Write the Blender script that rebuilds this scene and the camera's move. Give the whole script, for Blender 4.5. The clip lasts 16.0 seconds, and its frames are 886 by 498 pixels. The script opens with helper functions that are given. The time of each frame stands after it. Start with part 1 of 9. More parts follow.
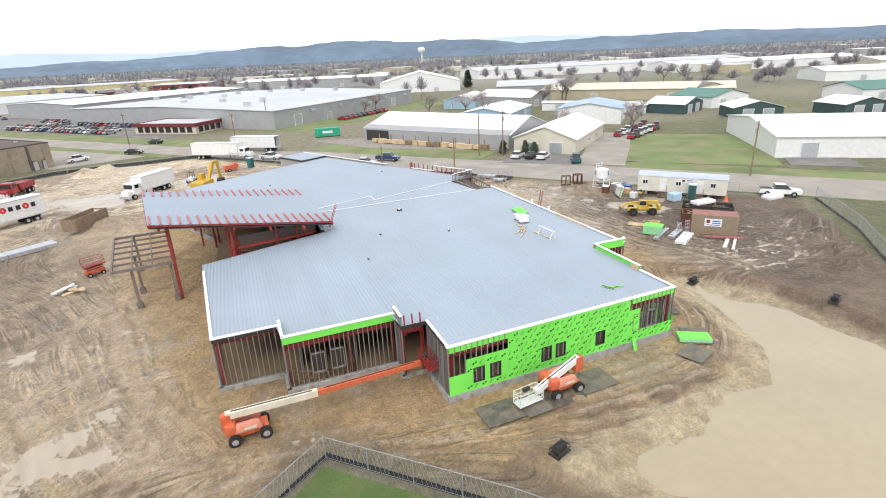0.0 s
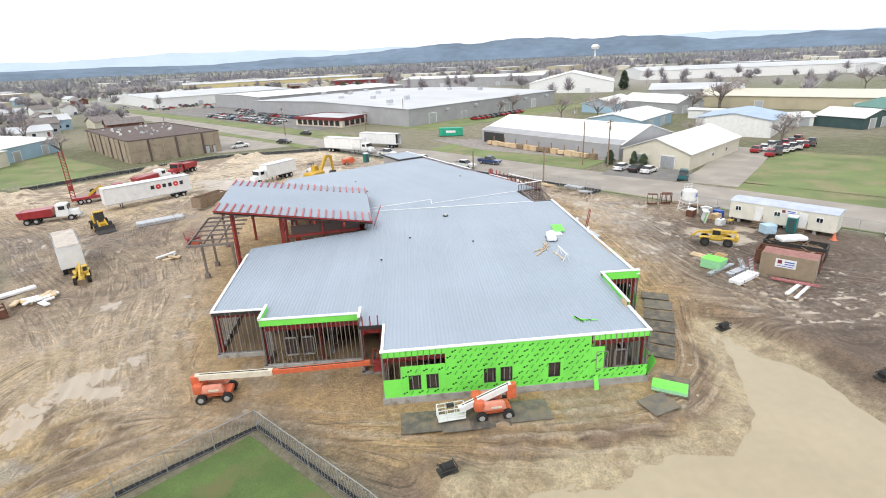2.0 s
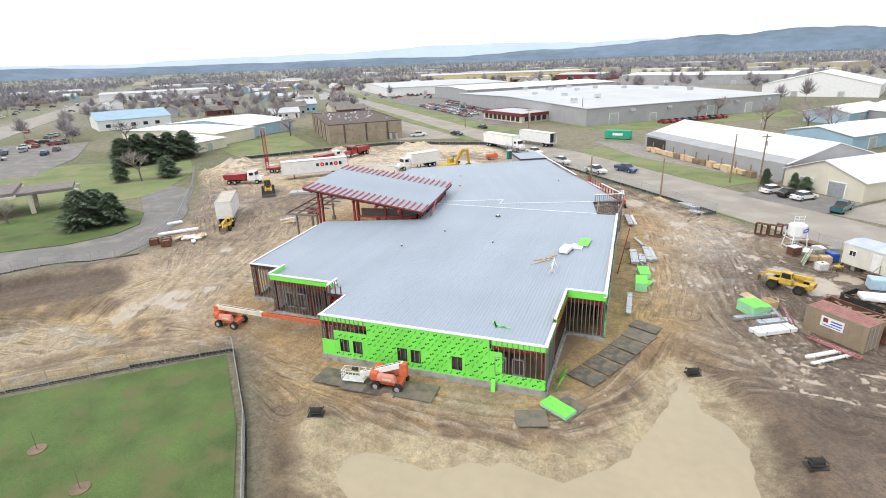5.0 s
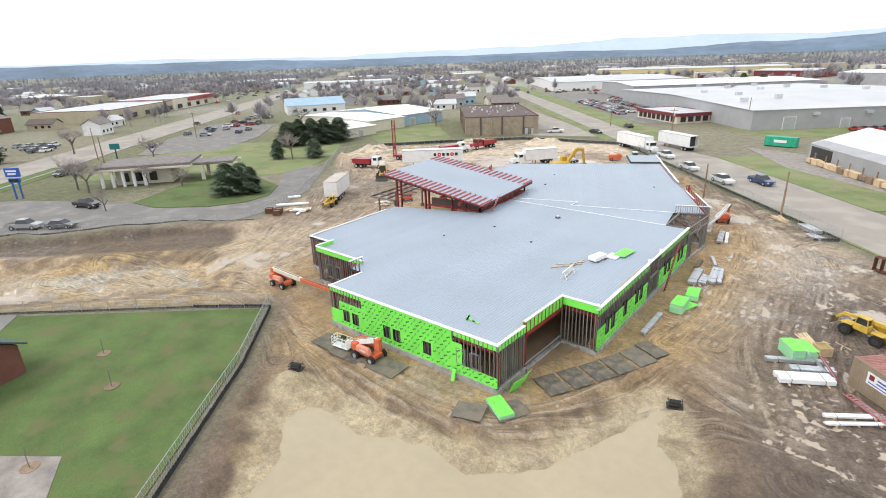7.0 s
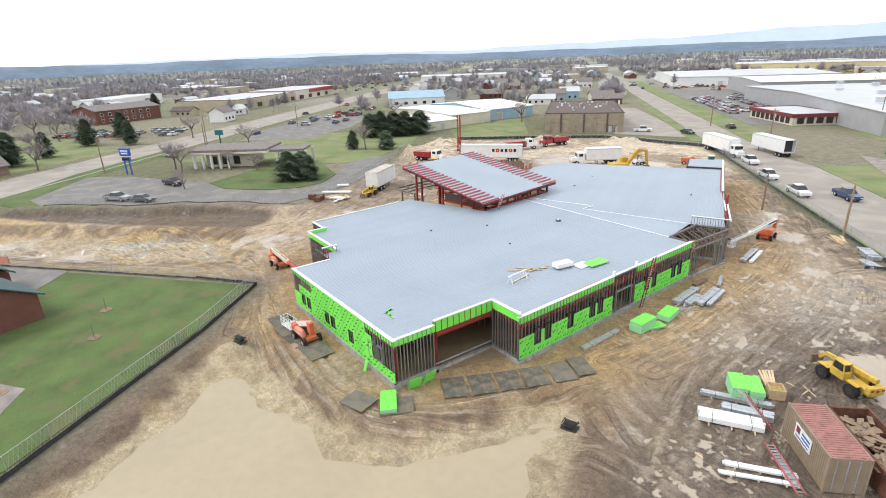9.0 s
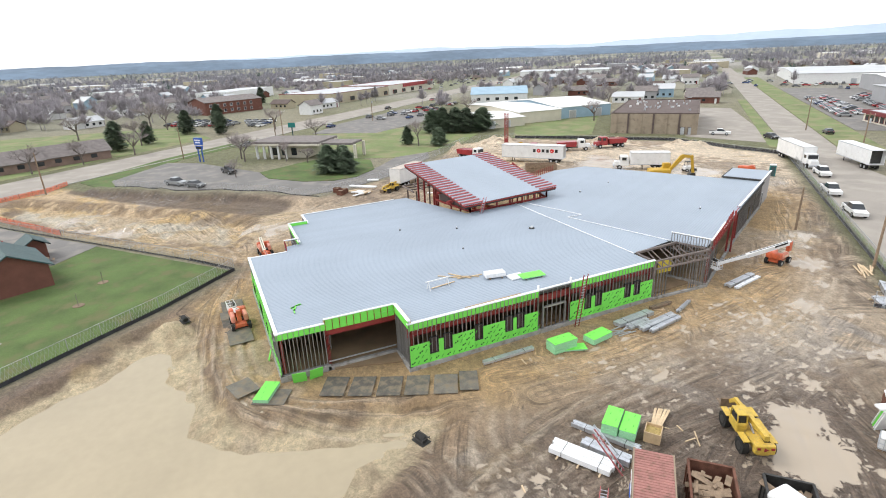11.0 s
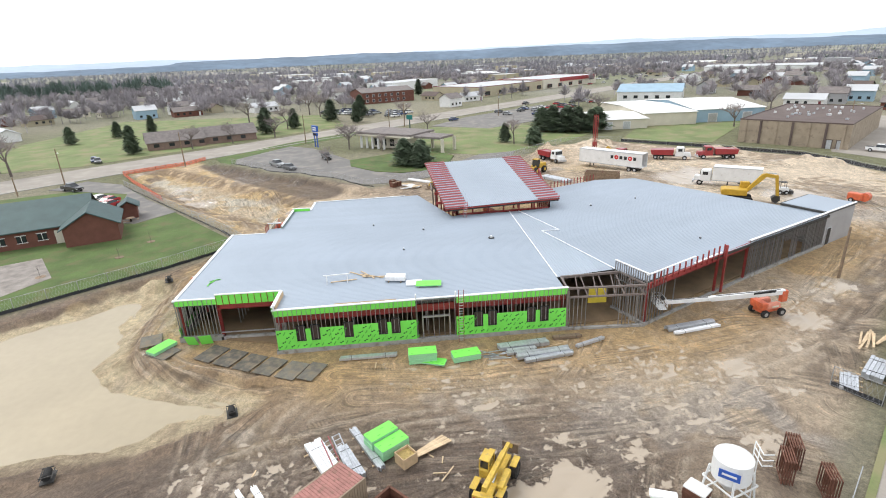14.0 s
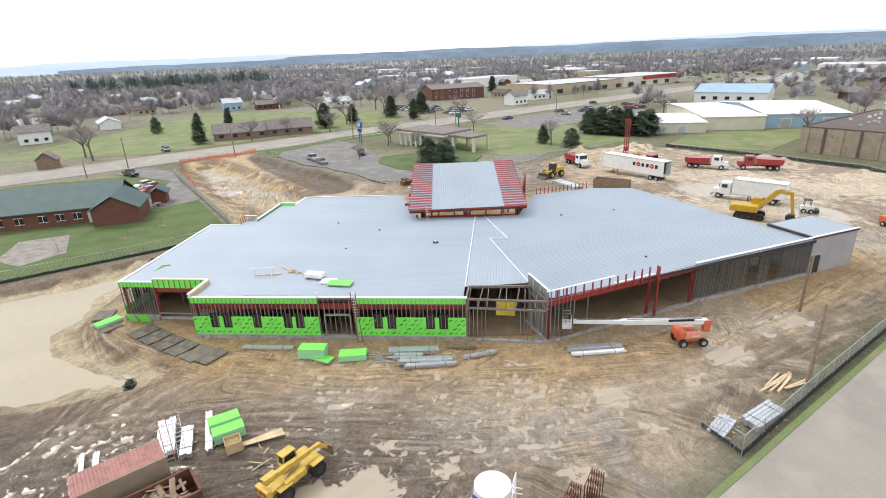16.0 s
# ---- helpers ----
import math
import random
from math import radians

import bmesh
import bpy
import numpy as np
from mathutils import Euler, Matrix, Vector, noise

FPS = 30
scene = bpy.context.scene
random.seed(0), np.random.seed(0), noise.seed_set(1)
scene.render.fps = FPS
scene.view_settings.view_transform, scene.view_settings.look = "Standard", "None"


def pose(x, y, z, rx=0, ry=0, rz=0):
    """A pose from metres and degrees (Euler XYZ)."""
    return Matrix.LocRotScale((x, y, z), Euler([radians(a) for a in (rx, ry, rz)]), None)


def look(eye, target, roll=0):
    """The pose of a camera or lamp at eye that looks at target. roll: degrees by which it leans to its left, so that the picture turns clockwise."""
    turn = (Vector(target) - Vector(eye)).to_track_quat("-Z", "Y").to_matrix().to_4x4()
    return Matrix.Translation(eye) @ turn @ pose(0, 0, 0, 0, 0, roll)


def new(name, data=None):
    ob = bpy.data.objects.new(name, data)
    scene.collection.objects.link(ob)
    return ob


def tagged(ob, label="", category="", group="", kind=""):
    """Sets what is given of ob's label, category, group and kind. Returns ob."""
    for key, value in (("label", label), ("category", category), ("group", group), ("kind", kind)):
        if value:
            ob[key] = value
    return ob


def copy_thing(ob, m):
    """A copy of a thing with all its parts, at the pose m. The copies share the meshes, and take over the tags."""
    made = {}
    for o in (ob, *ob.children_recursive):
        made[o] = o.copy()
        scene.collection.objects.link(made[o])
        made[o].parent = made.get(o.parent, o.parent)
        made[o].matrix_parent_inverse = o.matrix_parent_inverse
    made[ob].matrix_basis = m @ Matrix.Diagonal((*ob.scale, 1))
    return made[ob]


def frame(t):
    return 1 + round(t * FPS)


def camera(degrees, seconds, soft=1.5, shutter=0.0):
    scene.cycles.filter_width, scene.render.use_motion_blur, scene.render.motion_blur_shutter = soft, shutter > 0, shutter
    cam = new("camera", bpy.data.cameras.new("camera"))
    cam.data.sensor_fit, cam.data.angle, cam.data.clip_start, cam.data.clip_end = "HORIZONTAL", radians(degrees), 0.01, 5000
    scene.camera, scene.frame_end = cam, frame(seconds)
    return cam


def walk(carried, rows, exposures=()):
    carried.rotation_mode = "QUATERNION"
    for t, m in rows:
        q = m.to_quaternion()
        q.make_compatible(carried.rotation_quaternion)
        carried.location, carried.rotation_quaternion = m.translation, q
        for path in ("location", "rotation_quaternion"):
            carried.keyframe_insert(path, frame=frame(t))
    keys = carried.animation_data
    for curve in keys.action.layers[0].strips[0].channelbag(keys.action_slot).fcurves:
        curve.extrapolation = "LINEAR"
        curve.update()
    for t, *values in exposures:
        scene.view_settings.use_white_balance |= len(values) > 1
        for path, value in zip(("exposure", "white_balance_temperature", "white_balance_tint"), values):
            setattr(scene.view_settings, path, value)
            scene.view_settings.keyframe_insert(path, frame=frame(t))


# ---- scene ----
cam = camera(80.7, 16.0, soft=1.0)
METRES, EYE, TILT, LEAN, TURN = 129.0, 22.5, 1.0, 1.2, -21.5
ROWS = [
    (0.0, 0.0, 0.0, 0.0, -0.5, -21.61, 1.26),
    (0.5, 0.0271, 0.0002, 0.0026, 3.69, -21.6, 1.28),
    (1.0, 0.0548, 0.0021, 0.0053, 9.51, -21.56, 1.35),
    (1.5, 0.0826, 0.0042, 0.0084, 13.71, -21.56, 1.39),
    (2.0, 0.1108, 0.007, 0.0114, 17.49, -21.51, 1.48),
    (2.5, 0.1394, 0.0106, 0.0141, 21.29, -21.5, 1.53),
    (3.0, 0.1683, 0.0158, 0.0165, 25.26, -21.52, 1.59),
    (3.5, 0.197, 0.0237, 0.0187, 29.0, -21.57, 1.66),
    (4.0, 0.2248, 0.0334, 0.0206, 32.96, -21.58, 1.71),
    (6.5, 0.3438, 0.1179, 0.0237, 57.7, -21.53, 2.09),
    (7.0, 0.3615, 0.1423, 0.023, 62.01, -21.54, 2.21),
    (7.5, 0.3766, 0.1686, 0.0222, 66.75, -21.51, 2.33),
    (8.0, 0.3898, 0.1971, 0.0213, 71.39, -21.51, 2.47),
    (8.5, 0.4008, 0.2273, 0.0206, 74.18, -21.52, 2.61),
    (9.0, 0.4094, 0.2581, 0.0202, 75.58, -21.61, 2.74),
    (11.5, 0.4263, 0.4222, 0.0186, 90.24, -21.54, 3.31),
    (12.0, 0.4253, 0.4555, 0.018, 92.36, -21.55, 3.38),
    (12.5, 0.4229, 0.4886, 0.0173, 95.75, -21.48, 3.42),
    (13.0, 0.4185, 0.5215, 0.0173, 100.33, -21.36, 3.4),
    (13.5, 0.4125, 0.555, 0.0174, 104.19, -21.26, 3.51),
    (14.0, 0.4046, 0.5877, 0.0183, 107.44, -21.2, 3.5),
    (14.5, 0.395, 0.6205, 0.0187, 110.63, -21.12, 3.55),
    (15.0, 0.3837, 0.6526, 0.0191, 113.5, -21.05, 3.53),
    (15.5, 0.3705, 0.6837, 0.0194, 115.8, -21.06, 3.5),
    (16.0, 0.3562, 0.7138, 0.0193, 117.84, -21.08, 3.53),
]
walk(cam, [(t, pose(0, 0, EYE, TILT, LEAN, TURN) @ pose(METRES * x, METRES * y, METRES * z, 90 + pitch, roll, yaw)) for t, x, y, z, yaw, pitch, roll in ROWS])

# ---- light ----
world = bpy.data.worlds.new("overcast_sky")
scene.world = world
world.use_nodes = True
wn, wl = world.node_tree.nodes, world.node_tree.links
wn.clear()
SUN_ELEV, SUN_ROT = radians(48), radians(200)
sky = wn.new("ShaderNodeTexSky")
sky.sky_type, sky.sun_disc, sky.sun_elevation, sky.sun_rotation = "NISHITA", False, SUN_ELEV, SUN_ROT
sky.dust_density, sky.air_density = 4.0, 1.0
pale = wn.new("ShaderNodeHueSaturation")
pale.inputs["Saturation"].default_value = 0.25
cloud = wn.new("ShaderNodeMix")
cloud.data_type = "RGBA"
cloud.inputs["Factor"].default_value = 0.88
cloud.inputs["B"].default_value = (9.15, 9.5, 10.1, 1)
back = wn.new("ShaderNodeBackground")
back.inputs["Strength"].default_value = 0.1
wout = wn.new("ShaderNodeOutputWorld")
wl.new(sky.outputs[0], pale.inputs["Color"])
wl.new(pale.outputs[0], cloud.inputs["A"])
wl.new(cloud.outputs["Result"], back.inputs["Color"])
wl.new(back.outputs[0], wout.inputs[0])
sun_data = bpy.data.lights.new("sun", "SUN")
sun_data.energy, sun_data.angle, sun_data.color = 1.1, radians(25), (1.0, 0.97, 0.92)
sun = new("sun", sun_data)
sun.matrix_basis = look((0, 0, 60), (0 + 20, 0 + 28, 22))
scene.view_settings.exposure = 0.57

# ---- mesh helpers ----
RND = random.Random(7)


class B:
    """Collects boxes, tubes and prisms into one mesh."""

    def __init__(self):
        self.v, self.f = [], []

    def add(self, verts, faces, m=None):
        k = len(self.v)
        self.v += [tuple(m @ Vector(p)) for p in verts] if m is not None else [tuple(p) for p in verts]
        self.f += [tuple(i + k for i in f) for f in faces]
        return self

    def box(self, cx, cy, cz, sx, sy, sz, m=None):
        x, y, z = sx / 2, sy / 2, sz / 2
        vs = [(cx + a * x, cy + b * y, cz + c * z) for c in (-1, 1) for b in (-1, 1) for a in (-1, 1)]
        return self.add(vs, [(0, 2, 3, 1), (4, 5, 7, 6), (0, 1, 5, 4), (2, 6, 7, 3), (0, 4, 6, 2), (1, 3, 7, 5)], m)

    def cbox(self, cx, cy, cz, sx, sy, sz, c=0.05, m=None, taper=(1, 1)):
        """A box with chamfered edges; taper scales the top in x and y."""
        bm = bmesh.new()
        bmesh.ops.create_cube(bm, size=1)
        for p in bm.verts:
            k = taper if p.co.z > 0 else (1, 1)
            p.co = Vector((cx + p.co.x * sx * k[0], cy + p.co.y * sy * k[1], cz + p.co.z * sz))
        bmesh.ops.bevel(bm, geom=list(bm.edges), offset=c, segments=2, affect="EDGES", profile=0.6)
        bm.verts.index_update()
        self.add([p.co[:] for p in bm.verts], [[q.index for q in f.verts] for f in bm.faces], m)
        bm.free()
        return self

    def beam(self, p, q, w, h=None, up=(0, 0, 1)):
        """A bar of section w by h from p to q."""
        p, q, h = Vector(p), Vector(q), h or w
        d = q - p
        y = d.normalized()
        x = y.cross(Vector(up))
        if x.length < 1e-4:
            x = y.cross(Vector((1, 0, 0)))
        x.normalize()
        z = x.cross(y)
        m = Matrix((x, y, z)).transposed().to_4x4()
        m.translation = (p + q) / 2
        return self.box(0, 0, 0, w, d.length, h, m)

    def tube(self, p, q, r, n=10, r2=None):
        p, q = Vector(p), Vector(q)
        d = (q - p).normalized()
        x = d.cross(Vector((0, 0, 1)))
        if x.length < 1e-4:
            x = Vector((1, 0, 0))
        x.normalize()
        y = d.cross(x)
        r2 = r if r2 is None else r2
        vs = []
        for c, rr in ((p, r), (q, r2)):
            vs += [c + rr * (x * math.cos(2 * math.pi * i / n) + y * math.sin(2 * math.pi * i / n)) for i in range(n)]
        fs = [(i, (i + 1) % n, n + (i + 1) % n, n + i) for i in range(n)]
        fs += [tuple(range(n))[::-1], tuple(range(n, 2 * n))]
        return self.add(vs, fs)

    def prism(self, poly, z0, z1, m=None):
        n = len(poly)
        vs = [(x, y, z0) for x, y in poly] + [(x, y, z1) for x, y in poly]
        fs = [(i, (i + 1) % n, n + (i + 1) % n, n + i) for i in range(n)] + [tuple(range(n))[::-1], tuple(range(n, 2 * n))]
        return self.add(vs, fs, m)

    def side(self, poly, y0, y1, m=None):
        """A profile in x and z, drawn out from y0 to y1."""
        n = len(poly)
        vs = [(x, y0, z) for x, z in poly] + [(x, y1, z) for x, z in poly]
        fs = [(i, (i + 1) % n, n + (i + 1) % n, n + i) for i in range(n)] + [tuple(range(n))[::-1], tuple(range(n, 2 * n))]
        return self.add(vs, fs, m)

    def mesh(self, name, material, smooth=False):
        me = bpy.data.meshes.new(name)
        me.from_pydata(self.v, [], self.f)
        bm = bmesh.new()
        bm.from_mesh(me)
        bmesh.ops.recalc_face_normals(bm, faces=bm.faces)
        bm.to_mesh(me)
        bm.free()
        me.materials.append(material)
        if smooth:
            me.polygons.foreach_set("use_smooth", [True] * len(me.polygons))
        return me


def part(name, b, material, parent=None, label="", smooth=False):
    """Links a builder as one mesh object under a thing or a part."""
    ob = new(name, b.mesh(name, material, smooth))
    ob.parent = parent
    return tagged(ob, label)


def thing(name, label, category, x=0, y=0, z=0, rz=0, group="", kind=""):
    ob = new(name)
    ob.matrix_basis = pose(x, y, z, 0, 0, rz)
    return tagged(ob, label, category, group, kind)


def solid(name, b, material, label, category="", kind="", group="", smooth=False):
    ob = new(name, b.mesh(name, material, smooth))
    return tagged(ob, label, category, group, kind)


# ---- materials ----
def mat(name, col, rough=0.7, metal=0.0, var=0.18, scale=1.5, bump=0.15, bscale=25.0, stain=None, stain_at=0.62, per_object=0.0, coat=0.0):
    m = bpy.data.materials.new(name)
    m.use_nodes = True
    n, l = m.node_tree.nodes, m.node_tree.links
    bsdf = n["Principled BSDF"]
    geo = n.new("ShaderNodeTexCoord")
    big, fine = n.new("ShaderNodeTexNoise"), n.new("ShaderNodeTexNoise")
    big.inputs["Scale"].default_value, big.inputs["Detail"].default_value = scale, 5
    fine.inputs["Scale"].default_value, fine.inputs["Detail"].default_value = bscale, 4
    l.new(geo.outputs["Object"], big.inputs["Vector"])
    l.new(geo.outputs["Object"], fine.inputs["Vector"])
    ramp = n.new("ShaderNodeMapRange")
    ramp.inputs["From Min"].default_value, ramp.inputs["From Max"].default_value = 0.3, 0.7
    ramp.inputs["To Min"].default_value, ramp.inputs["To Max"].default_value = 1 - var, 1 + var
    l.new(big.outputs["Fac"], ramp.inputs["Value"])
    grain = n.new("ShaderNodeMapRange")
    grain.inputs["From Min"].default_value, grain.inputs["From Max"].default_value = 0.3, 0.7
    grain.inputs["To Min"].default_value, grain.inputs["To Max"].default_value = 1 - var * 0.6, 1 + var * 0.6
    l.new(fine.outputs["Fac"], grain.inputs["Value"])
    mul = n.new("ShaderNodeMath")
    mul.operation = "MULTIPLY"
    l.new(ramp.outputs[0], mul.inputs[0])
    l.new(grain.outputs[0], mul.inputs[1])
    factor = mul.outputs[0]
    if per_object:
        info, pr, m2 = n.new("ShaderNodeObjectInfo"), n.new("ShaderNodeMapRange"), n.new("ShaderNodeMath")
        pr.inputs["To Min"].default_value, pr.inputs["To Max"].default_value = 1 - per_object, 1 + per_object
        l.new(info.outputs["Random"], pr.inputs["Value"])
        m2.operation = "MULTIPLY"
        l.new(factor, m2.inputs[0])
        l.new(pr.outputs[0], m2.inputs[1])
        factor = m2.outputs[0]
    tint = n.new("ShaderNodeVectorMath")
    tint.operation = "SCALE"
    tint.inputs[0].default_value = col[:3]
    l.new(factor, tint.inputs["Scale"])
    colour = tint.outputs[0]
    if stain:
        mix, edge = n.new("ShaderNodeMix"), n.new("ShaderNodeMapRange")
        third = n.new("ShaderNodeTexNoise")
        third.inputs["Scale"].default_value, third.inputs["Detail"].default_value = scale * 1.7, 8
        l.new(geo.outputs["Object"], third.inputs["Vector"])
        edge.inputs["From Min"].default_value, edge.inputs["From Max"].default_value = stain_at - 0.08, stain_at + 0.08
        l.new(third.outputs["Fac"], edge.inputs["Value"])
        mix.data_type = "RGBA"
        mix.inputs["B"].default_value = (*stain, 1)
        l.new(edge.outputs[0], mix.inputs["Factor"])
        l.new(colour, mix.inputs["A"])
        colour = mix.outputs["Result"]
    l.new(colour, bsdf.inputs["Base Color"])
    bsdf.inputs["Roughness"].default_value, bsdf.inputs["Metallic"].default_value = rough, metal
    bsdf.inputs["Coat Weight"].default_value = coat
    if bump:
        bp = n.new("ShaderNodeBump")
        bp.inputs["Strength"].default_value, bp.inputs["Distance"].default_value = bump, 0.05
        l.new(fine.outputs["Fac"], bp.inputs["Height"])
        l.new(bp.outputs[0], bsdf.inputs["Normal"])
    return m


def glass(name, col=(0.02, 0.025, 0.03)):
    m = mat(name, col, 0.08, 0.0, 0.1, 1, 0, 10)
    m.node_tree.nodes["Principled BSDF"].inputs["Specular IOR Level"].default_value = 0.7
    return m


DECK = mat("galvanised_deck", (0.325, 0.375, 0.435), 0.5, 0.12, 0.06, 0.12, 0.04, 6, per_object=0.025)
WHITE_FLASH = mat("white_flashing", (0.78, 0.79, 0.8), 0.5, 0, 0.06, 2, 0.05)
RED = mat("red_primer_steel", (0.27, 0.035, 0.03), 0.6, 0, 0.2, 2, 0.1)
REDPALE = mat("faded_red_primer", (0.46, 0.14, 0.14), 0.6, 0, 0.15, 2, 0.1)
STUD = mat("galvanised_stud", (0.3, 0.29, 0.28), 0.45, 0.4, 0.15, 3, 0.1, per_object=0.25)
BROWNSTEEL = mat("brown_grey_steel", (0.2, 0.165, 0.15), 0.6, 0.2, 0.15, 3, 0.1)
GREEN = mat("green_sheathing", (0.19, 0.74, 0.095), 0.6, 0, 0.07, 0.7, 0.05, per_object=0.05)
GREENDK = mat("dark_green_print", (0.012, 0.1, 0.015), 0.7, 0, 0.1)
GREENTXT = mat("mid_green_print", (0.08, 0.42, 0.05), 0.7, 0, 0.1)
GREENSIDE = mat("pale_green_board_edges", (0.3, 0.62, 0.34), 0.8, 0, 0.12, 12, 0.2)
CONC = mat("grey_concrete", (0.33, 0.32, 0.3), 0.9, 0, 0.18, 1.2, 0.3, 18, (0.22, 0.19, 0.15), 0.6)
BLOCK = mat("grey_block_wall", (0.36, 0.35, 0.345), 0.9, 0, 0.08, 0.5, 0.25, 12)
WOOD = mat("new_pine", (0.58, 0.44, 0.28), 0.75, 0, 0.16, 4, 0.2, 30, per_object=0.15)
PLY = mat("plywood", (0.55, 0.4, 0.24), 0.75, 0, 0.14, 2, 0.15)
OLDWOOD = mat("weathered_wood", (0.23, 0.165, 0.11), 0.9, 0, 0.25, 3, 0.3, per_object=0.2)
GALV = mat("galvanised_steel", (0.55, 0.57, 0.6), 0.35, 0.6, 0.15, 4, 0.1, per_object=0.12)
WHITE = mat("white_paint", (0.74, 0.74, 0.73), 0.45, 0, 0.07, 1.2, 0.03, 20, (0.52, 0.49, 0.44), 0.72)
WHITEROOF = mat("white_metal_roof", (0.74, 0.74, 0.72), 0.5, 0.1, 0.06, 0.3, 0.05)
CREAM = mat("cream_siding", (0.6, 0.56, 0.46), 0.65, 0, 0.07, 0.4, 0.1)
GREYSIDE = mat("grey_siding", (0.36, 0.36, 0.37), 0.6, 0.1, 0.07, 0.3, 0.1)
GREYROOF = mat("pale_grey_roof", (0.52, 0.53, 0.54), 0.6, 0.1, 0.08, 0.08, 0.1)
BLUESIDE = mat("pale_blue_siding", (0.3, 0.43, 0.53), 0.6, 0, 0.08, 0.3, 0.1)
TAN = mat("tan_siding", (0.42, 0.37, 0.26), 0.7, 0, 0.08, 0.3, 0.1)
TANBRICK = mat("tan_brick", (0.33, 0.27, 0.2), 0.85, 0, 0.15, 0.5, 0.3, 14, (0.22, 0.17, 0.13), 0.64)
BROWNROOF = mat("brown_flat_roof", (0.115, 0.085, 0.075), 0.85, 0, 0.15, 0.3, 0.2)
BROWNBRICK = mat("brown_brick", (0.24, 0.165, 0.135), 0.85, 0, 0.15, 0.8, 0.3, 14)
REDBRICK = mat("red_brown_brick", (0.15, 0.06, 0.042), 0.85, 0, 0.15, 0.8, 0.3, 14)
MAROON = mat("maroon_trim", (0.17, 0.025, 0.03), 0.5, 0, 0.1)
GREENROOF = mat("dark_green_roof", (0.045, 0.085, 0.085), 0.6, 0.1, 0.15, 0.6, 0.2)
SHINGLE = mat("grey_brown_shingles", (0.2, 0.175, 0.165), 0.9, 0, 0.2, 0.9, 0.3, 12)
ORANGE = mat("orange_machine_paint", (0.6, 0.13, 0.055), 0.45, 0, 0.16, 2.5, 0.06, 20, (0.38, 0.13, 0.07), 0.66)
HOOD = mat("sun_faded_orange_hood", (0.66, 0.26, 0.18), 0.5, 0, 0.12, 2.0, 0.05)
BOOMCREAM = mat("cream_boom_paint", (0.66, 0.6, 0.48), 0.5, 0, 0.1, 2, 0.05)
YELLOW = mat("yellow_machine_paint", (0.58, 0.39, 0.06), 0.5, 0, 0.18, 2.5, 0.08, 20, (0.38, 0.27, 0.1), 0.64)
CATYEL = mat("deep_yellow_paint", (0.52, 0.32, 0.03), 0.5, 0, 0.12, 2, 0.05)
BLACK = mat("black_rubber", (0.022, 0.021, 0.02), 0.9, 0, 0.3, 6, 0.3)
DARK = mat("dark_steel", (0.05, 0.048, 0.045), 0.6, 0.3, 0.25, 4, 0.15)
GLASS = glass("dark_glass")
# Brown-black that stands for the shaded inside behind the window holes.
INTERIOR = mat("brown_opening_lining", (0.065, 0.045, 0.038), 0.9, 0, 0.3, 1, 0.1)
CONTAINER = mat("tan_container_paint", (0.3, 0.235, 0.165), 0.6, 0.1, 0.12, 1.2, 0.1, 14, (0.24, 0.17, 0.12), 0.74)
CONTROOF = mat("faded_red_container_roof", (0.36, 0.17, 0.145), 0.7, 0.1, 0.2, 1.4, 0.15, 14, (0.24, 0.13, 0.1), 0.6)
RUST = mat("rusty_steel", (0.16, 0.07, 0.045), 0.8, 0.2, 0.3, 2, 0.2)
REDPAINT = mat("red_truck_paint", (0.31, 0.025, 0.03), 0.35, 0, 0.12, 2, 0.03, coat=0.3)
BLUE = mat("blue_paint", (0.03, 0.1, 0.42), 0.4, 0, 0.1)
TEAL = mat("teal_paint", (0.01, 0.16, 0.15), 0.4, 0, 0.1)
TARPW = mat("white_plastic_sheet", (0.78, 0.78, 0.77), 0.45, 0, 0.1, 2, 0.3, 6)
SILTFAB = mat("black_silt_fabric", (0.035, 0.035, 0.04), 0.85, 0, 0.3, 1.5, 0.2)
MATDARK = mat("dark_ground_mat", (0.12, 0.11, 0.09), 0.85, 0, 0.3, 0.9, 0.3, 12, (0.2, 0.16, 0.11), 0.55, per_object=0.35)
ORANGENET = mat("orange_safety_net", (0.72, 0.2, 0.11), 0.8, 0, 0.2, 1.5, 0.2)
ASPHALT = mat("worn_asphalt", (0.185, 0.175, 0.165), 0.92, 0, 0.14, 0.18, 0.2, 8, (0.25, 0.23, 0.205), 0.58)
ROADCONC = mat("pale_worn_road", (0.3, 0.27, 0.235), 0.92, 0, 0.1, 0.12, 0.15, 8, (0.36, 0.325, 0.28), 0.56)
KERB = mat("kerb_concrete", (0.42, 0.4, 0.37), 0.9, 0, 0.12, 1, 0.2)
LAWN = mat("spring_lawn", (0.085, 0.13, 0.035), 0.95, 0, 0.28, 0.22, 0.6, 9, (0.125, 0.125, 0.05), 0.58)
FIELD = mat("mown_field", (0.16, 0.2, 0.075), 0.95, 0, 0.22, 0.1, 0.5, 6, (0.23, 0.215, 0.11), 0.55)
GRAVEL = mat("pale_gravel", (0.27, 0.24, 0.215), 0.95, 0, 0.25, 0.8, 0.5, 16)
BARK = mat("grey_bark", (0.15, 0.125, 0.11), 0.95, 0, 0.25, 3, 0.3)
TWIG = mat("bare_twigs", (0.29, 0.25, 0.24), 0.95, 0, 0.25, 0.5, 0, per_object=0.2)
NEEDLE = mat("conifer_needles", (0.11, 0.15, 0.088), 0.9, 0, 0.4, 1.2, 0, 14, per_object=0.25)
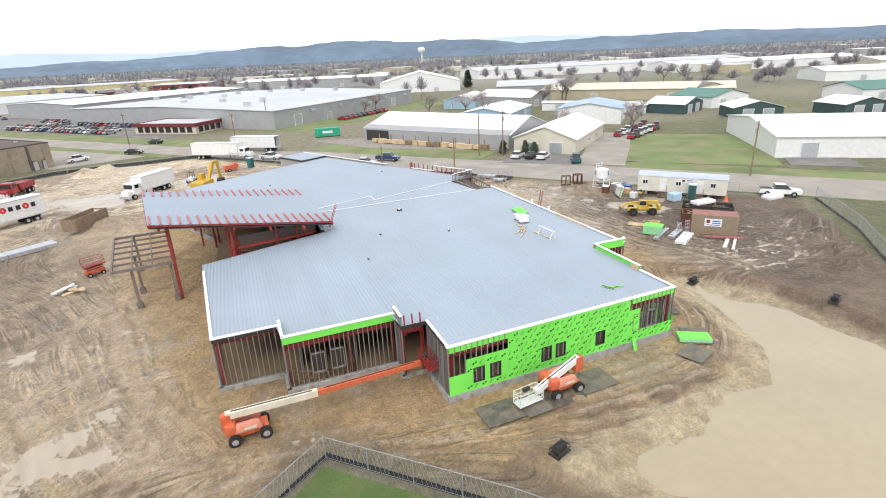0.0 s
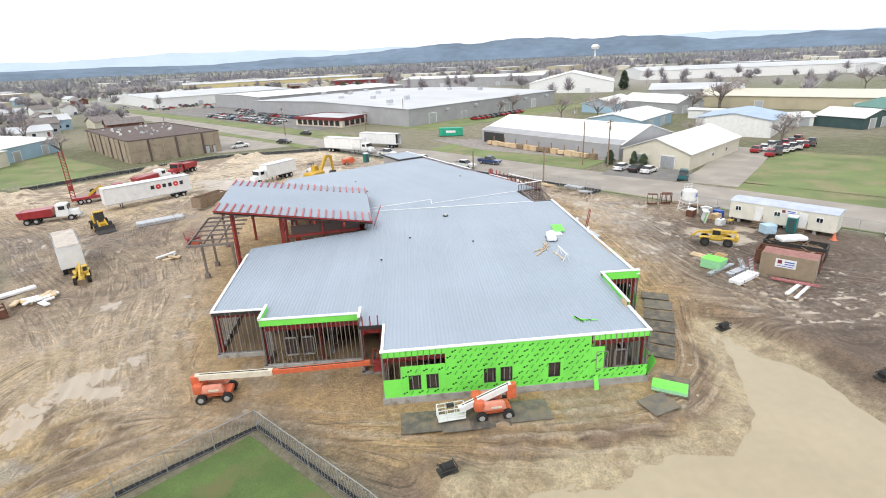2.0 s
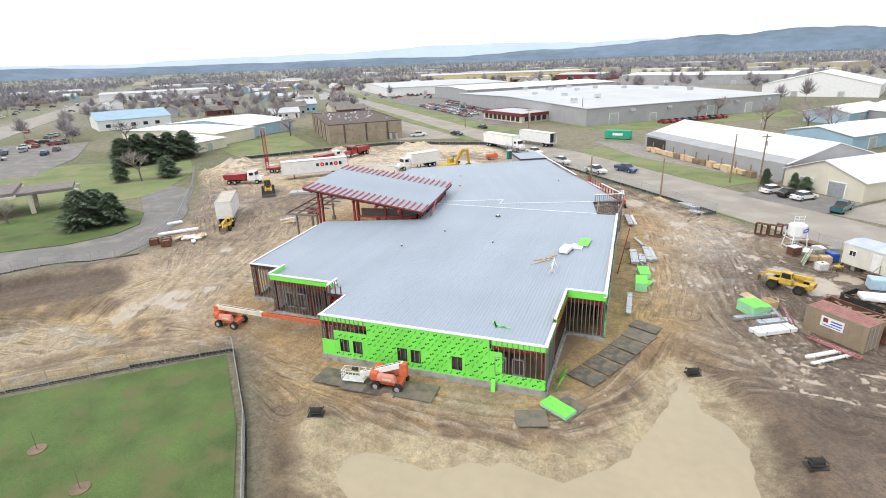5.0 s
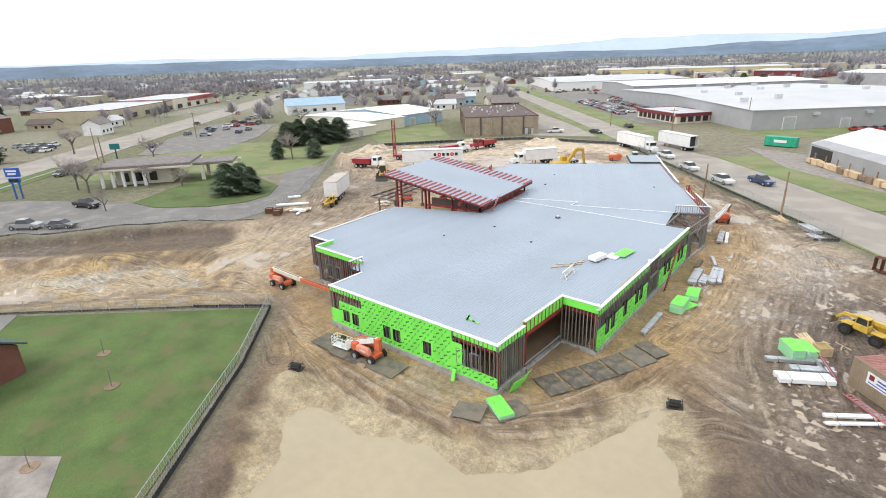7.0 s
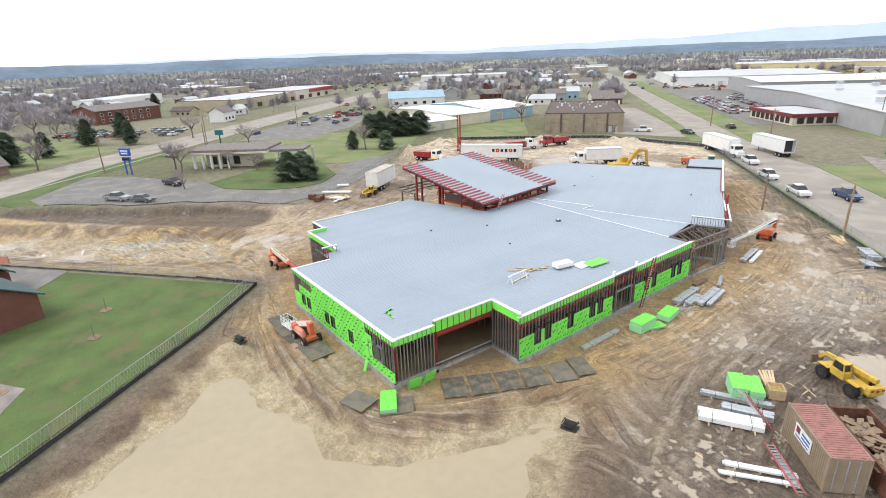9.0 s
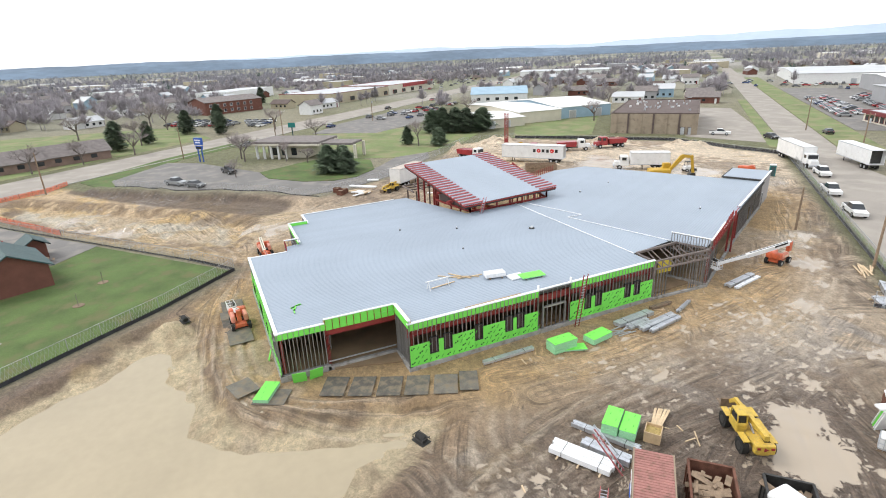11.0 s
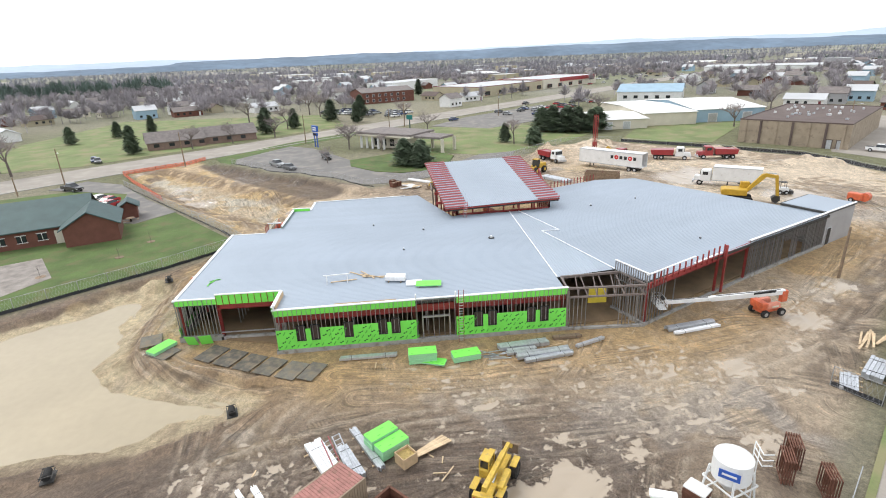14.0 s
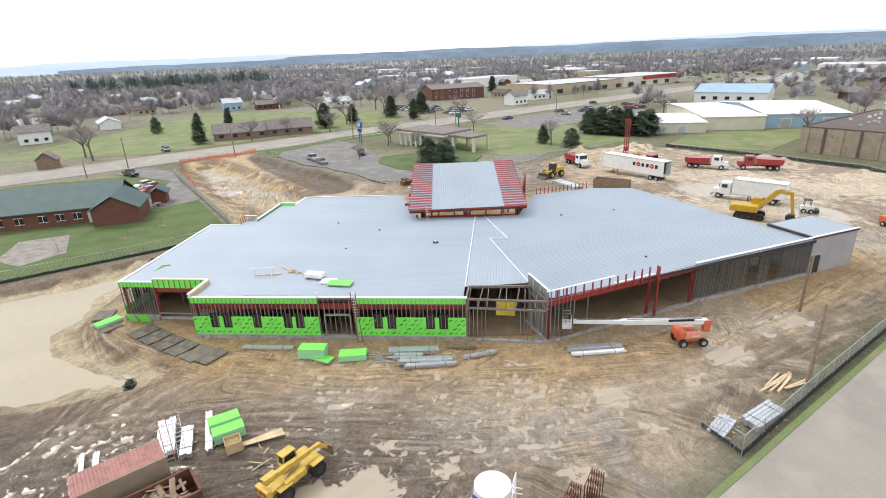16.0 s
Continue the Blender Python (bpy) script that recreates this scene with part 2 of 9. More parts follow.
# Bluish haze of the distance is mixed into this base colour.
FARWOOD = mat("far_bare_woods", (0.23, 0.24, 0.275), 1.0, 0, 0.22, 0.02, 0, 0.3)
# Aerial haze is put into the hill colours, paler and bluer farther off.
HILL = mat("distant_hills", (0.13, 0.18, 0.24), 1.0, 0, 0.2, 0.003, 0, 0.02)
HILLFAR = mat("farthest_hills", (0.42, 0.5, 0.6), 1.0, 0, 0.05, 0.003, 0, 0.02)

# ---- ground ----
SITE = [(30, -16), (22.6, 3.6), (10.3, 18.2), (1.9, 26.2), (-5, 21), (-28, 0.8), (-58, -20), (-74, -8), (-60, 4), (-44, 22), (-30, 42), (-38, 58), (-54, 78),
        (-72, 94), (-70, 112), (-40, 143), (-10, 148), (1, 135.6), (46.8, 84.2), (76, 50.5), (62, 31), (55, 12), (52, -16)]
POND = [(16.6, 18.4), (17.6, 19.7), (19.2, 19.9), (22.8, 19.8), (26.8, 20.4), (29.8, 20.6), (33, 20.9), (35.4, 22.4), (36.7, 24.4), (38.0, 27.3), (39.0, 31.4), (39.5, 34.4), (40.4, 35.9),
        (41.4, 34.4), (42.3, 31), (43.8, 29), (44.6, 26), (44.5, 21), (45, 14), (46, 4), (44, -8), (34, -12), (29, -2), (26.8, 6), (24.6, 10.3), (21.5, 14.3), (19, 16.2)]
PUDDLES = [(54.2, 57.6, 2.9, 0.55), (51.8, 60.6, 2.0, 0.4), (49.8, 65, 1.5, 0.25), (52.3, 65, 1.4, 0.2), (47.6, 60.5, 1.2, 0.2), (50, 73.6, 2.0, 0.3), (41.5, 77.6, 2.2, 0.32), (44.5, 79.5, 1.0, 0.25), (34.6, 88.4, 2.6, 0.4),
           (51.1, 81, 1.6, 0.3), (58.5, 60.5, 1.8, 0.35), (-14.5, 33.3, 2.4, 0.4), (-11.2, 32.0, 1.8, 0.34), (-19.7, 48.4, 1.6, 0.38), (-11.9, 49.8, 1.3, 0.34), (-11.3, 36.6, 1.6, 0.32), (-16.5, 29.5, 2.2, 0.34), (-12.9, 34.7, 1.2, 0.36), (-42, 0, 2.6, 0.35), (-28.5, 8.6, 3.6, 0.5),
           (-34, 4, 2.6, 0.4), (-24, 108, 6.5, 0.5), (-8, 117, 5.0, 0.5), (-32, 112, 3.6, 0.35), (-52, 14, 2, 0.25), (38.6, 84, 1.8, 0.25), (28, 97, 2.2, 0.25), (-22, 40, 3, 0.2), (46, 52, 2.6, 0.16), (40, 70, 3.0, 0.18)]
TRENCH = [(-62, -12), (-50, -14), (-20, 12), (-8, 27), (-22, 30), (-44, 8)]
SW_ROOF = [(-3.9, 36.1), (0.7, 36.1), (0.7, 33.7), (8.8, 33.7), (8.8, 32.0), (10.7, 32.0), (10.7, 27.8), (30.4, 28.3), (30.4, 32.0), (30.4, 38.3), (33.8, 38.3), (33.0, 65.0),
           (7.0, 64.7), (7.6, 56.6), (-4.9, 52.2)]
WEDGE = [(7.0, 64.7), (30.3, 65.0), (29.2, 71.2), (16.2, 67.0), (16.2, 69.2), (7.0, 66.0)]
NW_ROOF = [(7.0, 66.0), (16.2, 69.2), (16.2, 67.0), (29.2, 71.2), (32.6, 73.0), (16.5, 104.0), (-8.5, 89.2), (-8.7, 82.3), (-4.6, 73.4), (6.2, 70.7)]
FOOT = [(-3.9, 36.2), (10.6, 27.8), (30.4, 28.3), (33.8, 38.3), (33.2, 73.0), (12.6, 110.5), (-8.5, 89.2), (-8.7, 82.3), (-12, 70), (-10, 54)]


def signed(poly, X, Y):
    """Distance to a closed polygon, negative inside."""
    P = np.array(poly, float)
    best = np.full(X.shape, 1e9)
    inside = np.zeros(X.shape, bool)
    for (ax, ay), (bx, by) in zip(P, np.roll(P, -1, 0)):
        dx, dy = bx - ax, by - ay
        t = np.clip(((X - ax) * dx + (Y - ay) * dy) / (dx * dx + dy * dy), 0, 1)
        best = np.minimum(best, np.hypot(X - ax - t * dx, Y - ay - t * dy))
        cross = ((ay > Y) != (by > Y))
        with np.errstate(divide="ignore", invalid="ignore"):
            inside ^= cross & (X < dx * (Y - ay) / (dy if dy else 1e-9) + ax)
    return np.where(inside, -best, best)


def along(line, X, Y):
    """Distance to an open line."""
    best = np.full(X.shape, 1e9)
    for (ax, ay), (bx, by) in zip(line[:-1], line[1:]):
        dx, dy = bx - ax, by - ay
        t = np.clip(((X - ax) * dx + (Y - ay) * dy) / (dx * dx + dy * dy), 0, 1)
        best = np.minimum(best, np.hypot(X - ax - t * dx, Y - ay - t * dy))
    return best


GRID = np.random.RandomState(3).rand(256, 256)


def vnoise(X, Y, size, seed=0):
    u, v = X / size + 17.3 * seed + 1000, Y / size + 7.7 * seed + 1000
    i, j = np.floor(u).astype(int), np.floor(v).astype(int)
    a, b = u - i, v - j
    a, b = a * a * (3 - 2 * a), b * b * (3 - 2 * b)
    g = lambda p, q: GRID[p % 256, q % 256]
    return (g(i, j) * (1 - a) + g(i + 1, j) * a) * (1 - b) + (g(i, j + 1) * (1 - a) + g(i + 1, j + 1) * a) * b


def step(x, lo, hi):
    t = np.clip((x - lo) / (hi - lo), 0, 1)
    return t * t * (3 - 2 * t)


def axis(lo, hi, fine, reach, n=26):
    inner = np.arange(lo, hi + fine / 2, fine)
    k = np.linspace(0, 1, n)[1:]
    return np.concatenate([(lo - (reach * k ** 3 + 3 * k * n * 0.3))[::-1], inner, inner[-1] + reach * k ** 3 + 3 * k * n * 0.3])


TRACKS = [
    [(-30, 20), (-16, 26), (-8, 31), (0, 27.5), (10, 23.5), (22, 22.5), (32, 22)], [(-32, 16), (-14, 22), (-6, 27), (4, 26), (12, 21.5)],
    [(-9, 30), (-14, 40), (-17, 52), (-24, 66), (-34, 72)], [(-11, 30), (-18, 42), (-21, 54), (-30, 68)], [(-6, 32), (-12, 44), (-12, 52), (-20, 70)],
    [(-20, 12), (-12, 26), (-15, 38), (-26, 50)], [(-40, 0), (-22, 16), (-12, 24), (-6, 26)], [(-24, 8), (-10, 22), (0, 28)],
    [(48, 36), (43, 46), (41, 58), (44, 70), (40, 84), (28, 98), (18, 112), (6, 126)], [(50, 34), (46, 44), (44, 56), (46, 68), (43, 80), (32, 94), (20, 114)],
    [(56, 32), (50, 42), (49, 50), (50, 62), (46, 76)], [(62, 36), (54, 42), (44, 40), (40, 44)], [(68, 44), (58, 38), (48, 38), (42, 42)],
    [(70, 42), (60, 34), (52, 34)], [(38, 44), (40, 54), (38, 66), (38, 76), (34, 88), (24, 102)], [(60, 62), (50, 66), (42, 74), (38, 84)],
    [(40, 90), (34, 84), (36, 74)], [(-60, 100), (-40, 104), (-20, 122), (2, 124), (14, 114)], [(-50, 92), (-28, 106), (-10, 112)], [(-38, 70), (-30, 84), (-22, 96), (-14, 104)],
    [(-56, 86), (-44, 78), (-36, 66), (-26, 56)], [(12, 25), (24, 24.5), (31, 26), (35, 32), (38, 42)],
]


def soften(line, n=40, rounds=30):
    """The same way through a line's corners, as a smooth curve of n points."""
    cum = np.concatenate([[0], np.cumsum([math.dist(p, q) for p, q in zip(line[:-1], line[1:])])])
    t = np.linspace(0, cum[-1], n)
    px, py = np.interp(t, cum, [p[0] for p in line]), np.interp(t, cum, [p[1] for p in line])
    for _ in range(rounds):
        px[1:-1], py[1:-1] = (px[:-2] + 2 * px[1:-1] + px[2:]) / 4, (py[:-2] + 2 * py[1:-1] + py[2:]) / 4
    return list(zip(px.tolist(), py.tolist()))


TR = random.Random(21)
MAIN = len(TRACKS)
for k in range(MAIN):
    for _ in range(1):
        ox, oy, turn = TR.uniform(-2.6, 2.6), TR.uniform(-2.6, 2.6), TR.uniform(-0.05, 0.05)
        cx, cy = TRACKS[k][len(TRACKS[k]) // 2]
        TRACKS.append([(cx + (x - cx) - (y - cy) * turn + ox, cy + (y - cy) + (x - cx) * turn + oy) for x, y in TRACKS[k]])
for zone, n_, dirs in (((-30, -4, 14, 50), 8, (20, 110)), ((36, 66, 32, 62), 10, (100, 170)), ((34, 52, 58, 86), 8, (95, 150)), ((-56, -2, 94, 128), 8, (10, 70)), ((-44, -16, 56, 84), 6, (100, 140)),
                       ((14, 34, 94, 118), 5, (110, 150))):
    for _ in range(n_):
        x, y, a = TR.uniform(zone[0], zone[1]), TR.uniform(zone[2], zone[3]), radians(TR.uniform(*dirs))
        bend, pts = radians(TR.uniform(-16, 16)), []
        for _k in range(6):
            pts.append((x, y))
            x, y, a = x + 4.2 * math.cos(a), y + 4.2 * math.sin(a), a + bend
        TRACKS.append(pts)
TRACKS = [soften(line) for line in TRACKS]


def beside(line, X, Y):
    """Distance to a curve and the length run along it."""
    best, run, base = np.full(X.shape, 1e9), np.zeros(X.shape), 0.0
    for (ax, ay), (bx, by) in zip(line[:-1], line[1:]):
        dx, dy = bx - ax, by - ay
        L2 = dx * dx + dy * dy
        t = np.clip(((X - ax) * dx + (Y - ay) * dy) / L2, 0, 1)
        d = np.hypot(X - ax - t * dx, Y - ay - t * dy)
        near = d < best
        best, run = np.where(near, d, best), np.where(near, base + t * math.sqrt(L2), run)
        base += math.sqrt(L2)
    return best, run, base


def terrain(X, Y):
    site = step(-signed(SITE, X, Y), -0.5, 2.5)
    pond = signed(POND, X, Y) + 1.1 * (vnoise(X, Y, 3.4, 41) - 0.5) + 0.6 * (vnoise(X, Y, 1.2, 42) - 0.5)
    trench = signed(TRENCH, X, Y)
    foot = signed(FOOT, X, Y)
    z = site * (0.22 * (vnoise(X, Y, 9, 1) - 0.5) + 0.1 * (vnoise(X, Y, 2.6, 2) - 0.5) + 0.1 * (vnoise(X, Y, 1.0, 3) - 0.5)) * step(foot, 0.3, 4)
    rut, way, ran, who = np.zeros(X.shape), np.full(X.shape, 9.0), np.zeros(X.shape), np.zeros(X.shape)
    other = np.full(X.shape, 9.0)
    for k, line in enumerate(TRACKS):
        xs0, ys0 = [p[0] for p in line], [p[1] for p in line]
        near = (X > min(xs0) - 4) & (X < max(xs0) + 4) & (Y > min(ys0) - 4) & (Y < max(ys0) + 4)
        if not near.any():
            continue
        xn, yn = X[near], Y[near]
        wob = 0.5 * (vnoise(xn, yn, 7, 20 + k) - 0.5)
        d, run, total = beside(line, xn, yn)
        d = np.abs(d + wob)
        fade = step(run, 0.2, 4) * step(total - run, 0.2, 4)
        add = np.exp(-((d - 1.0) / 0.26) ** 2) * (0.3 + 0.9 * vnoise(xn, yn, 3.2, 80 + k))
        add -= 0.55 * (np.exp(-((d - 1.5) / 0.2) ** 2) + 0.7 * np.exp(-((d - 0.5) / 0.22) ** 2)) * vnoise(xn, yn, 2.4, 60 + k) * 1.5
        rut[near] += add * fade
        closer = d < way[near]
        other[near] = np.where(closer, way[near], np.minimum(other[near], d))
        way[near] = np.where(closer, d, way[near])
        ran[near] = np.where(closer, run, ran[near])
        who[near] = np.where(closer, k, who[near])
    rut *= site * step(foot, 0.5, 2.5)
    z -= 0.07 * np.clip(rut, -1.3, 1.8)
    lumps = vnoise(X, Y, 1.6, 8) + 0.5 * vnoise(X, Y, 0.8, 9)
    bank = step(-pond, -3.7, -2.0)
    z = z * (1 - 0.5 * bank) - 0.6 * bank - 0.34 * step(-pond, -2.1, 0.2) - 0.5 * step(-pond, 0.2, 4) + 0.42 * step(-pond, -5.2, -2.8) * step(pond, 0.6, 2.4) * (lumps - 0.75)
    # dug trench and the topsoil bank beside it
    tr = step(-trench, -1.5, 2.0)
    z += tr * (-1.2 + 0.7 * (lumps - 0.75))
    berm = along([(-62, 2), (-46, 20), (-34, 36), (-26, 41)], X, Y)
    z += 1.1 * step(-berm, -4.0, -0.6) * (0.6 + 0.7 * vnoise(X, Y, 4, 12)) * step(-berm, -4, -2)
    for hx, hy, r, h in ((15.9, 19.2, 1.6, 0.9), (69, 41.5, 4, 1.2), (64, 37, 4, 1.0), (60, 33, 3.5, 0.9), (53, 70, 3.5, 0.8), (39, 93, 3, 0.6), (34, 99, 3, 0.8), (22, 112, 4, 1.0),
                         (-62, 86, 5, 1.6), (-58, 92, 4, 1.2), (-20, 90, 3.5, 1.0), (-66, 104, 5, 1.5), (-48, 128, 5, 1.2), (-30, 139, 5, 1.2), (32.5, 30.5, 0.1, 0.1)):
        d = np.hypot(X - hx, Y - hy)
        z += site * h * np.exp(-(d / r) ** 2) * (0.7 + 0.6 * lumps) * (0.5 + vnoise(X, Y, 2.5, 14))
    far = np.hypot(X - 10, Y - 60)
    z = np.where(far > 500, z - 2.0 * step(far, 500, 1500), z)
    return z, dict(site=site, pond=pond, trench=trench, foot=foot, rut=rut, bank=bank, lumps=lumps, berm=berm, way=way, ran=ran, who=who, other=other)


xs, ys = axis(-76, 80, 0.25, 4300), axis(-22, 144, 0.25, 4300)
GX, GY = np.meshgrid(xs, ys)
GZ, part_of = terrain(GX, GY)


def blend(col, other, k):
    return col * (1 - k[..., None]) + np.array(other) * k[..., None]


n1, n2, n3, n4 = vnoise(GX, GY, 6, 31), vnoise(GX, GY, 2.2, 32), vnoise(GX, GY, 13, 33), vnoise(GX, GY, 1.0, 34)
rut = part_of["rut"]
soil = np.zeros(GX.shape + (3,)) + np.array((0.3, 0.225, 0.155))
soil = blend(soil, (0.43, 0.335, 0.235), step(-GX, 0, 10) * 0.95)
soil = blend(soil, (0.43, 0.3, 0.145), step(-GX, -34, -22) * step(32 - GY, 0, 6) * (0.4 + 0.6 * step(n1, 0.25, 0.6)) * 0.9)
soil = blend(soil, (0.185, 0.14, 0.105), step(GX, 40, 50) * step(-GY, -78, -62) * 0.85)
soil = blend(soil, (0.41, 0.325, 0.235), step(GX, 33, 38) * step(GY, 56, 70) * 0.9)
soil = blend(soil, (0.54, 0.45, 0.34), step(GY, 84, 100) * step(-GX, -14, -2) * 0.85)
soil = blend(soil, (0.42, 0.285, 0.14), step(-part_of["foot"], -8.5, -3.5) * step(GX + GY * 0.2, -5, 4) * (0.5 + 0.5 * n1))
soil = blend(soil, (0.44, 0.335, 0.19), step(n1 * 0.7 + n4 * 0.3, 0.52, 0.76) * 0.55)
soil = blend(soil, (0.19, 0.14, 0.1), step(n3 * 0.45 + n2 * 0.3 + n4 * 0.25, 0.54, 0.68) * 0.55 * (1 - 0.65 * step(-GX, 0, 8)))
soil = blend(soil, (0.37, 0.325, 0.28), step(n3 * 0.25 + n1 * 0.35 + n2 * 0.25 + n4 * 0.15, 0.55, 0.62) * 0.65)
shore = part_of["pond"] + 1.3 * (n2 - 0.5) + 0.8 * (n4 - 0.5)
soil = blend(soil, (0.25, 0.175, 0.115), step(-shore, -5.4, -4.2) * (0.45 + 0.55 * step(n2 * 0.5 + n4 * 0.5, 0.3, 0.6)) * 0.85)
soil = blend(soil, (0.14, 0.1, 0.07), step(-shore, -4.2, -3.2) * step(shore, 1.4, 2.4) * step(n4 * 0.6 + n2 * 0.4, 0.4, 0.6) * 0.7)
soil = blend(soil, (0.47, 0.385, 0.25), step(-shore, -2.9, -1.4) * (0.55 + 0.45 * step(n4, 0.25, 0.6)))
soil = blend(soil, (0.1, 0.074, 0.056), step(-along([(-66, 0), (-50, 12), (-33, 27.5), (-27, 33)], GX, GY), -5.4, -3.6) * 0.85)
soil = blend(soil, (0.17, 0.125, 0.085), step(-along([(-60, -14), (-44, -8), (-20, 14), (-8, 26)], GX, GY), -3.2, -1.5) * step(n2, 0.25, 0.5) * 0.7)
soil = blend(soil, (0.47, 0.42, 0.33), step(-part_of["trench"], 1.5, 4.5) * (0.3 + 0.7 * step(n2 * 0.5 + n1 * 0.5, 0.4, 0.6)))
soil = blend(soil, (0.2, 0.14, 0.085), step(-np.abs(part_of["trench"] - 0.3), -2.6, -0.6) * step(n2 * 0.6 + n4 * 0.4, 0.3, 0.5) * 0.8)
soil = blend(soil, (0.085, 0.062, 0.047), step(-part_of["berm"], -4.5, -2.0) * step(-GX, 22, 30) * (0.4 + 0.6 * n2) * 0.85)
soil = blend(soil, (0.07, 0.05, 0.04), step(6 - np.hypot((GX - 66) * 0.8, GY - 38), 0, 3) * 0.8)
soil = blend(soil, (0.135, 0.1, 0.075), step(GX, 41, 50) * step(-GY, -74, -60) * step(n3 * 0.5 + n1 * 0.5, 0.2, 0.5) * 0.85)
soil = blend(soil, (0.17, 0.125, 0.085), step(-along([(32, -10), (22.6, 3.6), (10.3, 18.2), (1.9, 26.2)], GX, GY), -4.5, -2.0) * (0.4 + 0.6 * n2))
soil = blend(soil, (0.16, 0.12, 0.085), step(-along([(44, 86), (30, 101.5), (14, 119.5)], GX, GY), -5.5, -2.5) * step(n2 * 0.5 + n4 * 0.5, 0.3, 0.6) * 0.85)
soil = blend(soil, (0.36, 0.235, 0.11), step(-part_of["foot"], -7.0, -2.5) * step(GX + GY * 0.2, -4, 5) * (0.3 + 0.7 * n2) * 0.6)
# Rut hollows get a shadow-dark colour, their shoulders pale slick clay.
soil = blend(soil, (0.19, 0.145, 0.105), np.clip(rut * 0.8, 0, 1) * 0.26)
soil = blend(soil, (0.47, 0.39, 0.3), np.clip(-rut * 1.4, 0, 1) * 0.55)
rough_grass = np.zeros(GX.shape + (3,)) + np.array((0.17, 0.17, 0.09))
rough_grass = blend(rough_grass, (0.27, 0.24, 0.17), step(vnoise(GX, GY, 40, 35), 0.4, 0.7) * 0.8)
town = step(np.hypot(GX - 10, GY - 60), 180, 420)
rough_grass = blend(rough_grass, (0.25, 0.235, 0.205), town * 0.8)
rough_grass = blend(rough_grass, (0.17, 0.19, 0.085), town * 0.75 * step(vnoise(GX, GY, 60, 36), 0.5, 0.62))
rough_grass = blend(rough_grass, (0.36, 0.34, 0.31), town * 0.7 * step(vnoise(GX, GY, 45, 37), 0.62, 0.7))
soil = blend(soil, (0.4, 0.27, 0.135), step(-part_of["foot"], -11.0, -5.0) * step(GX, 30, 34) * step(GY, 34, 42) * (0.35 + 0.65 * step(n1 * 0.5 + n2 * 0.5, 0.3, 0.6)) * 0.75)
soil = blend(soil, (0.2, 0.15, 0.11), step(-GX, 13, 22) * step(GY, 40, 50) * step(-GY, -88, -76) * (0.45 + 0.55 * step(n1 * 0.5 + n2 * 0.5, 0.35, 0.6)) * 0.8)
soil = blend(soil, (0.27, 0.2, 0.135), step(GY, 84, 92) * step(-GX, -6, 2) * step(n3 * 0.4 + n1 * 0.3 + n4 * 0.3, 0.46, 0.6) * 0.8)
soil = blend(soil, (0.19, 0.135, 0.1), step(-shore, -10.0, -6.0) * step(shore, 2.6, 4.2) * step(part_of["foot"], 5.5, 8) * step(-GX, -36, -30) * (0.5 + 0.5 * n2) * 0.85)
soil = blend(soil, (0.15, 0.11, 0.082), step(GX, 47, 53) * step(-GY, -82, -72) * step(n1 * 0.5 + n2 * 0.5, 0.25, 0.55) * 0.7)
soil = soil * 1.2
soil = rough_grass * (1 - part_of["site"][..., None]) + soil * part_of["site"][..., None]
wet = 0.16 * step(n3 * 0.5 + n1 * 0.5, 0.35, 0.7) + 0.1 * np.clip(rut, 0, 1)
for px, py, r, k in PUDDLES:
    wet = np.maximum(wet, wet * 0.5 + k * np.exp(-(np.hypot(GX - px, GY - py) / r) ** 2))
wet *= part_of["site"] * step(part_of["foot"], 1, 4) * step(part_of["pond"], 1.5, 4)

ny, nx = GX.shape
idx = np.arange(nx * ny).reshape(ny, nx)
quads = np.stack([idx[:-1, :-1], idx[:-1, 1:], idx[1:, 1:], idx[1:, :-1]], -1).reshape(-1, 4)
gm = bpy.data.meshes.new("ground")
gm.from_pydata(np.stack([GX, GY, GZ], -1).reshape(-1, 3).tolist(), [], quads.tolist())
attr = gm.color_attributes.new("soil", "FLOAT_COLOR", "POINT")
attr.data.foreach_set("color", np.concatenate([soil, wet[..., None]], -1).reshape(-1).astype(np.float32))
tread = gm.color_attributes.new("tread", "FLOAT_COLOR", "POINT")
mark = np.exp(-(np.maximum(part_of["way"] - 1.6, 0) / 1.1) ** 2) * part_of["site"] * step(part_of["foot"], 0.8, 3) * step(part_of["pond"], 0.5, 3) * step(part_of["other"] - part_of["way"], 0.3, 0.58)
tread.data.foreach_set("color", np.stack([part_of["way"], part_of["ran"], part_of["who"], mark], -1).reshape(-1).astype(np.float32))
gm.polygons.foreach_set("use_smooth", [True] * len(gm.polygons))


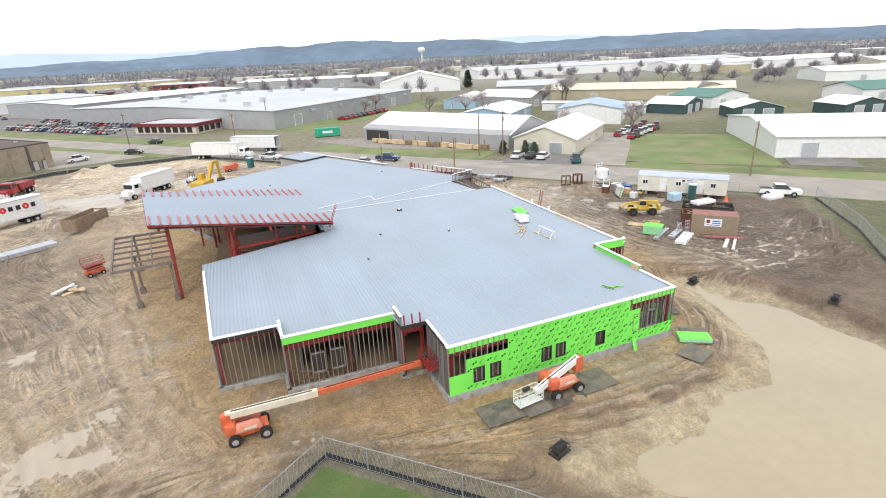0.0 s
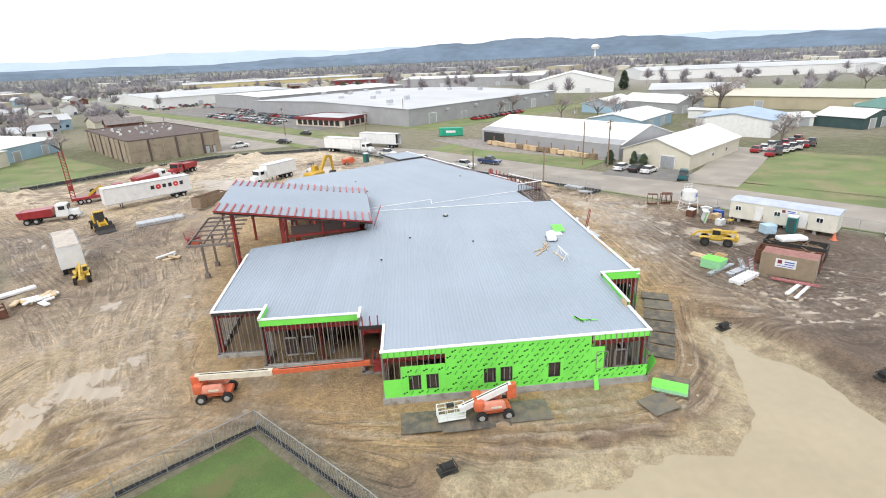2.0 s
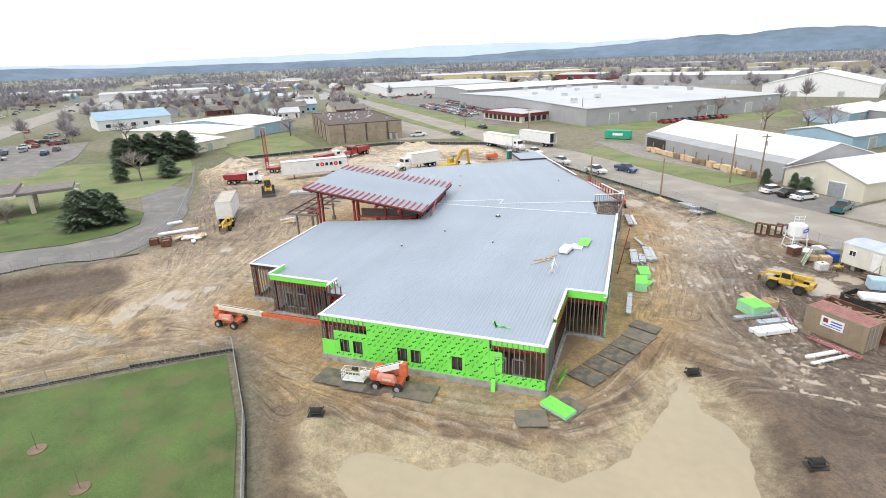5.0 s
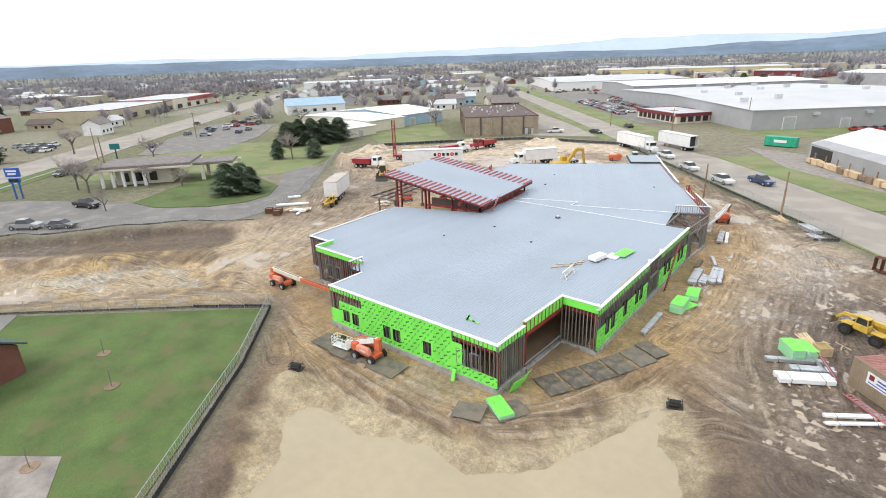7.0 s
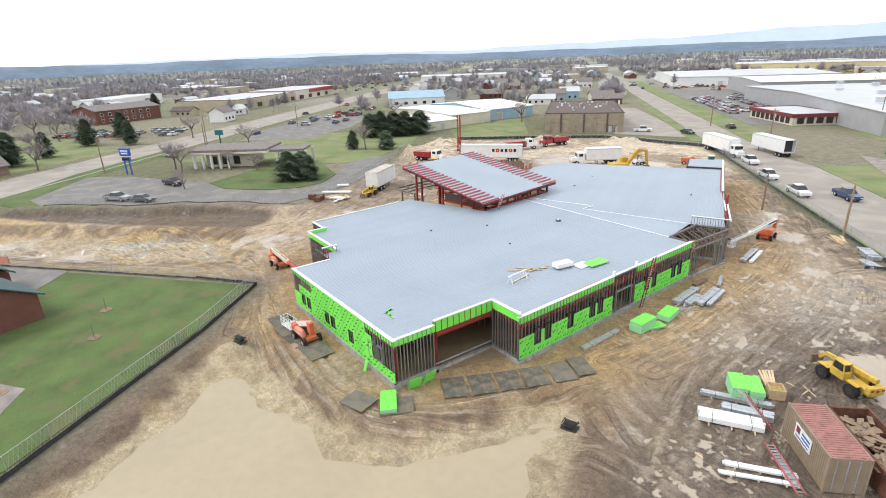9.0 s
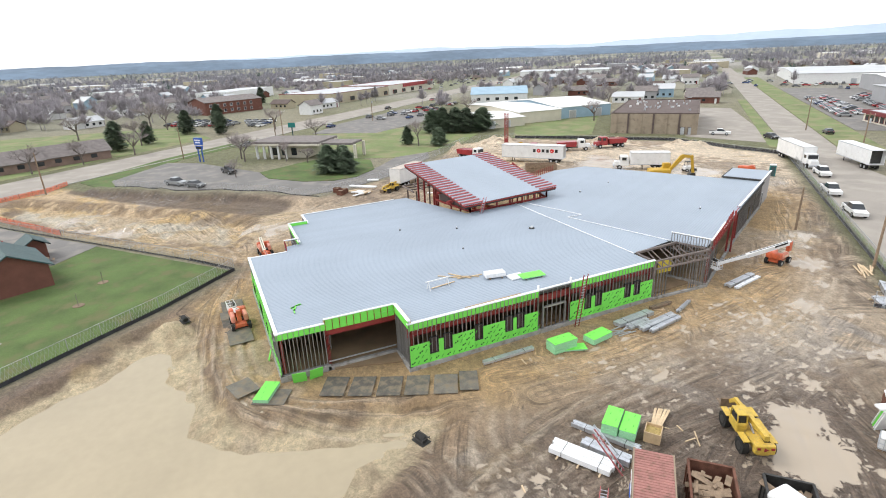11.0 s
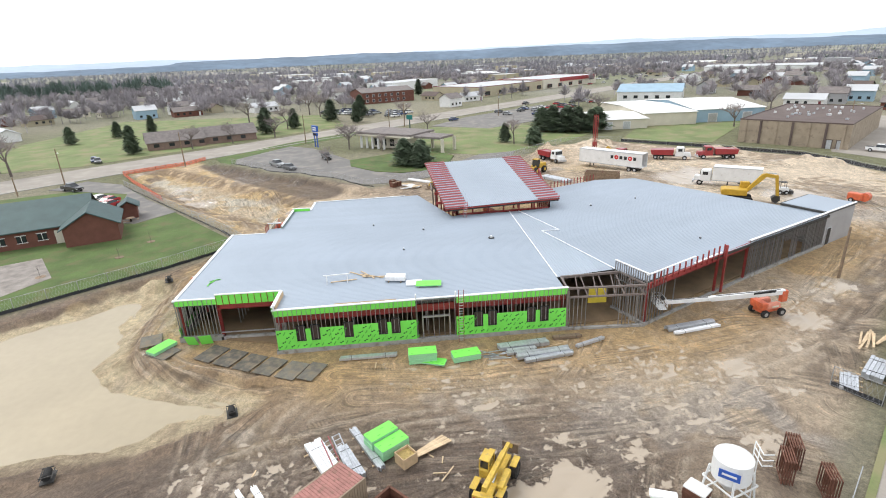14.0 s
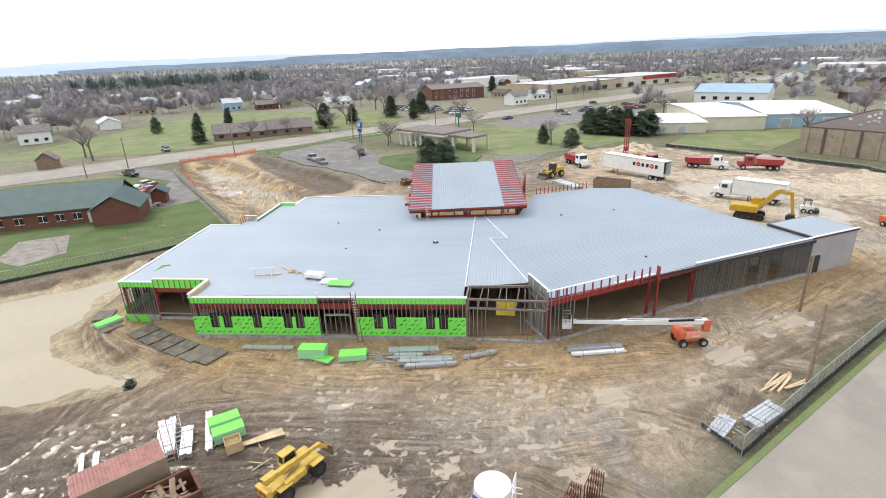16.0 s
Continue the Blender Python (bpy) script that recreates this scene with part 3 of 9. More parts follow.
def ground_material():
    """Soil colours, shadow in the ruts included, smeared along the ways, with tyre cleats, clods and films of standing
    water.
    """
    m = bpy.data.materials.new("churned_soil")
    m.use_nodes = True
    n, l = m.node_tree.nodes, m.node_tree.links
    bsdf = n["Principled BSDF"]
    tc = n.new("ShaderNodeTexCoord")

    def noise(vector, scale, detail=5, rough=0.6, twist=0.0):
        t = n.new("ShaderNodeTexNoise")
        t.inputs["Scale"].default_value, t.inputs["Detail"].default_value, t.inputs["Roughness"].default_value, t.inputs["Distortion"].default_value = scale, detail, rough, twist
        l.new(vector, t.inputs["Vector"])
        return t.outputs["Fac"]

    def span(v, a, b, c, d):
        r = n.new("ShaderNodeMapRange")
        for key, x in (("From Min", a), ("From Max", b), ("To Min", c), ("To Max", d)):
            r.inputs[key].default_value = x
        l.new(v, r.inputs["Value"])
        return r.outputs[0]

    def calc(op, a, b):
        k = n.new("ShaderNodeMath")
        k.operation = op
        for i, x in enumerate((a, b)):
            if isinstance(x, (int, float)):
                k.inputs[i].default_value = x
            else:
                l.new(x, k.inputs[i])
        return k.outputs[0]

    def mixed(f, a, b):
        k = n.new("ShaderNodeMix")
        k.data_type = "RGBA"
        l.new(f, k.inputs["Factor"])
        for key, x in (("A", a), ("B", b)):
            if isinstance(x, tuple):
                k.inputs[key].default_value = (*x, 1)
            else:
                l.new(x, k.inputs[key])
        return k.outputs["Result"]

    soil_, tr = n.new("ShaderNodeVertexColor"), n.new("ShaderNodeVertexColor")
    soil_.layer_name, tr.layer_name = "soil", "tread"
    sp = n.new("ShaderNodeSeparateColor")
    l.new(tr.outputs["Color"], sp.inputs[0])
    across, run, who, mark = sp.outputs[0], sp.outputs[1], sp.outputs[2], tr.outputs["Alpha"]
    place = tc.outputs["Object"]
    value = calc("MULTIPLY", span(noise(place, 0.5, 6, 0.65, 0.7), 0.34, 0.66, 0.75, 1.24), span(noise(place, 2.4, 6, 0.65, 0.7), 0.34, 0.66, 0.74, 1.26))
    clods = noise(place, 8.0, 6, 0.7, 0.4)
    value = calc("MULTIPLY", value, span(clods, 0.32, 0.68, 0.74, 1.26))
    # smears that follow the ways
    cv = n.new("ShaderNodeCombineXYZ")
    l.new(calc("MULTIPLY", run, 0.28), cv.inputs[0])
    l.new(calc("MULTIPLY", across, 3.4), cv.inputs[1])
    l.new(calc("MULTIPLY", who, 7.31), cv.inputs[2])
    smear = noise(cv.outputs[0], 1.0, 5, 0.62, 0.5)
    f = span(smear, 0.36, 0.64, 0.52, 1.46)
    value = calc("MULTIPLY", value, calc("ADD", 1.0, calc("MULTIPLY", calc("SUBTRACT", f, 1.0), mark)))
    # cleats of the tyres, broken up
    wheel_at = span(calc("ABSOLUTE", calc("SUBTRACT", across, 1.0), 0), 0.16, 0.3, 1.0, 0.0)
    bars = span(calc("SINE", calc("ADD", calc("MULTIPLY", run, 24.0), calc("MULTIPLY", across, 6.0)), 0), -0.5, 0.5, 0.0, 1.0)
    cleat = calc("MULTIPLY", calc("MULTIPLY", wheel_at, bars), calc("MULTIPLY", mark, span(noise(place, 0.35, 3), 0.46, 0.6, 0.0, 1.0)))
    value = calc("MULTIPLY", value, calc("SUBTRACT", 1.0, calc("MULTIPLY", cleat, 0.26)))
    s = n.new("ShaderNodeVectorMath")
    s.operation = "SCALE"
    l.new(soil_.outputs["Color"], s.inputs[0])
    l.new(value, s.inputs["Scale"])
    # thin water in the hollows
    edge_n = calc("ADD", calc("MULTIPLY", noise(place, 0.55, 6, 0.62, 1.2), 0.55), calc("MULTIPLY", noise(place, 1.7, 4, 0.6, 0.8), 0.45))
    pool = span(calc("ADD", edge_n, soil_.outputs["Alpha"]), 0.745, 0.785, 0.0, 1.0)
    damp = span(calc("ADD", edge_n, soil_.outputs["Alpha"]), 0.6, 0.74, 0.0, 1.0)
    l.new(mixed(pool, s.outputs[0], (0.4, 0.33, 0.25)), bsdf.inputs["Base Color"])
    rough = calc("SUBTRACT", calc("SUBTRACT", 0.92, calc("MULTIPLY", damp, 0.4)), calc("MULTIPLY", pool, 0.36))
    l.new(rough, bsdf.inputs["Roughness"])
    bp = n.new("ShaderNodeBump")
    bp.inputs["Distance"].default_value = 0.16
    l.new(calc("SUBTRACT", 1.0, pool), bp.inputs["Strength"])
    l.new(calc("SUBTRACT", value, calc("MULTIPLY", cleat, 0.2)), bp.inputs["Height"])
    l.new(bp.outputs[0], bsdf.inputs["Normal"])
    return m


gm.materials.append(ground_material())
tagged(new("ground", gm), "churned brown construction soil with ruts, puddles and rough grass beyond", "ground", kind="structure")

WATER = mat("muddy_water", (0.38, 0.315, 0.21), 0.22, 0, 0.06, 0.12, 0.03, 1.2)
solid("water", B().prism([(13, 16), (20, 24), (34, 30), (40, 40), (50, 34), (52, 10), (49, -14), (30, -18), (24, 4)], -1.6, -0.9), WATER,
      "tan muddy pond of standing water beside the building pad", "pond", "structure")


def ground_z(x, y):
    """Height of the ground mesh at a place."""
    i, j = min(max(np.searchsorted(xs, x) - 1, 0), len(xs) - 2), min(max(np.searchsorted(ys, y) - 1, 0), len(ys) - 2)
    u, v = (x - xs[i]) / (xs[i + 1] - xs[i]), (y - ys[j]) / (ys[j + 1] - ys[j])
    return float((GZ[j, i] * (1 - u) + GZ[j, i + 1] * u) * (1 - v) + (GZ[j + 1, i] * (1 - u) + GZ[j + 1, i + 1] * u) * v)


AREAS = []


def area(name, poly, z, material, label, category, depth=0.25):
    AREAS.append(poly)
    return solid(name, B().prism(poly, z - depth, z), material, label, category, "structure")


def band(o, d, lo, hi, s0, s1):
    """A strip between two offsets lo and hi from the line through o along d."""
    n = (-d[1], d[0])
    return [(o[0] + d[0] * s + n[0] * k, o[1] + d[1] * s + n[1] * k) for s, k in ((s0, lo), (s1, lo), (s1, hi), (s0, hi))]


# streets
area("road_east", band((49.2, 84.5), (-0.662, 0.75), -12.8, 0.7, -160, 60)[:2] + band((49.2, 84.5), (-0.662, 0.75), -9.8, 0.7, 74, 620)[:3] + band((49.2, 84.5), (-0.662, 0.75), -12.8, 0.7, -160, 60)[3:], 0.06, ROADCONC, "pale worn street of tan asphalt along the site", "road")
area("verge_east", band((49.2, 84.5), (-0.662, 0.75), 0.7, 1.15, -160, 70), 0.1, FIELD, "narrow grass verge beside the street", "verge")
area("road_main", band((-81, -1.5), (-0.71, 0.704), 0.0, 17.5, -240, 700), 0.05, ROADCONC, "wide pale concrete main road through the town", "road")
area("kerb_main", band((-81, -1.5), (-0.71, 0.704), -0.4, 0.0, -240, 700), 0.17, KERB, "low pale concrete kerb along the main road", "kerb")
area("verge_far", band((49.2, 84.5), (-0.662, 0.75), -19.5, -10.2, 92, 420), 0.07, FIELD, "grass verge along the far street", "verge")
area("verge_lot", band((49.2, 84.5), (-0.662, 0.75), 1.0, 4.5, 96, 230), 0.075, FIELD, "grass strip between the street and the brick hall lot", "verge")
# lawns and lots
area("lawn_house", [(22, 3.2), (9.8, 17.6), (1.6, 25.4), (-27.5, 0.2), (-45, -14), (-33, -44), (-10, -70), (30, -40)], 0.07, LAWN, "green lawn round the brick house, inside the fence", "lawn")
area("gravel_bed", [(6.5, -8), (14.5, -4), (16.5, 1.5), (11, 4.2), (3, -2)], 0.1, GRAVEL, "pale gravel bed on the lawn", "gravel")
area("lot_house", [(-36, -9), (-14, -1), (-12.5, 3.6), (-19, 8), (-30, -2), (-46, -15), (-52, -26), (-44, -30)], 0.11, ASPHALT, "grey asphalt parking lot beside the brick house", "lot")
area("drive_bank", [(-73, 3), (-60, 6), (-50, 20), (-33, 42), (-34, 50), (-41, 62), (-56, 77), (-64, 80), (-62, 70), (-52, 62), (-44, 50), (-52, 40), (-62, 36), (-86, 22), (-92, 14)], 0.08,
     ASPHALT, "grey asphalt drive curving round the bank lawn", "drive")
area("lawn_bank", [(-62, 35.5), (-54, 36.5), (-46, 43), (-43, 49), (-44, 54.5), (-50, 60.5), (-62, 63), (-73, 57), (-70, 48)], 0.2, LAWN, "kerbed green lawn island by the bank drive", "lawn")
area("lawn_far", [(-66, 62), (-60, 72), (-72, 94), (-92, 112), (-120, 92), (-122, 60), (-98, 36), (-88, 44)], 0.06, FIELD, "open green lawn behind the bank", "lawn")
area("lot_store", [(-112, 80), (-126, 60), (-150, 76), (-190, 118), (-160, 130), (-130, 104)], 0.1, ASPHALT, "grey store parking lot along the main road", "lot")
area("verge_bank", [(-76, -4), (-62, 3.5), (-88, 13), (-96, 18), (-120, 42), (-126, 38), (-100, 12)], 0.07, LAWN, "grass verge between the bank and the road", "verge")
area("field_west", [(-60, -90), (-74, -40), (-140, 26), (-190, 14), (-200, -90)], 0.05, FIELD, "broad green field across the main road", "field")
area("field_east", [(72, 86), (100, 112), (121, 93), (94, 66)], 0.07, FIELD, "large mown green field with pale stripes", "field")
area("verge_field", band((49.2, 84.5), (-0.662, 0.75), -19, -12.8, -160, -16), 0.07, FIELD, "mown verge along the street", "verge")
area("lawn_shop", band((49.2, 84.5), (-0.662, 0.75), -24, -13.0, 14, 62), 0.07, FIELD, "grass strip in front of the workshops", "lawn")
area("drive_shop", [(63.5, 88.5), (71, 82), (84, 96), (100, 114), (92, 121), (73, 98)], 0.09, ROADCONC, "gravel drive beside the cream workshop", "drive")
area("forecourt_shop", [(52, 98), (63, 88.5), (70, 96), (59, 106)], 0.085, ASPHALT, "asphalt forecourt with parked cars", "lot")
area("yard_shop", [(33, 134), (60, 110), (62, 113), (38, 152), (20, 158)], 0.085, GRAVEL, "gravel yard in front of the long workshop", "yard")
area("lot_grey", band((49.2, 84.5), (-0.662, 0.75), -60, -20, 130, 300), 0.08, ASPHALT, "asphalt car park of the factory", "lot")
area("lawn_grey", [(6, 196), (22, 178), (100, 240), (92, 254)], 0.06, FIELD, "grass strip beside the grey factory", "lawn")
area("lot_brick", [(-42, 152), (-20, 160), (-84, 222), (-110, 205)], 0.07, ROADCONC, "pale concrete lot behind the brick hall", "lot")
area("lawn_brick", [(-112, 138), (-72, 112), (-62, 134), (-100, 168)], 0.07, FIELD, "green slope beside the brick hall", "lawn")
area("lot_white", [(96, 66), (104, 58), (128, 84), (122, 92)], 0.085, ASPHALT, "asphalt lot in front of the white hall", "lot")

# ---- the new building ----
ROOF_Z = 4.32


def cuts(poly, c, d, k):
    """Where the line at offset k across direction d meets a polygon, as pairs along d."""
    n = (-d[1], d[0])
    hits = []
    for (ax, ay), (bx, by) in zip(poly, poly[1:] + poly[:1]):
        a, b = (ax - c[0]) * n[0] + (ay - c[1]) * n[1] - k, (bx - c[0]) * n[0] + (by - c[1]) * n[1] - k
        if (a > 0) != (b > 0):
            t = a / (a - b)
            px, py = ax + t * (bx - ax), ay + t * (by - ay)
            hits.append((px - c[0]) * d[0] + (py - c[1]) * d[1])
    hits.sort()
    return list(zip(hits[0::2], hits[1::2]))


def ribbed(poly, ang, z, pitch=0.3, rise=0.025):
    """A ribbed steel deck over a polygon: ribs along the angle, each with a flat top, two slopes and a pan."""
    d = (math.cos(radians(ang)), math.sin(radians(ang)))
    n = (-d[1], d[0])
    c = poly[0]
    ks = [(x - c[0]) * n[0] + (y - c[1]) * n[1] for x, y in poly]
    sheets, b, count = [], B(), 0
    prof = ((0, 0), (0.34, 0), (0.5, 1), (0.84, 1), (1.0, 0))
    k, seam = min(ks), []
    while k < max(ks):
        if count == 4:
            sheets.append(b)
            b, count, seam = B(), 0, []
        count += 1
        near, mid, far = [cuts(poly, c, d, k + pitch * f) for f in (0.001, 0.5, 0.999)]
        if not len(near) == len(mid) == len(far):
            near = far = mid
        ends = []
        for (a0, a1), (e0, e1) in zip(near, far):
            rows = []
            for o, h in prof:
                pair = (a0 + (e0 - a0) * o, a1 + (e1 - a1) * o)
                old = next((r for r in seam if o == 0 and abs(r[0][0] - pair[0]) < 0.05 and abs(r[0][1] - pair[1]) < 0.05), None)
                if old:
                    rows.append(old[1])
                    continue
                i0 = len(b.v)
                b.v += [(c[0] + d[0] * s + n[0] * (k + o * pitch), c[1] + d[1] * s + n[1] * (k + o * pitch), z + h * rise) for s in pair]
                rows.append((i0, i0 + 1))
            b.f += [(p[0], p[1], q[1], q[0]) for p, q in zip(rows[:-1], rows[1:])]
            ends.append(((e0, e1), rows[-1]))
        seam = ends
        k += pitch
    return [s for s in sheets + [b] if s.v]


hall = thing("building_shell", "unfinished single-storey building with grey steel deck roof and green walls", "building")
for name, poly, ang in (("south_roof", SW_ROOF, 90), ("link_roof", WEDGE, 0), ("north_roof", NW_ROOF, 117.2)):
    r = part("roof", B().prism(poly, ROOF_Z - 0.32, ROOF_Z - 0.03), DARK, hall, "flat roof of ribbed grey steel decking")
    for sheet in ribbed(poly, ang, ROOF_Z - 0.02):
        part("deck_sheet", sheet, DECK, r)


def edge(b, pts, w, h, z, closed=False):
    for p, q in zip(pts, pts[1:] + (pts[:1] if closed else [])):
        b.beam((*p, z), (*q, z), w, h)
    return b


# white edge strips on the deck
for pts in ([(7.0, 64.7), (30.3, 65.0)], [(7.0, 66.0), (16.2, 69.2)], [(16.2, 69.2), (16.2, 67.0)], [(16.2, 67.0), (29.2, 71.2)]):
    part("joint_strip", edge(B(), pts, 0.1, 0.07, ROOF_Z + 0.05), WHITE_FLASH, hall, "white flashing strip across the deck")

STUD_MESH = {}


def stud_mesh(h):
    h = round(h, 2)
    if h not in STUD_MESH:
        b = B()
        b.side([(-0.05, 0), (0.05, 0), (0.05, h), (-0.05, h)], -0.028, -0.02)
        b.box(-0.047, 0.0, h / 2, 0.006, 0.05, h)
        b.box(0.047, 0.0, h / 2, 0.006, 0.05, h)
        STUD_MESH[h] = b.mesh("stud", STUD)
    return STUD_MESH[h]


class Wall:
    """A wall from p to q with a concrete footing, studs, sheathing and openings; x runs along it, its outside is on the right of the way."""

    def __init__(self, p, q, label, z0=0.35, run=None):
        """run: the length over which its parts are set out, drawn to the wall's true length."""
        self.p, self.q = Vector((*p, 0)), Vector((*q, 0))
        true = (self.q - self.p).length
        self.len = run or true
        ang = math.degrees(math.atan2(q[1] - p[1], q[0] - p[0]))
        self.ob = thing("exterior_wall", label, "wall", p[0], p[1], 0, ang, kind="structure")
        self.ob.matrix_basis = self.ob.matrix_basis @ Matrix.Diagonal((true / self.len, 1, 1.075, 1))
        self.z0 = z0
        part("footing", B().box(self.len / 2, 0, z0 / 2 - 0.4, self.len + 0.24, 0.32, z0 + 0.8), CONC, self.ob, "grey concrete foundation wall")

    def studs(self, s0, s1, z0, z1, gap=0.41, tracks=True):
        k = s0
        while k <= s1 + 0.01:
            o = new("stud", stud_mesh(z1 - z0))
            o.parent, o.matrix_basis = self.ob, pose(k, 0.06 + RND.uniform(-0.01, 0.01), z0, RND.uniform(-0.4, 0.4), RND.uniform(-0.4, 0.4), 90)
            k += gap
        if tracks:
            for z in (z0 + 0.03, z1 - 0.03):
                part("track", B().box((s0 + s1) / 2, 0.06, z, s1 - s0, 0.12, 0.06), STUD, self.ob)
        return self

    def beam(self, s0, s1, z, h=0.45, y=0.32):
        b = B().box((s0 + s1) / 2, y, z, s1 - s0, 0.04, h)
        b.box((s0 + s1) / 2, y, z + h / 2, s1 - s0, 0.2, 0.03).box((s0 + s1) / 2, y, z - h / 2, s1 - s0, 0.2, 0.03)
        part("steel_beam", b, RED, self.ob, "red primed steel edge beam")
        return self

    def columns(self, *at, h=3.8, y=0.32):
        for s in at:
            b = B().box(s, y, h / 2, 0.04, 0.2, h).box(s - 0.1, y, h / 2, 0.025, 0.2, h).box(s + 0.1, y, h / 2, 0.025, 0.2, h)
            part("column", b, RED, self.ob, "red primed steel column")
        return self

    def band(self, s0, s1, z0, z1, material, y=-0.03, name="sheathing", label=""):
        part(name, B().box((s0 + s1) / 2, y, (z0 + z1) / 2, s1 - s0, 0.035, z1 - z0), material, self.ob, label)
        return self

    def strip(self, s0, s1, z0, z1, material=None, gap=0.41):
        """A green strip along the roof edge with short studs in front of it."""
        self.band(s0, s1, z0, z1, GREEN, -0.025, "sheathing", "green parapet sheathing")
        k = s0 + 0.05
        while k < s1:
            part("stud", B().box(k, -0.07, (z0 + z1) / 2 - 0.05, 0.045, 0.05, z1 - z0 + 0.1), material or STUD, self.ob)
            k += gap
        return self

    def cap(self, s0, s1, z, w=0.3):
        part("parapet_cap", B().box((s0 + s1) / 2, 0.06, z, s1 - s0, w, 0.07), WHITE_FLASH, self.ob, "white parapet cap")
        return self

    def sheath(self, s0, s1, z0, z1, holes=(), prints=True):
        """Green boards, 1.22 m wide, cut round window holes (x, width, sill, head)."""
        xs_ = sorted({s0, s1, *[x for h in holes for x in (h[0] - h[1] / 2, h[0] + h[1] / 2)], *np.arange(s0 + 1.22, s1 - 0.3, 1.22).tolist()})
        for a, c in zip(xs_[:-1], xs_[1:]):
            if c - a < 0.02:
                continue
            mid = (a + c) / 2
            hole = next((h for h in holes if abs(mid - h[0]) < h[1] / 2), None)
            for lo, hi in ((z0, hole[2]), (hole[3], z1)) if hole else ((z0, z1),):
                if hi - lo > 0.03:
                    o = part("board", B().box(mid, -0.03, (lo + hi) / 2, c - a - 0.008, 0.03, hi - lo), GREEN, self.ob)
        if prints:
            b, t = B(), B()
            z, row = z0 + 0.25, 0
            while z < z1 - 0.1:
                x = s0 + 0.25 + (row % 3) * 0.37
                while x < s1 - 0.3:
                    if not any(abs(x - h[0]) < h[1] / 2 + 0.24 and h[2] - 0.2 < z < h[3] + 0.2 for h in holes):
                        b.add([(x - 0.2, -0.05, z - 0.04), (x - 0.07, -0.05, z - 0.1), (x + 0.01, -0.05, z), (x - 0.11, -0.05, z + 0.07)], [(0, 1, 2, 3)])
                        b.add([(x, -0.05, z + 0.0), (x + 0.18, -0.05, z + 0.04), (x + 0.16, -0.05, z + 0.14), (x + 0.03, -0.05, z + 0.11)], [(0, 1, 2, 3)])
                        t.add([(x + 0.34, -0.05, z - 0.12), (x + 0.42, -0.05, z - 0.16), (x + 0.6, -0.05, z + 0.12), (x + 0.52, -0.05, z + 0.16)], [(0, 1, 2, 3)])
                    x += 1.1
                z += 0.42
                row += 1
            tagged(part("print", b, GREENDK, self.ob, "rows of dark marks printed on the boards"), kind="stuff")
            tagged(part("faint_print", t, GREENTXT, self.ob, "faint bars printed on the boards"), kind="stuff")
        return self

    def window(self, s, w, sill, head, frame=True):
        """A window opening closed by a dark sheet for the shaded inside, with a metal frame and a head flange."""
        o = part("window", B().box(s, 0.14, (sill + head) / 2, w - 0.1, 0.02, head - sill - 0.1), INTERIOR, self.ob, "dark sheet for the shade inside an unglazed opening")
        f = B()
        for x in (s - w / 2 + 0.025, s + w / 2 - 0.025):
            f.box(x, 0.03, (sill + head) / 2, 0.05, 0.2, head - sill)
        f.box(s, 0.03, sill + 0.02, w, 0.2, 0.04).box(s, 0.03, head - 0.02, w, 0.2, 0.04)
        part("window_frame", f, STUD if frame else DARK, o)
        return self


# south wall
w = Wall((10.7, 27.8), (30.4, 28.3), "south wall with bright green sheathing, window holes and bare steel studs at both ends", 0.5, 19.2)
S_WIN = [(2.2, 0.85, 1.0, 2.1), (3.45, 0.85, 1.0, 2.1), (7.55, 0.85, 1.05, 2.15), (8.75, 0.85, 1.05, 2.15), (12.25, 0.85, 1.05, 2.15)]
w.studs(0, 19.2, 0.5, 4.0).beam(0, 19.2, 3.35).columns(0.3, 6.4, 12.8, 18.9)
w.sheath(0.0, 1.25, 0.5, 1.9, prints=False).sheath(1.25, 4.4, 0.5, 2.85, S_WIN[:2]).sheath(4.4, 14.9, 0.5, 4.0, S_WIN[2:]).sheath(14.9, 15.9, 0.5, 3.1).sheath(15.9, 19.2, 0.5, 1.35)
for x in S_WIN:
    w.window(*x, frame=False)
w.window(15.75, 0.9, 1.35, 2.7).window(17.1, 0.9, 1.35, 2.7)
w.strip(0, 4.4, 3.6, 4.02).strip(15.0, 19.2, 3.6, 4.02).cap(-0.1, 19.3, 4.06)
# short return by the south-west notch
w = Wall((10.7, 32.0), (10.7, 27.8), "short return wall of bare dark steel studs", 0.35, 3.7)
w.studs(0, 3.7, 0.35, 4.0, 0.3).cap(0, 3.6, 4.05, 0.2).beam(0, 3.6, 3.4)
# notch with the red beam and upright stubs
w = Wall((8.8, 32.0), (10.7, 32.0), "notch framed in red steel with upright stubs", 0.15)
w.beam(0, 1.8, 3.55, 0.5).columns(0.15, 1.65)
for s in (0.3, 0.9, 1.5):
    part("stub_post", B().box(s, 0.05, 4.15, 0.09, 0.09, 1.2), RED, w.ob)
w = Wall((8.8, 33.7), (8.8, 32.0), "side wall of the notch with a white cap", 0.15, 2.1)
w.beam(0, 2.1, 3.5).studs(0, 2.1, 0.35, 4.7, 0.5).cap(-0.1, 2.1, 4.75, 0.22)
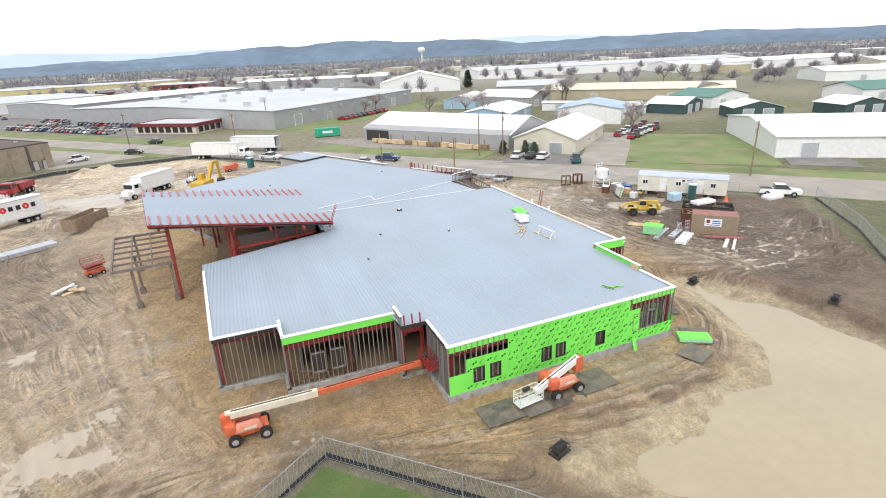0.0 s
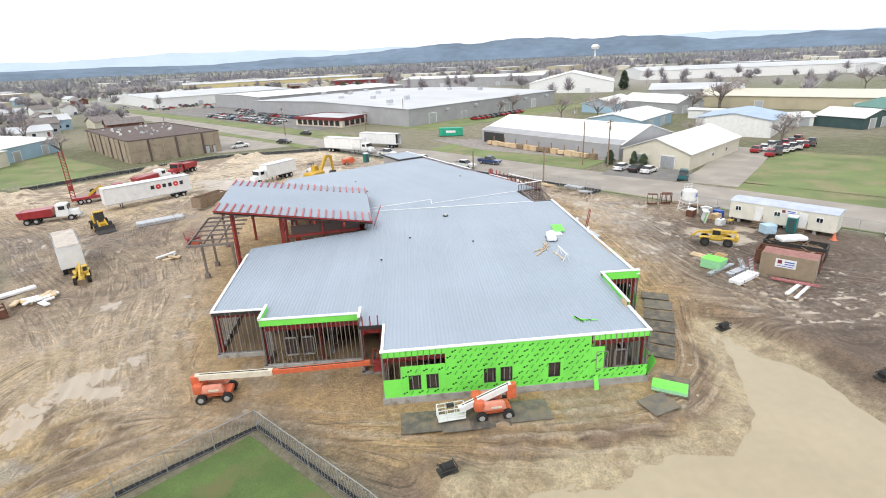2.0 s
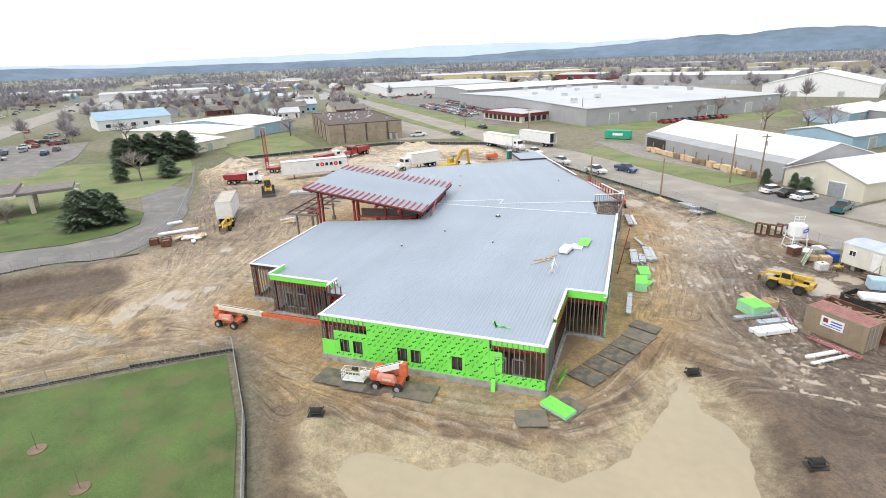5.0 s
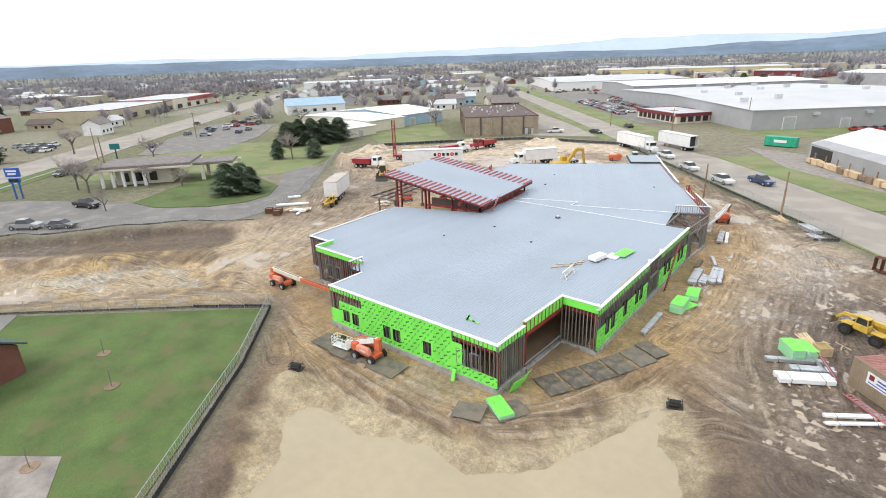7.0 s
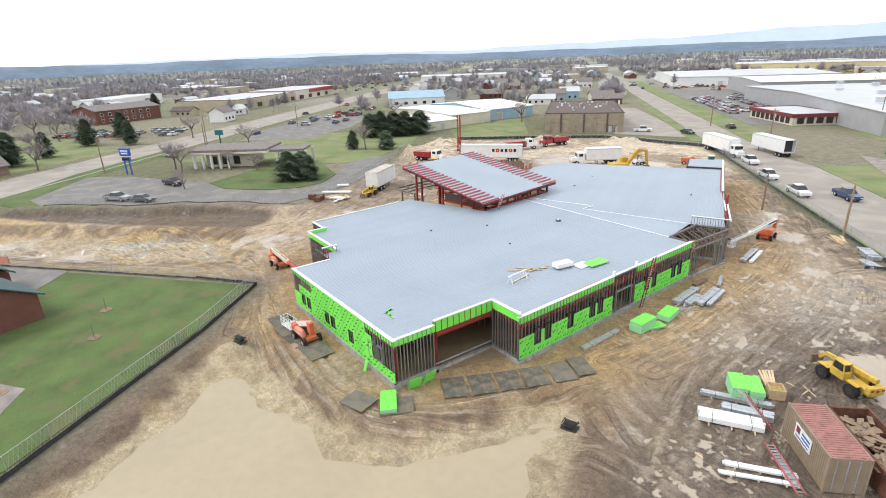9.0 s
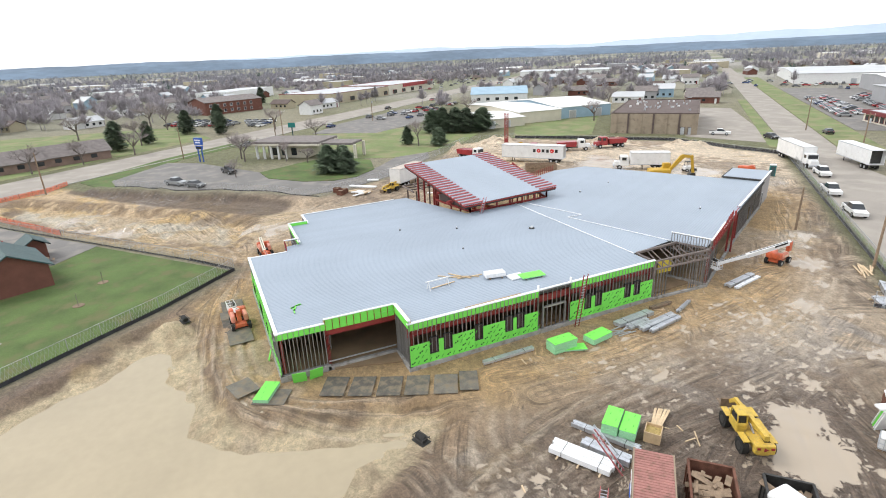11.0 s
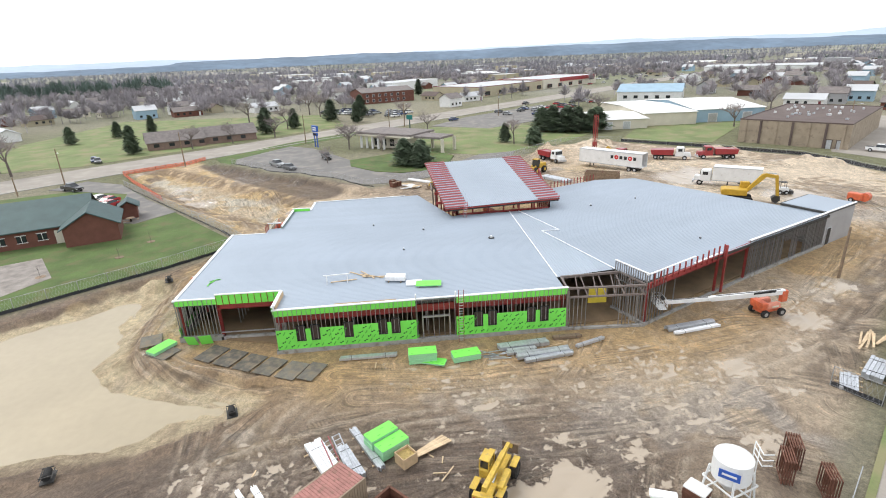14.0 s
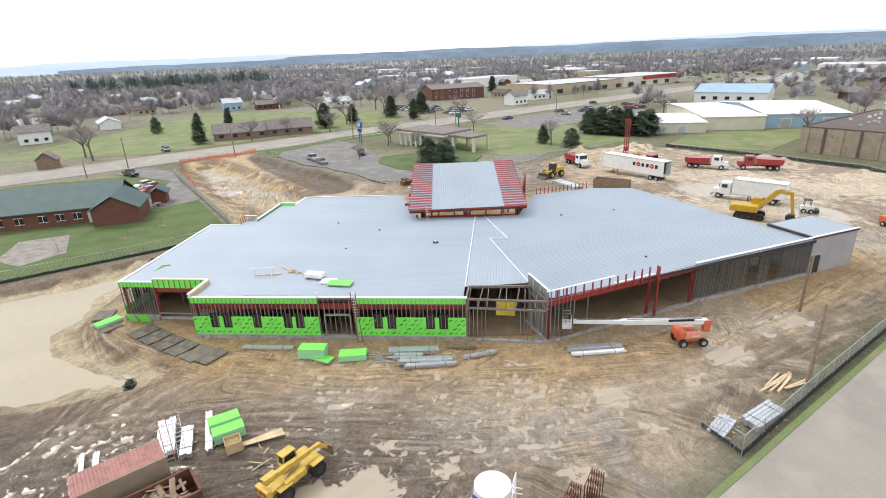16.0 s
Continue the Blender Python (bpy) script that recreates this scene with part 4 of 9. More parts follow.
# south-west bay
w = Wall((0.7, 33.7), (8.8, 33.7), "south-west bay of bare studs with a green parapet strip", 0.35, 8.2)
w.studs(0, 8.2, 0.35, 4.0, 0.36).beam(0, 8.2, 3.4).columns(0.2, 4.7, 8.0).band(0, 8.2, 3.72, 4.2, GREEN, -0.03, "sheathing", "green parapet sheathing").cap(-0.05, 8.25, 4.26)
w.window(2.3, 1.0, 1.1, 2.6).window(3.7, 1.0, 1.1, 2.6)
w = Wall((0.7, 36.1), (0.7, 33.7), "return wall of the south-west bay with white cap", 0.35, 2.1)
w.studs(0, 2.1, 0.35, 4.2, 0.4).cap(-0.1, 2.2, 4.4, 0.22).band(0, 2.1, 3.72, 4.36, GREEN, 0.15)
w = Wall((-3.9, 36.1), (0.7, 36.1), "end bay of bare steel studs on a concrete footing", 0.35, 4.5)
w.studs(0, 4.5, 0.35, 4.0, 0.38).beam(0, 4.5, 3.65, 0.4).columns(0.2).cap(-0.05, 4.5, 4.05)
w = Wall((-4.9, 52.2), (-3.9, 36.1), "west wall of bare steel studs with white cap")
w.studs(9.0, 16.0, 0.35, 4.0, 0.41).beam(0, 16, 3.65, 0.4).columns(0.3, 4.2, 8.4, 15.8).cap(2, 16, 4.08, 0.22)
# south-east porch
w = Wall((30.4, 28.3), (30.4, 32.2), "east return of bare dark studs with a green top strip", 0.5, 3.7)
w.studs(0, 3.7, 0.5, 4.0, 0.3).strip(0, 3.7, 3.55, 4.05).cap(-0.1, 3.7, 4.1, 0.25)
w = Wall((30.4, 32.2), (30.4, 38.3), "open porch bay under a red beam with green upstand")
w.beam(0, 6.1, 3.3, 0.5, 0.1).columns(0.1, h=3.6, y=0.1).strip(0, 6.1, 3.5, 4.4, RED, 0.6).cap(-0.05, 6.15, 4.45, 0.22)
part("sill_rail", B().box(3.0, 0, 0.75, 6.0, 0.1, 0.08), GALV, w.ob)
part("plywood_upstand", B().box(0.4, 0.25, 4.2, 0.9, 0.05, 0.44), PLY, w.ob)
w = Wall((30.4, 38.3), (33.8, 38.3), "south return of the east wing with bare studs", 0.35, 2.9)
w.studs(0, 2.9, 0.35, 4.0, 0.3).beam(0, 2.9, 3.4).band(0, 2.9, 3.72, 4.38, GREEN).cap(-0.1, 3.0, 4.42)
part("plywood_upstand", B().box(1.4, 0.25, 4.2, 2.9, 0.04, 0.4), PLY, w.ob, "raw plywood upstand")
# east wall
w = Wall((33.8, 38.3), (33.0, 65.25), "long east wall, green sheathing below bare studs with tall window holes", 0.35, 26.9)
E_WIN = [(2.2, 0.82), (3.5, 0.82), (6.5, 0.82), (9.6, 0.82), (10.8, 0.82), (18.5, 0.82), (19.8, 0.82), (23.5, 0.82), (24.75, 0.82)]
w.studs(0, 12.8, 0.35, 4.0).studs(12.8, 16.3, 0.35, 4.0, 0.5).studs(16.3, 26.9, 0.35, 4.0).beam(0, 26.9, 3.15, 0.62).columns(0.4, 6.6, 12.6, 16.5, 21.8, 26.6)
w.sheath(0, 12.7, 0.36, 2.2, [(x, a, 1.05, 2.55) for x, a in E_WIN[:5]]).sheath(16.4, 26.9, 0.36, 2.2, [(x, a, 1.05, 2.55) for x, a in E_WIN[5:]])
for x, a in E_WIN:
    w.window(x, a, 1.08, 2.5, frame=False)
w.strip(0, 12.7, 3.5, 4.06).strip(16.4, 26.9, 3.5, 4.06).cap(-0.1, 12.75, 4.1).cap(12.75, 16.35, 4.12, 0.25).cap(16.35, 27.0, 4.12)
part("door_header", B().box(14.55, 0.02, 2.4, 2.6, 0.2, 0.16).box(13.3, 0.02, 1.3, 0.12, 0.2, 2.1).box(15.8, 0.02, 1.3, 0.12, 0.2, 2.1), STUD, w.ob)
for s, n_ in ((0.1, 1), (12.75, 1), (16.4, 1)):
    part("parapet_post", B().box(s, 0.06, 4.3, 0.1, 0.26, 0.5), WHITE_FLASH, w.ob)
part("plywood_upstand", B().box(8.2, 0.26, 4.08, 5.6, 0.04, 0.22), PLY, w.ob, "raw plywood upstand")
# entry between the wings
w = Wall((33.0, 65.25), (33.3, 72.7), "open entry bay framed in brown-grey steel trusses", 0.2, 7.7)
fr = B()
for z in (3.15, 4.0):
    fr.beam((0, 0, z), (7.7, 0, z), 0.16, 0.16)
for k in range(9):
    fr.beam((0.2 + k * 0.9, 0, 3.15), (0.2 + k * 0.9 + (0.35 if k % 2 else -0.0), 2.6, 4.0), 0.08, 0.1)
    fr.beam((0.2 + k * 0.9, 0, 3.15), (0.2 + k * 0.9, 0, 4.0), 0.08, 0.08)
fr.beam((0, 2.7, 4.0), (6.3, 3.3, 4.0), 0.2, 0.22).beam((0, 0, 4.0), (0, 2.7, 4.0), 0.16, 0.16).beam((7.7, 0, 4.0), (6.3, 3.2, 4.0), 0.16, 0.16)
part("truss", fr, BROWNSTEEL, w.ob, "brown-grey steel canopy truss")
w.studs(0.3, 2.0, 0.2, 3.1, 0.4, False).studs(5.2, 7.6, 0.2, 3.1, 0.35, False)
part("yellow_panel", B().box(3.7, 2.2, 2.2, 1.9, 0.06, 1.4), mat("yellow_sheathing", (0.62, 0.5, 0.05), 0.6), w.ob, "yellow wall panel")
part("column", B().box(0.05, 0.05, 1.9, 0.2, 0.2, 3.8), BROWNSTEEL, w.ob)
w = Wall((29.5, 71.1), (33.3, 72.7), "upright parapet of pale studs beside the entry", 0.35, 3.7)
w.studs(0, 3.7, 3.3, 5.0, 0.26).cap(-0.1, 3.8, 5.05, 0.2).studs(0, 3.7, 0.2, 3.3, 0.3)
# north wing, east side
U = Vector((-0.463, 0.886, 0))
w = Wall((33.3, 72.7), (24.3, 88.6), "north-east side under a long red steel beam with red parapet posts", 0.2, 17.7)
w.beam(0, 17.7, 3.75, 0.5, 0.1).columns(0.15, 11.6, 17.2, h=3.6, y=0.1).studs(0, 2.6, 0.2, 5.0, 0.42, False).studs(2.9, 4.6, 0.2, 3.6, 1.5, False)
part("column", B().box(12.3, -0.3, 2.5, 0.2, 0.2, 5.0), RED, w.ob, "tall red column")
for k in range(13):
    part("parapet_post", B().box(1.0 + k * 0.95, 0.0, 4.3, 0.11, 0.12, 1.4 if k > 8 else 1.1), RED, w.ob)
part("parapet_cap", B().box(3.6, 0, 4.95, 7.4, 0.18, 0.07), WHITE_FLASH, w.ob, "white parapet rail")
part("parapet_cap", B().box(9.8, 0.1, 4.2, 4.8, 0.2, 0.07), WHITE_FLASH, w.ob)
w = Wall((24.3, 88.6), (16.3, 103.9), "stud wall of the north wing with white cap and door gaps", 0.3)
w.studs(0, 7.4, 0.3, 4.2, 0.33).studs(7.7, 8.9, 2.6, 4.2, 0.33, False).studs(9.2, 10.6, 0.3, 4.2, 0.33).studs(11.0, 12.0, 2.6, 4.2, 0.33, False).studs(12.2, 17.2, 0.3, 4.2, 0.33)
w.beam(0, 17.3, 3.8, 0.4, 0.3).cap(-0.2, 17.3, 4.28)
# block tower at the far end
tw = thing("block_annex", "grey concrete block annex with flat deck roof and dark door", "annex", 16.3, 103.9, 0, 117.6)
part("wall", B().box(3.6, 0.15, 2.2, 7.4, 0.3, 4.4).box(3.6, 5.6, 2.2, 7.4, 0.3, 4.4).box(0.1, 2.9, 2.2, 0.3, 5.2, 4.4).box(7.15, 2.9, 2.2, 0.3, 5.2, 4.4), BLOCK, tw, "grey concrete block walls")
part("roof", B().box(3.6, 2.9, 4.5, 7.7, 6.0, 0.2), DARK, tw)
part("roof_deck", B().box(3.6, 2.9, 4.63, 7.2, 5.5, 0.04), DECK, tw)
part("parapet_cap", B().box(3.6, 0.02, 4.66, 7.8, 0.25, 0.1), WHITE_FLASH, tw)
d = part("door", B().box(1.0, -0.02, 1.2, 1.0, 0.06, 2.2), DARK, tw, "dark steel door")
part("door_frame", B().box(0.45, -0.04, 1.2, 0.08, 0.1, 2.3).box(1.55, -0.04, 1.2, 0.08, 0.1, 2.3).box(1.0, -0.04, 2.34, 1.18, 0.1, 0.08), GALV, d)
# back walls of the north wing, and the west side
w = Wall((16.3, 103.9), (-8.5, 89.2), "far end wall of the north wing in bare studs")
w.studs(6.0, 28.6, 0.3, 4.0, 0.8).beam(0, 28.6, 3.7)
w = Wall((-8.5, 89.2), (-8.7, 82.3), "short west wall of the north wing")
w.studs(0, 6.8, 0.3, 4.0, 0.6).beam(0, 6.8, 3.7)
w = Wall((-8.7, 82.3), (-4.6, 73.4), "west wall of the north wing with red stub posts")
w.studs(0, 9.6, 0.3, 4.0, 0.6).beam(0, 9.6, 3.7)
for k in range(14):
    part("stub_post", B().box(0.3 + k * 0.7, 0, 4.4, 0.1, 0.1, 1.1), RED, w.ob)

# raised roof over the lobby
RA, RB, RC, RD = Vector((-8.9, 53.8, 8.55)), Vector((-11.3, 69.9, 8.5)), Vector((6.8, 71.8, 5.85)), Vector((8.6, 55.8, 5.65))
lob = thing("raised_roof", "raised sloping lobby roof of steel deck on red frames with red outriggers", "roof")


def on_roof(u, v, h=0.0):
    """u from west to east, v from south to north."""
    return (RA * (1 - u) + RD * u) * (1 - v) + (RB * (1 - u) + RC * u) * v + Vector((0, 0, h))


b = B()
n_r = 54
for i in range(n_r):
    v0 = i / n_r
    for o0, o1, h0, h1 in ((0, 0.34, 0, 0), (0.34, 0.5, 0, 1), (0.5, 0.84, 1, 1), (0.84, 1, 1, 0)):
        b.add([on_roof(u, v0 + o / n_r, h * 0.04) for u, o, h in ((0, o0, h0), (1, o0, h0), (1, o1, h1), (0, o1, h1))], [(0, 1, 2, 3)])
dk = part("roof_deck", b, DECK, lob, "ribbed grey deck")
b = B()
lo = [on_roof(u, v, -0.3) for u, v in ((0, 0), (1, 0), (1, 1), (0, 1))]
b.add(lo + [p - Vector((0, 0, 0.1)) for p in lo], [(0, 1, 2, 3), (7, 6, 5, 4), (0, 4, 5, 1), (1, 5, 6, 2), (2, 6, 7, 3), (3, 7, 4, 0)])
part("soffit", b, DARK, lob)
for v0, v1 in ((0.0, 0.19), (1.0, 0.81)):
    for k in range(21):
        u = 0.012 + k * 0.0488
        part("outrigger", B().beam(on_roof(u, v0 + (v0 - 0.5) * 0.02, 0.1), on_roof(u, v1, 0.1), 0.15, 0.2), REDPALE, lob)
for p, q in ((0, 1), (1, 2), (2, 3), (3, 0)):
    c4 = [on_roof(0, 0, -0.12), on_roof(1, 0, -0.12), on_roof(1, 1, -0.12), on_roof(0, 1, -0.12)]
    part("edge_beam", B().beam(c4[p], c4[q], 0.1, 0.16), RED, lob, "red edge beam")
# frame below
C_S0, C_S1, C_N1, C_N0 = Vector((-6.4, 54.9, 0)), Vector((7.0, 57.4, 0)), Vector((6.1, 70.6, 0)), Vector((-6.0, 72.0, 0))


def roof_over(x, y):
    """Height of the raised roof over a place."""
    u = (x + 10) / 17.8
    return 8.5 * (1 - u) + 5.72 * u - 0.45


for p, q, cols in ((C_S0, C_S1, 6), (C_S1, C_N1, 6), (C_N1, C_N0, 6)):
    for k in ((2, 4, 5, 6) if p is C_S0 else range(cols + 1)):
        c = p.lerp(q, k / cols)
        part("column", B().box(c.x, c.y, roof_over(c.x, c.y) / 2, 0.2, 0.2, roof_over(c.x, c.y)), RED, lob, "red steel column")
    bm_ = B()
    for z in (4.3, None):
        p = C_S0.lerp(C_S1, 0.36) if p is C_S0 and z else p
        bm_.beam((p.x, p.y, z or roof_over(p.x, p.y) - 0.15), (q.x, q.y, z or roof_over(q.x, q.y) - 0.15), 0.16, 0.28)
    part("ring_beam", bm_, RED, lob, "red steel ring beam")
for x in (-8.2, -5.0, -1.5, 2.0, 5.4):
    part("rafter", B().beam((x, 54.6, roof_over(x, 54)), (x - 1.2, 70.2, roof_over(x - 1.2, 70)), 0.2, 0.35), RED, lob, "red roof beam")
for x, y in ((-7.6, 55.4), (-7.8, 56.5), (-2.3, 56.2), (-1.7, 56.3), (-9.3, 68.6), (-9.5, 69.4), (-4.4, 70.6)):
    part("column", B().box(x, y, roof_over(x, y) / 2, 0.24, 0.24, roof_over(x, y)), RED, lob, "tall red steel column")
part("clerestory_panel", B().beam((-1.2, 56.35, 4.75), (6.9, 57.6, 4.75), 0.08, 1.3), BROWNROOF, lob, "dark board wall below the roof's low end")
# entry canopy on the west
cn = thing("entry_canopy", "open brown steel canopy frame west of the lobby", "canopy")
grid = B()
ca, cb, cc, cd_ = (-13.0, 54.6, 4.2), (-14.6, 66.5, 4.2), (-9.0, 66.3, 4.3), (-7.6, 54.6, 4.3)
for p, q in ((ca, cb), (cb, cc), (cd_, ca)):
    part("frame_beam", B().beam(p, q, 0.18, 0.28), BROWNSTEEL, cn)
for k in range(1, 6):
    t = k / 6
    part("purlin", B().beam(Vector(ca).lerp(Vector(cb), t), Vector(cd_).lerp(Vector(cc), t), 0.12, 0.2), BROWNSTEEL, cn)
for k in (0.33, 0.66):
    part("cross_beam", B().beam(Vector(ca).lerp(Vector(cd_), k), Vector(cb).lerp(Vector(cc), k), 0.12, 0.2), BROWNSTEEL, cn)
for p in ((-11.4, 54.9, 4.2), (-11.6, 58.9, 4.2), (-12.6, 66.3, 4.2), (-8.0, 55.2, 4.3)):
    part("post", B().box(p[0], p[1], p[2] / 2, 0.22, 0.22, p[2]).box(p[0], p[1], 0.3, 0.5, 0.5, 0.6), BROWNSTEEL, cn)

# interior: slab, partitions and steel below the roof
solid("floor_slab", B().prism([(-3.5, 36.6), (0.9, 36.6), (10.9, 32.4), (10.9, 28.7), (29.5, 28.8), (32.3, 38.7), (32.3, 65), (31.8, 73), (16, 103), (-8, 88.8), (-4.2, 73.4), (-4.6, 52.4)], -0.3, 0.16),
      mat("sandy_floor", (0.24, 0.165, 0.095), 0.95, 0, 0.25, 0.4, 0.4), "sandy earth floor inside the shell", "floor", "structure")
rc = random.Random(5)
for k, (x0, y0, x1, y1) in enumerate([(12, 33, 28, 33), (3, 40, 28, 40), (27.5, 41, 27.5, 62), (22, 41, 22, 62), (-2, 44, 20, 44), (14, 29, 14, 33), (19, 29, 19, 33), (24, 29, 24, 33),
                                      (28, 45, 32, 45), (28, 52, 32, 52), (28, 60, 32, 60), (24, 76, 15, 96), (2, 36, 2, 40), (6, 35, 6, 40)]):
    iw = thing("interior_partition", "bare steel stud partition inside the shell", "partition", x0, y0, 0.16, math.degrees(math.atan2(y1 - y0, x1 - x0)), kind="structure")
    L = math.hypot(x1 - x0, y1 - y0)
    for j in range(int(L / 0.9) + 1):
        o = new("stud", stud_mesh(3.4))
        o.parent, o.matrix_basis = iw, pose(j * 0.9, 0, 0, 0, 0, 90)
    part("track", B().box(L / 2, 0, 3.38, L, 0.12, 0.06), STUD, iw)
    # Roof brown gives these boards the look of deep indoor shade.
    part("panel", B().box(L * 0.35, 0.08, 1.25, L * 0.5, 0.02, 2.4), BROWNROOF, iw, "board with shade put into its dark colour")
for x in (4, 13, 20, 27):
    for y in (42, 49, 56, 62):
        solid("interior_column", B().box(x, y, 1.9, 0.2, 0.2, 3.6), RED, "red primed steel column inside the shell", "column", "structure")

# ---- machines and things on the site ----
def wheel(parent, x, y, r, w, rim=None, name="wheel"):
    o = part(name, B().tube((x, y - w / 2, r), (x, y + w / 2, r), r, 18), BLACK, parent, "black rubber tyre")
    part("rim", B().tube((x, y - w / 2 - 0.02, r), (x, y + w / 2 + 0.02, r), r * 0.52, 12), rim or GALV, o)
    return o


def boom_lift(x, y, heading, boom, label, body=ORANGE, cream=BOOMCREAM, group="boom lifts on the site", turned=0, cage=None):
    """Four wheels, chassis, turntable with cowls and a telescopic boom; boom is a list of (start, end, width, material) in world places."""
    t = thing("boom_lift", label, "boom lift", x, y, ground_z(x, y) - 0.02, heading, group)
    t.matrix_basis = t.matrix_basis @ Matrix.Diagonal((0.82, 0.82, 0.82, 1))
    for sx in (-1.15, 1.15):
        for sy in (-0.95, 0.95):
            wheel(t, sx, sy, 0.48, 0.36, CONC)
    part("chassis", B().cbox(0, 0, 0.72, 2.9, 1.3, 0.42, 0.06).box(1.15, 0, 0.5, 0.2, 1.7, 0.2).box(-1.15, 0, 0.5, 0.2, 1.7, 0.2), body, t, "low orange chassis")
    part("turntable", B().tube((0, 0, 0.9), (0, 0, 1.08), 0.55, 16), DARK, t)
    part("counterweight", B().cbox(-1.3, 0, 1.48, 0.95, 2.1, 1.0, 0.34), body, t, "rounded orange counterweight")
    for s in (-0.72, 0.72):
        part("cowl", B().cbox(-0.1, s, 1.4, 2.3, 0.62, 0.8, 0.24, taper=(0.8, 0.8)), HOOD, t, "faded orange engine cowl")
        part("decal", B().box(0.1, s + (0.3 if s > 0 else -0.3), 1.36, 0.9, 0.03, 0.2), cream, t, "pale decal bar")
    inv = t.matrix_basis.inverted()
    for p, q, w_, m_, nm in boom:
        w_ *= 1.1
        p, q = inv @ Vector(p), inv @ Vector(q)
        bo = part(nm, B().beam(p, q, w_, w_ * 1.15), m_, t)
        part("boom_strip", B().beam(p.lerp(q, 0.06) + Vector((0, 0, w_ * 0.62)), p.lerp(q, 0.94) + Vector((0, 0, w_ * 0.62)), 0.08, 0.06), DARK, bo, "hose tray along the boom")
    p = inv @ Vector(boom[0][0])
    part("boom_pivot", B().cbox(p.x, p.y, p.z - 0.55, 0.8, 0.5, 1.4, 0.06), body, t)
    q = inv @ Vector(boom[-1][1])
    d = (q - inv @ Vector(boom[-1][0])).normalized()
    bk = B()
    c = q + d * 0.75
    ang = math.atan2(d.y, d.x)
    mm = pose(c.x, c.y, c.z - 0.35, 0, 0, math.degrees(ang) + turned)
    bk.box(0, 0, 0, 0.95, 2.3, 0.06, mm)
    for z in (0.35, 0.7, 1.1):
        for px, py, sx, sy in ((-0.47, 0, 0.045, 2.3), (0.47, 0, 0.045, 2.3), (0, -1.15, 0.95, 0.045), (0, 1.15, 0.95, 0.045)):
            bk.box(px, py, z, sx, sy, 0.045, mm)
    for px in (-0.47, 0.0, 0.47):
        for py in (-1.15, -0.4, 0.4, 1.15):
            if abs(px) > 0.1 or abs(py) > 1:
                bk.box(px, py, 0.55, 0.045, 0.045, 1.1, mm)
    bas = part("basket", bk, cage or WHITE, t, "tubular work basket")
    part("control_box", B().box(-0.3, 0, 0.95, 0.25, 0.6, 0.3, mm), DARK, bas)
    return t


zb = ground_z(-2.2, 30.4)
boom_lift(-2.2, 30.4, 3, [((-3.4, 30.1, 2.0), (2.3, 30.1, 2.0), 0.42, BOOMCREAM, "boom_base"), ((2.3, 30.1, 2.0), (9.6, 30.5, 1.95), 0.34, ORANGE, "boom_section")],
          "orange boom lift with cream and orange boom stretched level over mud", cage=RED)
boom_lift(18.3, 25.8, 4, [((19.6, 25.8, 2.3), (15.9, 25.3, 0.95), 0.4, WHITE, "boom_base")], "orange boom lift with white boom lowered, parked on dark mats", turned=90)
l3 = boom_lift(32.3, 85.7, 100, [((32.6, 86.9, 2.3), (32.7, 79.5, 2.1), 0.45, WHITE, "boom_base"), ((32.7, 79.5, 2.1), (32.4, 75.2, 1.9), 0.34, WHITE, "boom_section")],
               "orange boom lift with long white boom reaching into the shell")
boom_lift(-1.0, 63.0, 20, [((-2.0, 62.6, 2.6), (4.0, 64.4, 2.9), 0.38, ORANGE, "boom_base")], "orange boom lift standing below the raised lobby roof")


def scissor_lift(x, y, rz):
    t = thing("scissor_lift", "folded orange scissor lift on the mud", "scissor lift", x, y, ground_z(x, y), rz, "small lifts by the canopy")
    for sx in (-0.7, 0.7):
        for sy in (-0.42, 0.42):
            wheel(t, sx, sy, 0.25, 0.18)
    part("chassis", B().cbox(0, 0, 0.55, 2.0, 0.8, 0.45, 0.05), ORANGE, t)
    for k in range(4):
        part("scissor_arm", B().beam((-0.9, -0.3 + (k % 2) * 0.6, 0.82 + 0.1 * k), (0.9, -0.3 + (k % 2) * 0.6, 0.9 + 0.1 * k), 0.06, 0.1), RED, t)
    b = B().box(0, 0, 1.28, 2.2, 0.95, 0.08)
    for z in (1.7, 2.2):
        b.box(0, 0.46, z, 2.2, 0.04, 0.04).box(0, -0.46, z, 2.2, 0.04, 0.04).box(1.08, 0, z, 0.04, 0.95, 0.04).box(-1.08, 0, z, 0.04, 0.95, 0.04)
    for sx in (-1.08, 0, 1.08):
        for sy in (-0.46, 0.46):
            b.box(sx, sy, 1.75, 0.04, 0.04, 0.95)
    part("platform", b, RED, t, "railed platform")


part("name_bar", B().beam(l3.matrix_basis.inverted() @ Vector((33.2, 85.6, 2.68)), l3.matrix_basis.inverted() @ Vector((33.2, 83.4, 2.57)), 0.03, 0.26), BLACK, l3, "dark bar painted on the boom")


scissor_lift(-17.6, 67.5, 30)
scissor_lift(2.5, 60.5, 70)


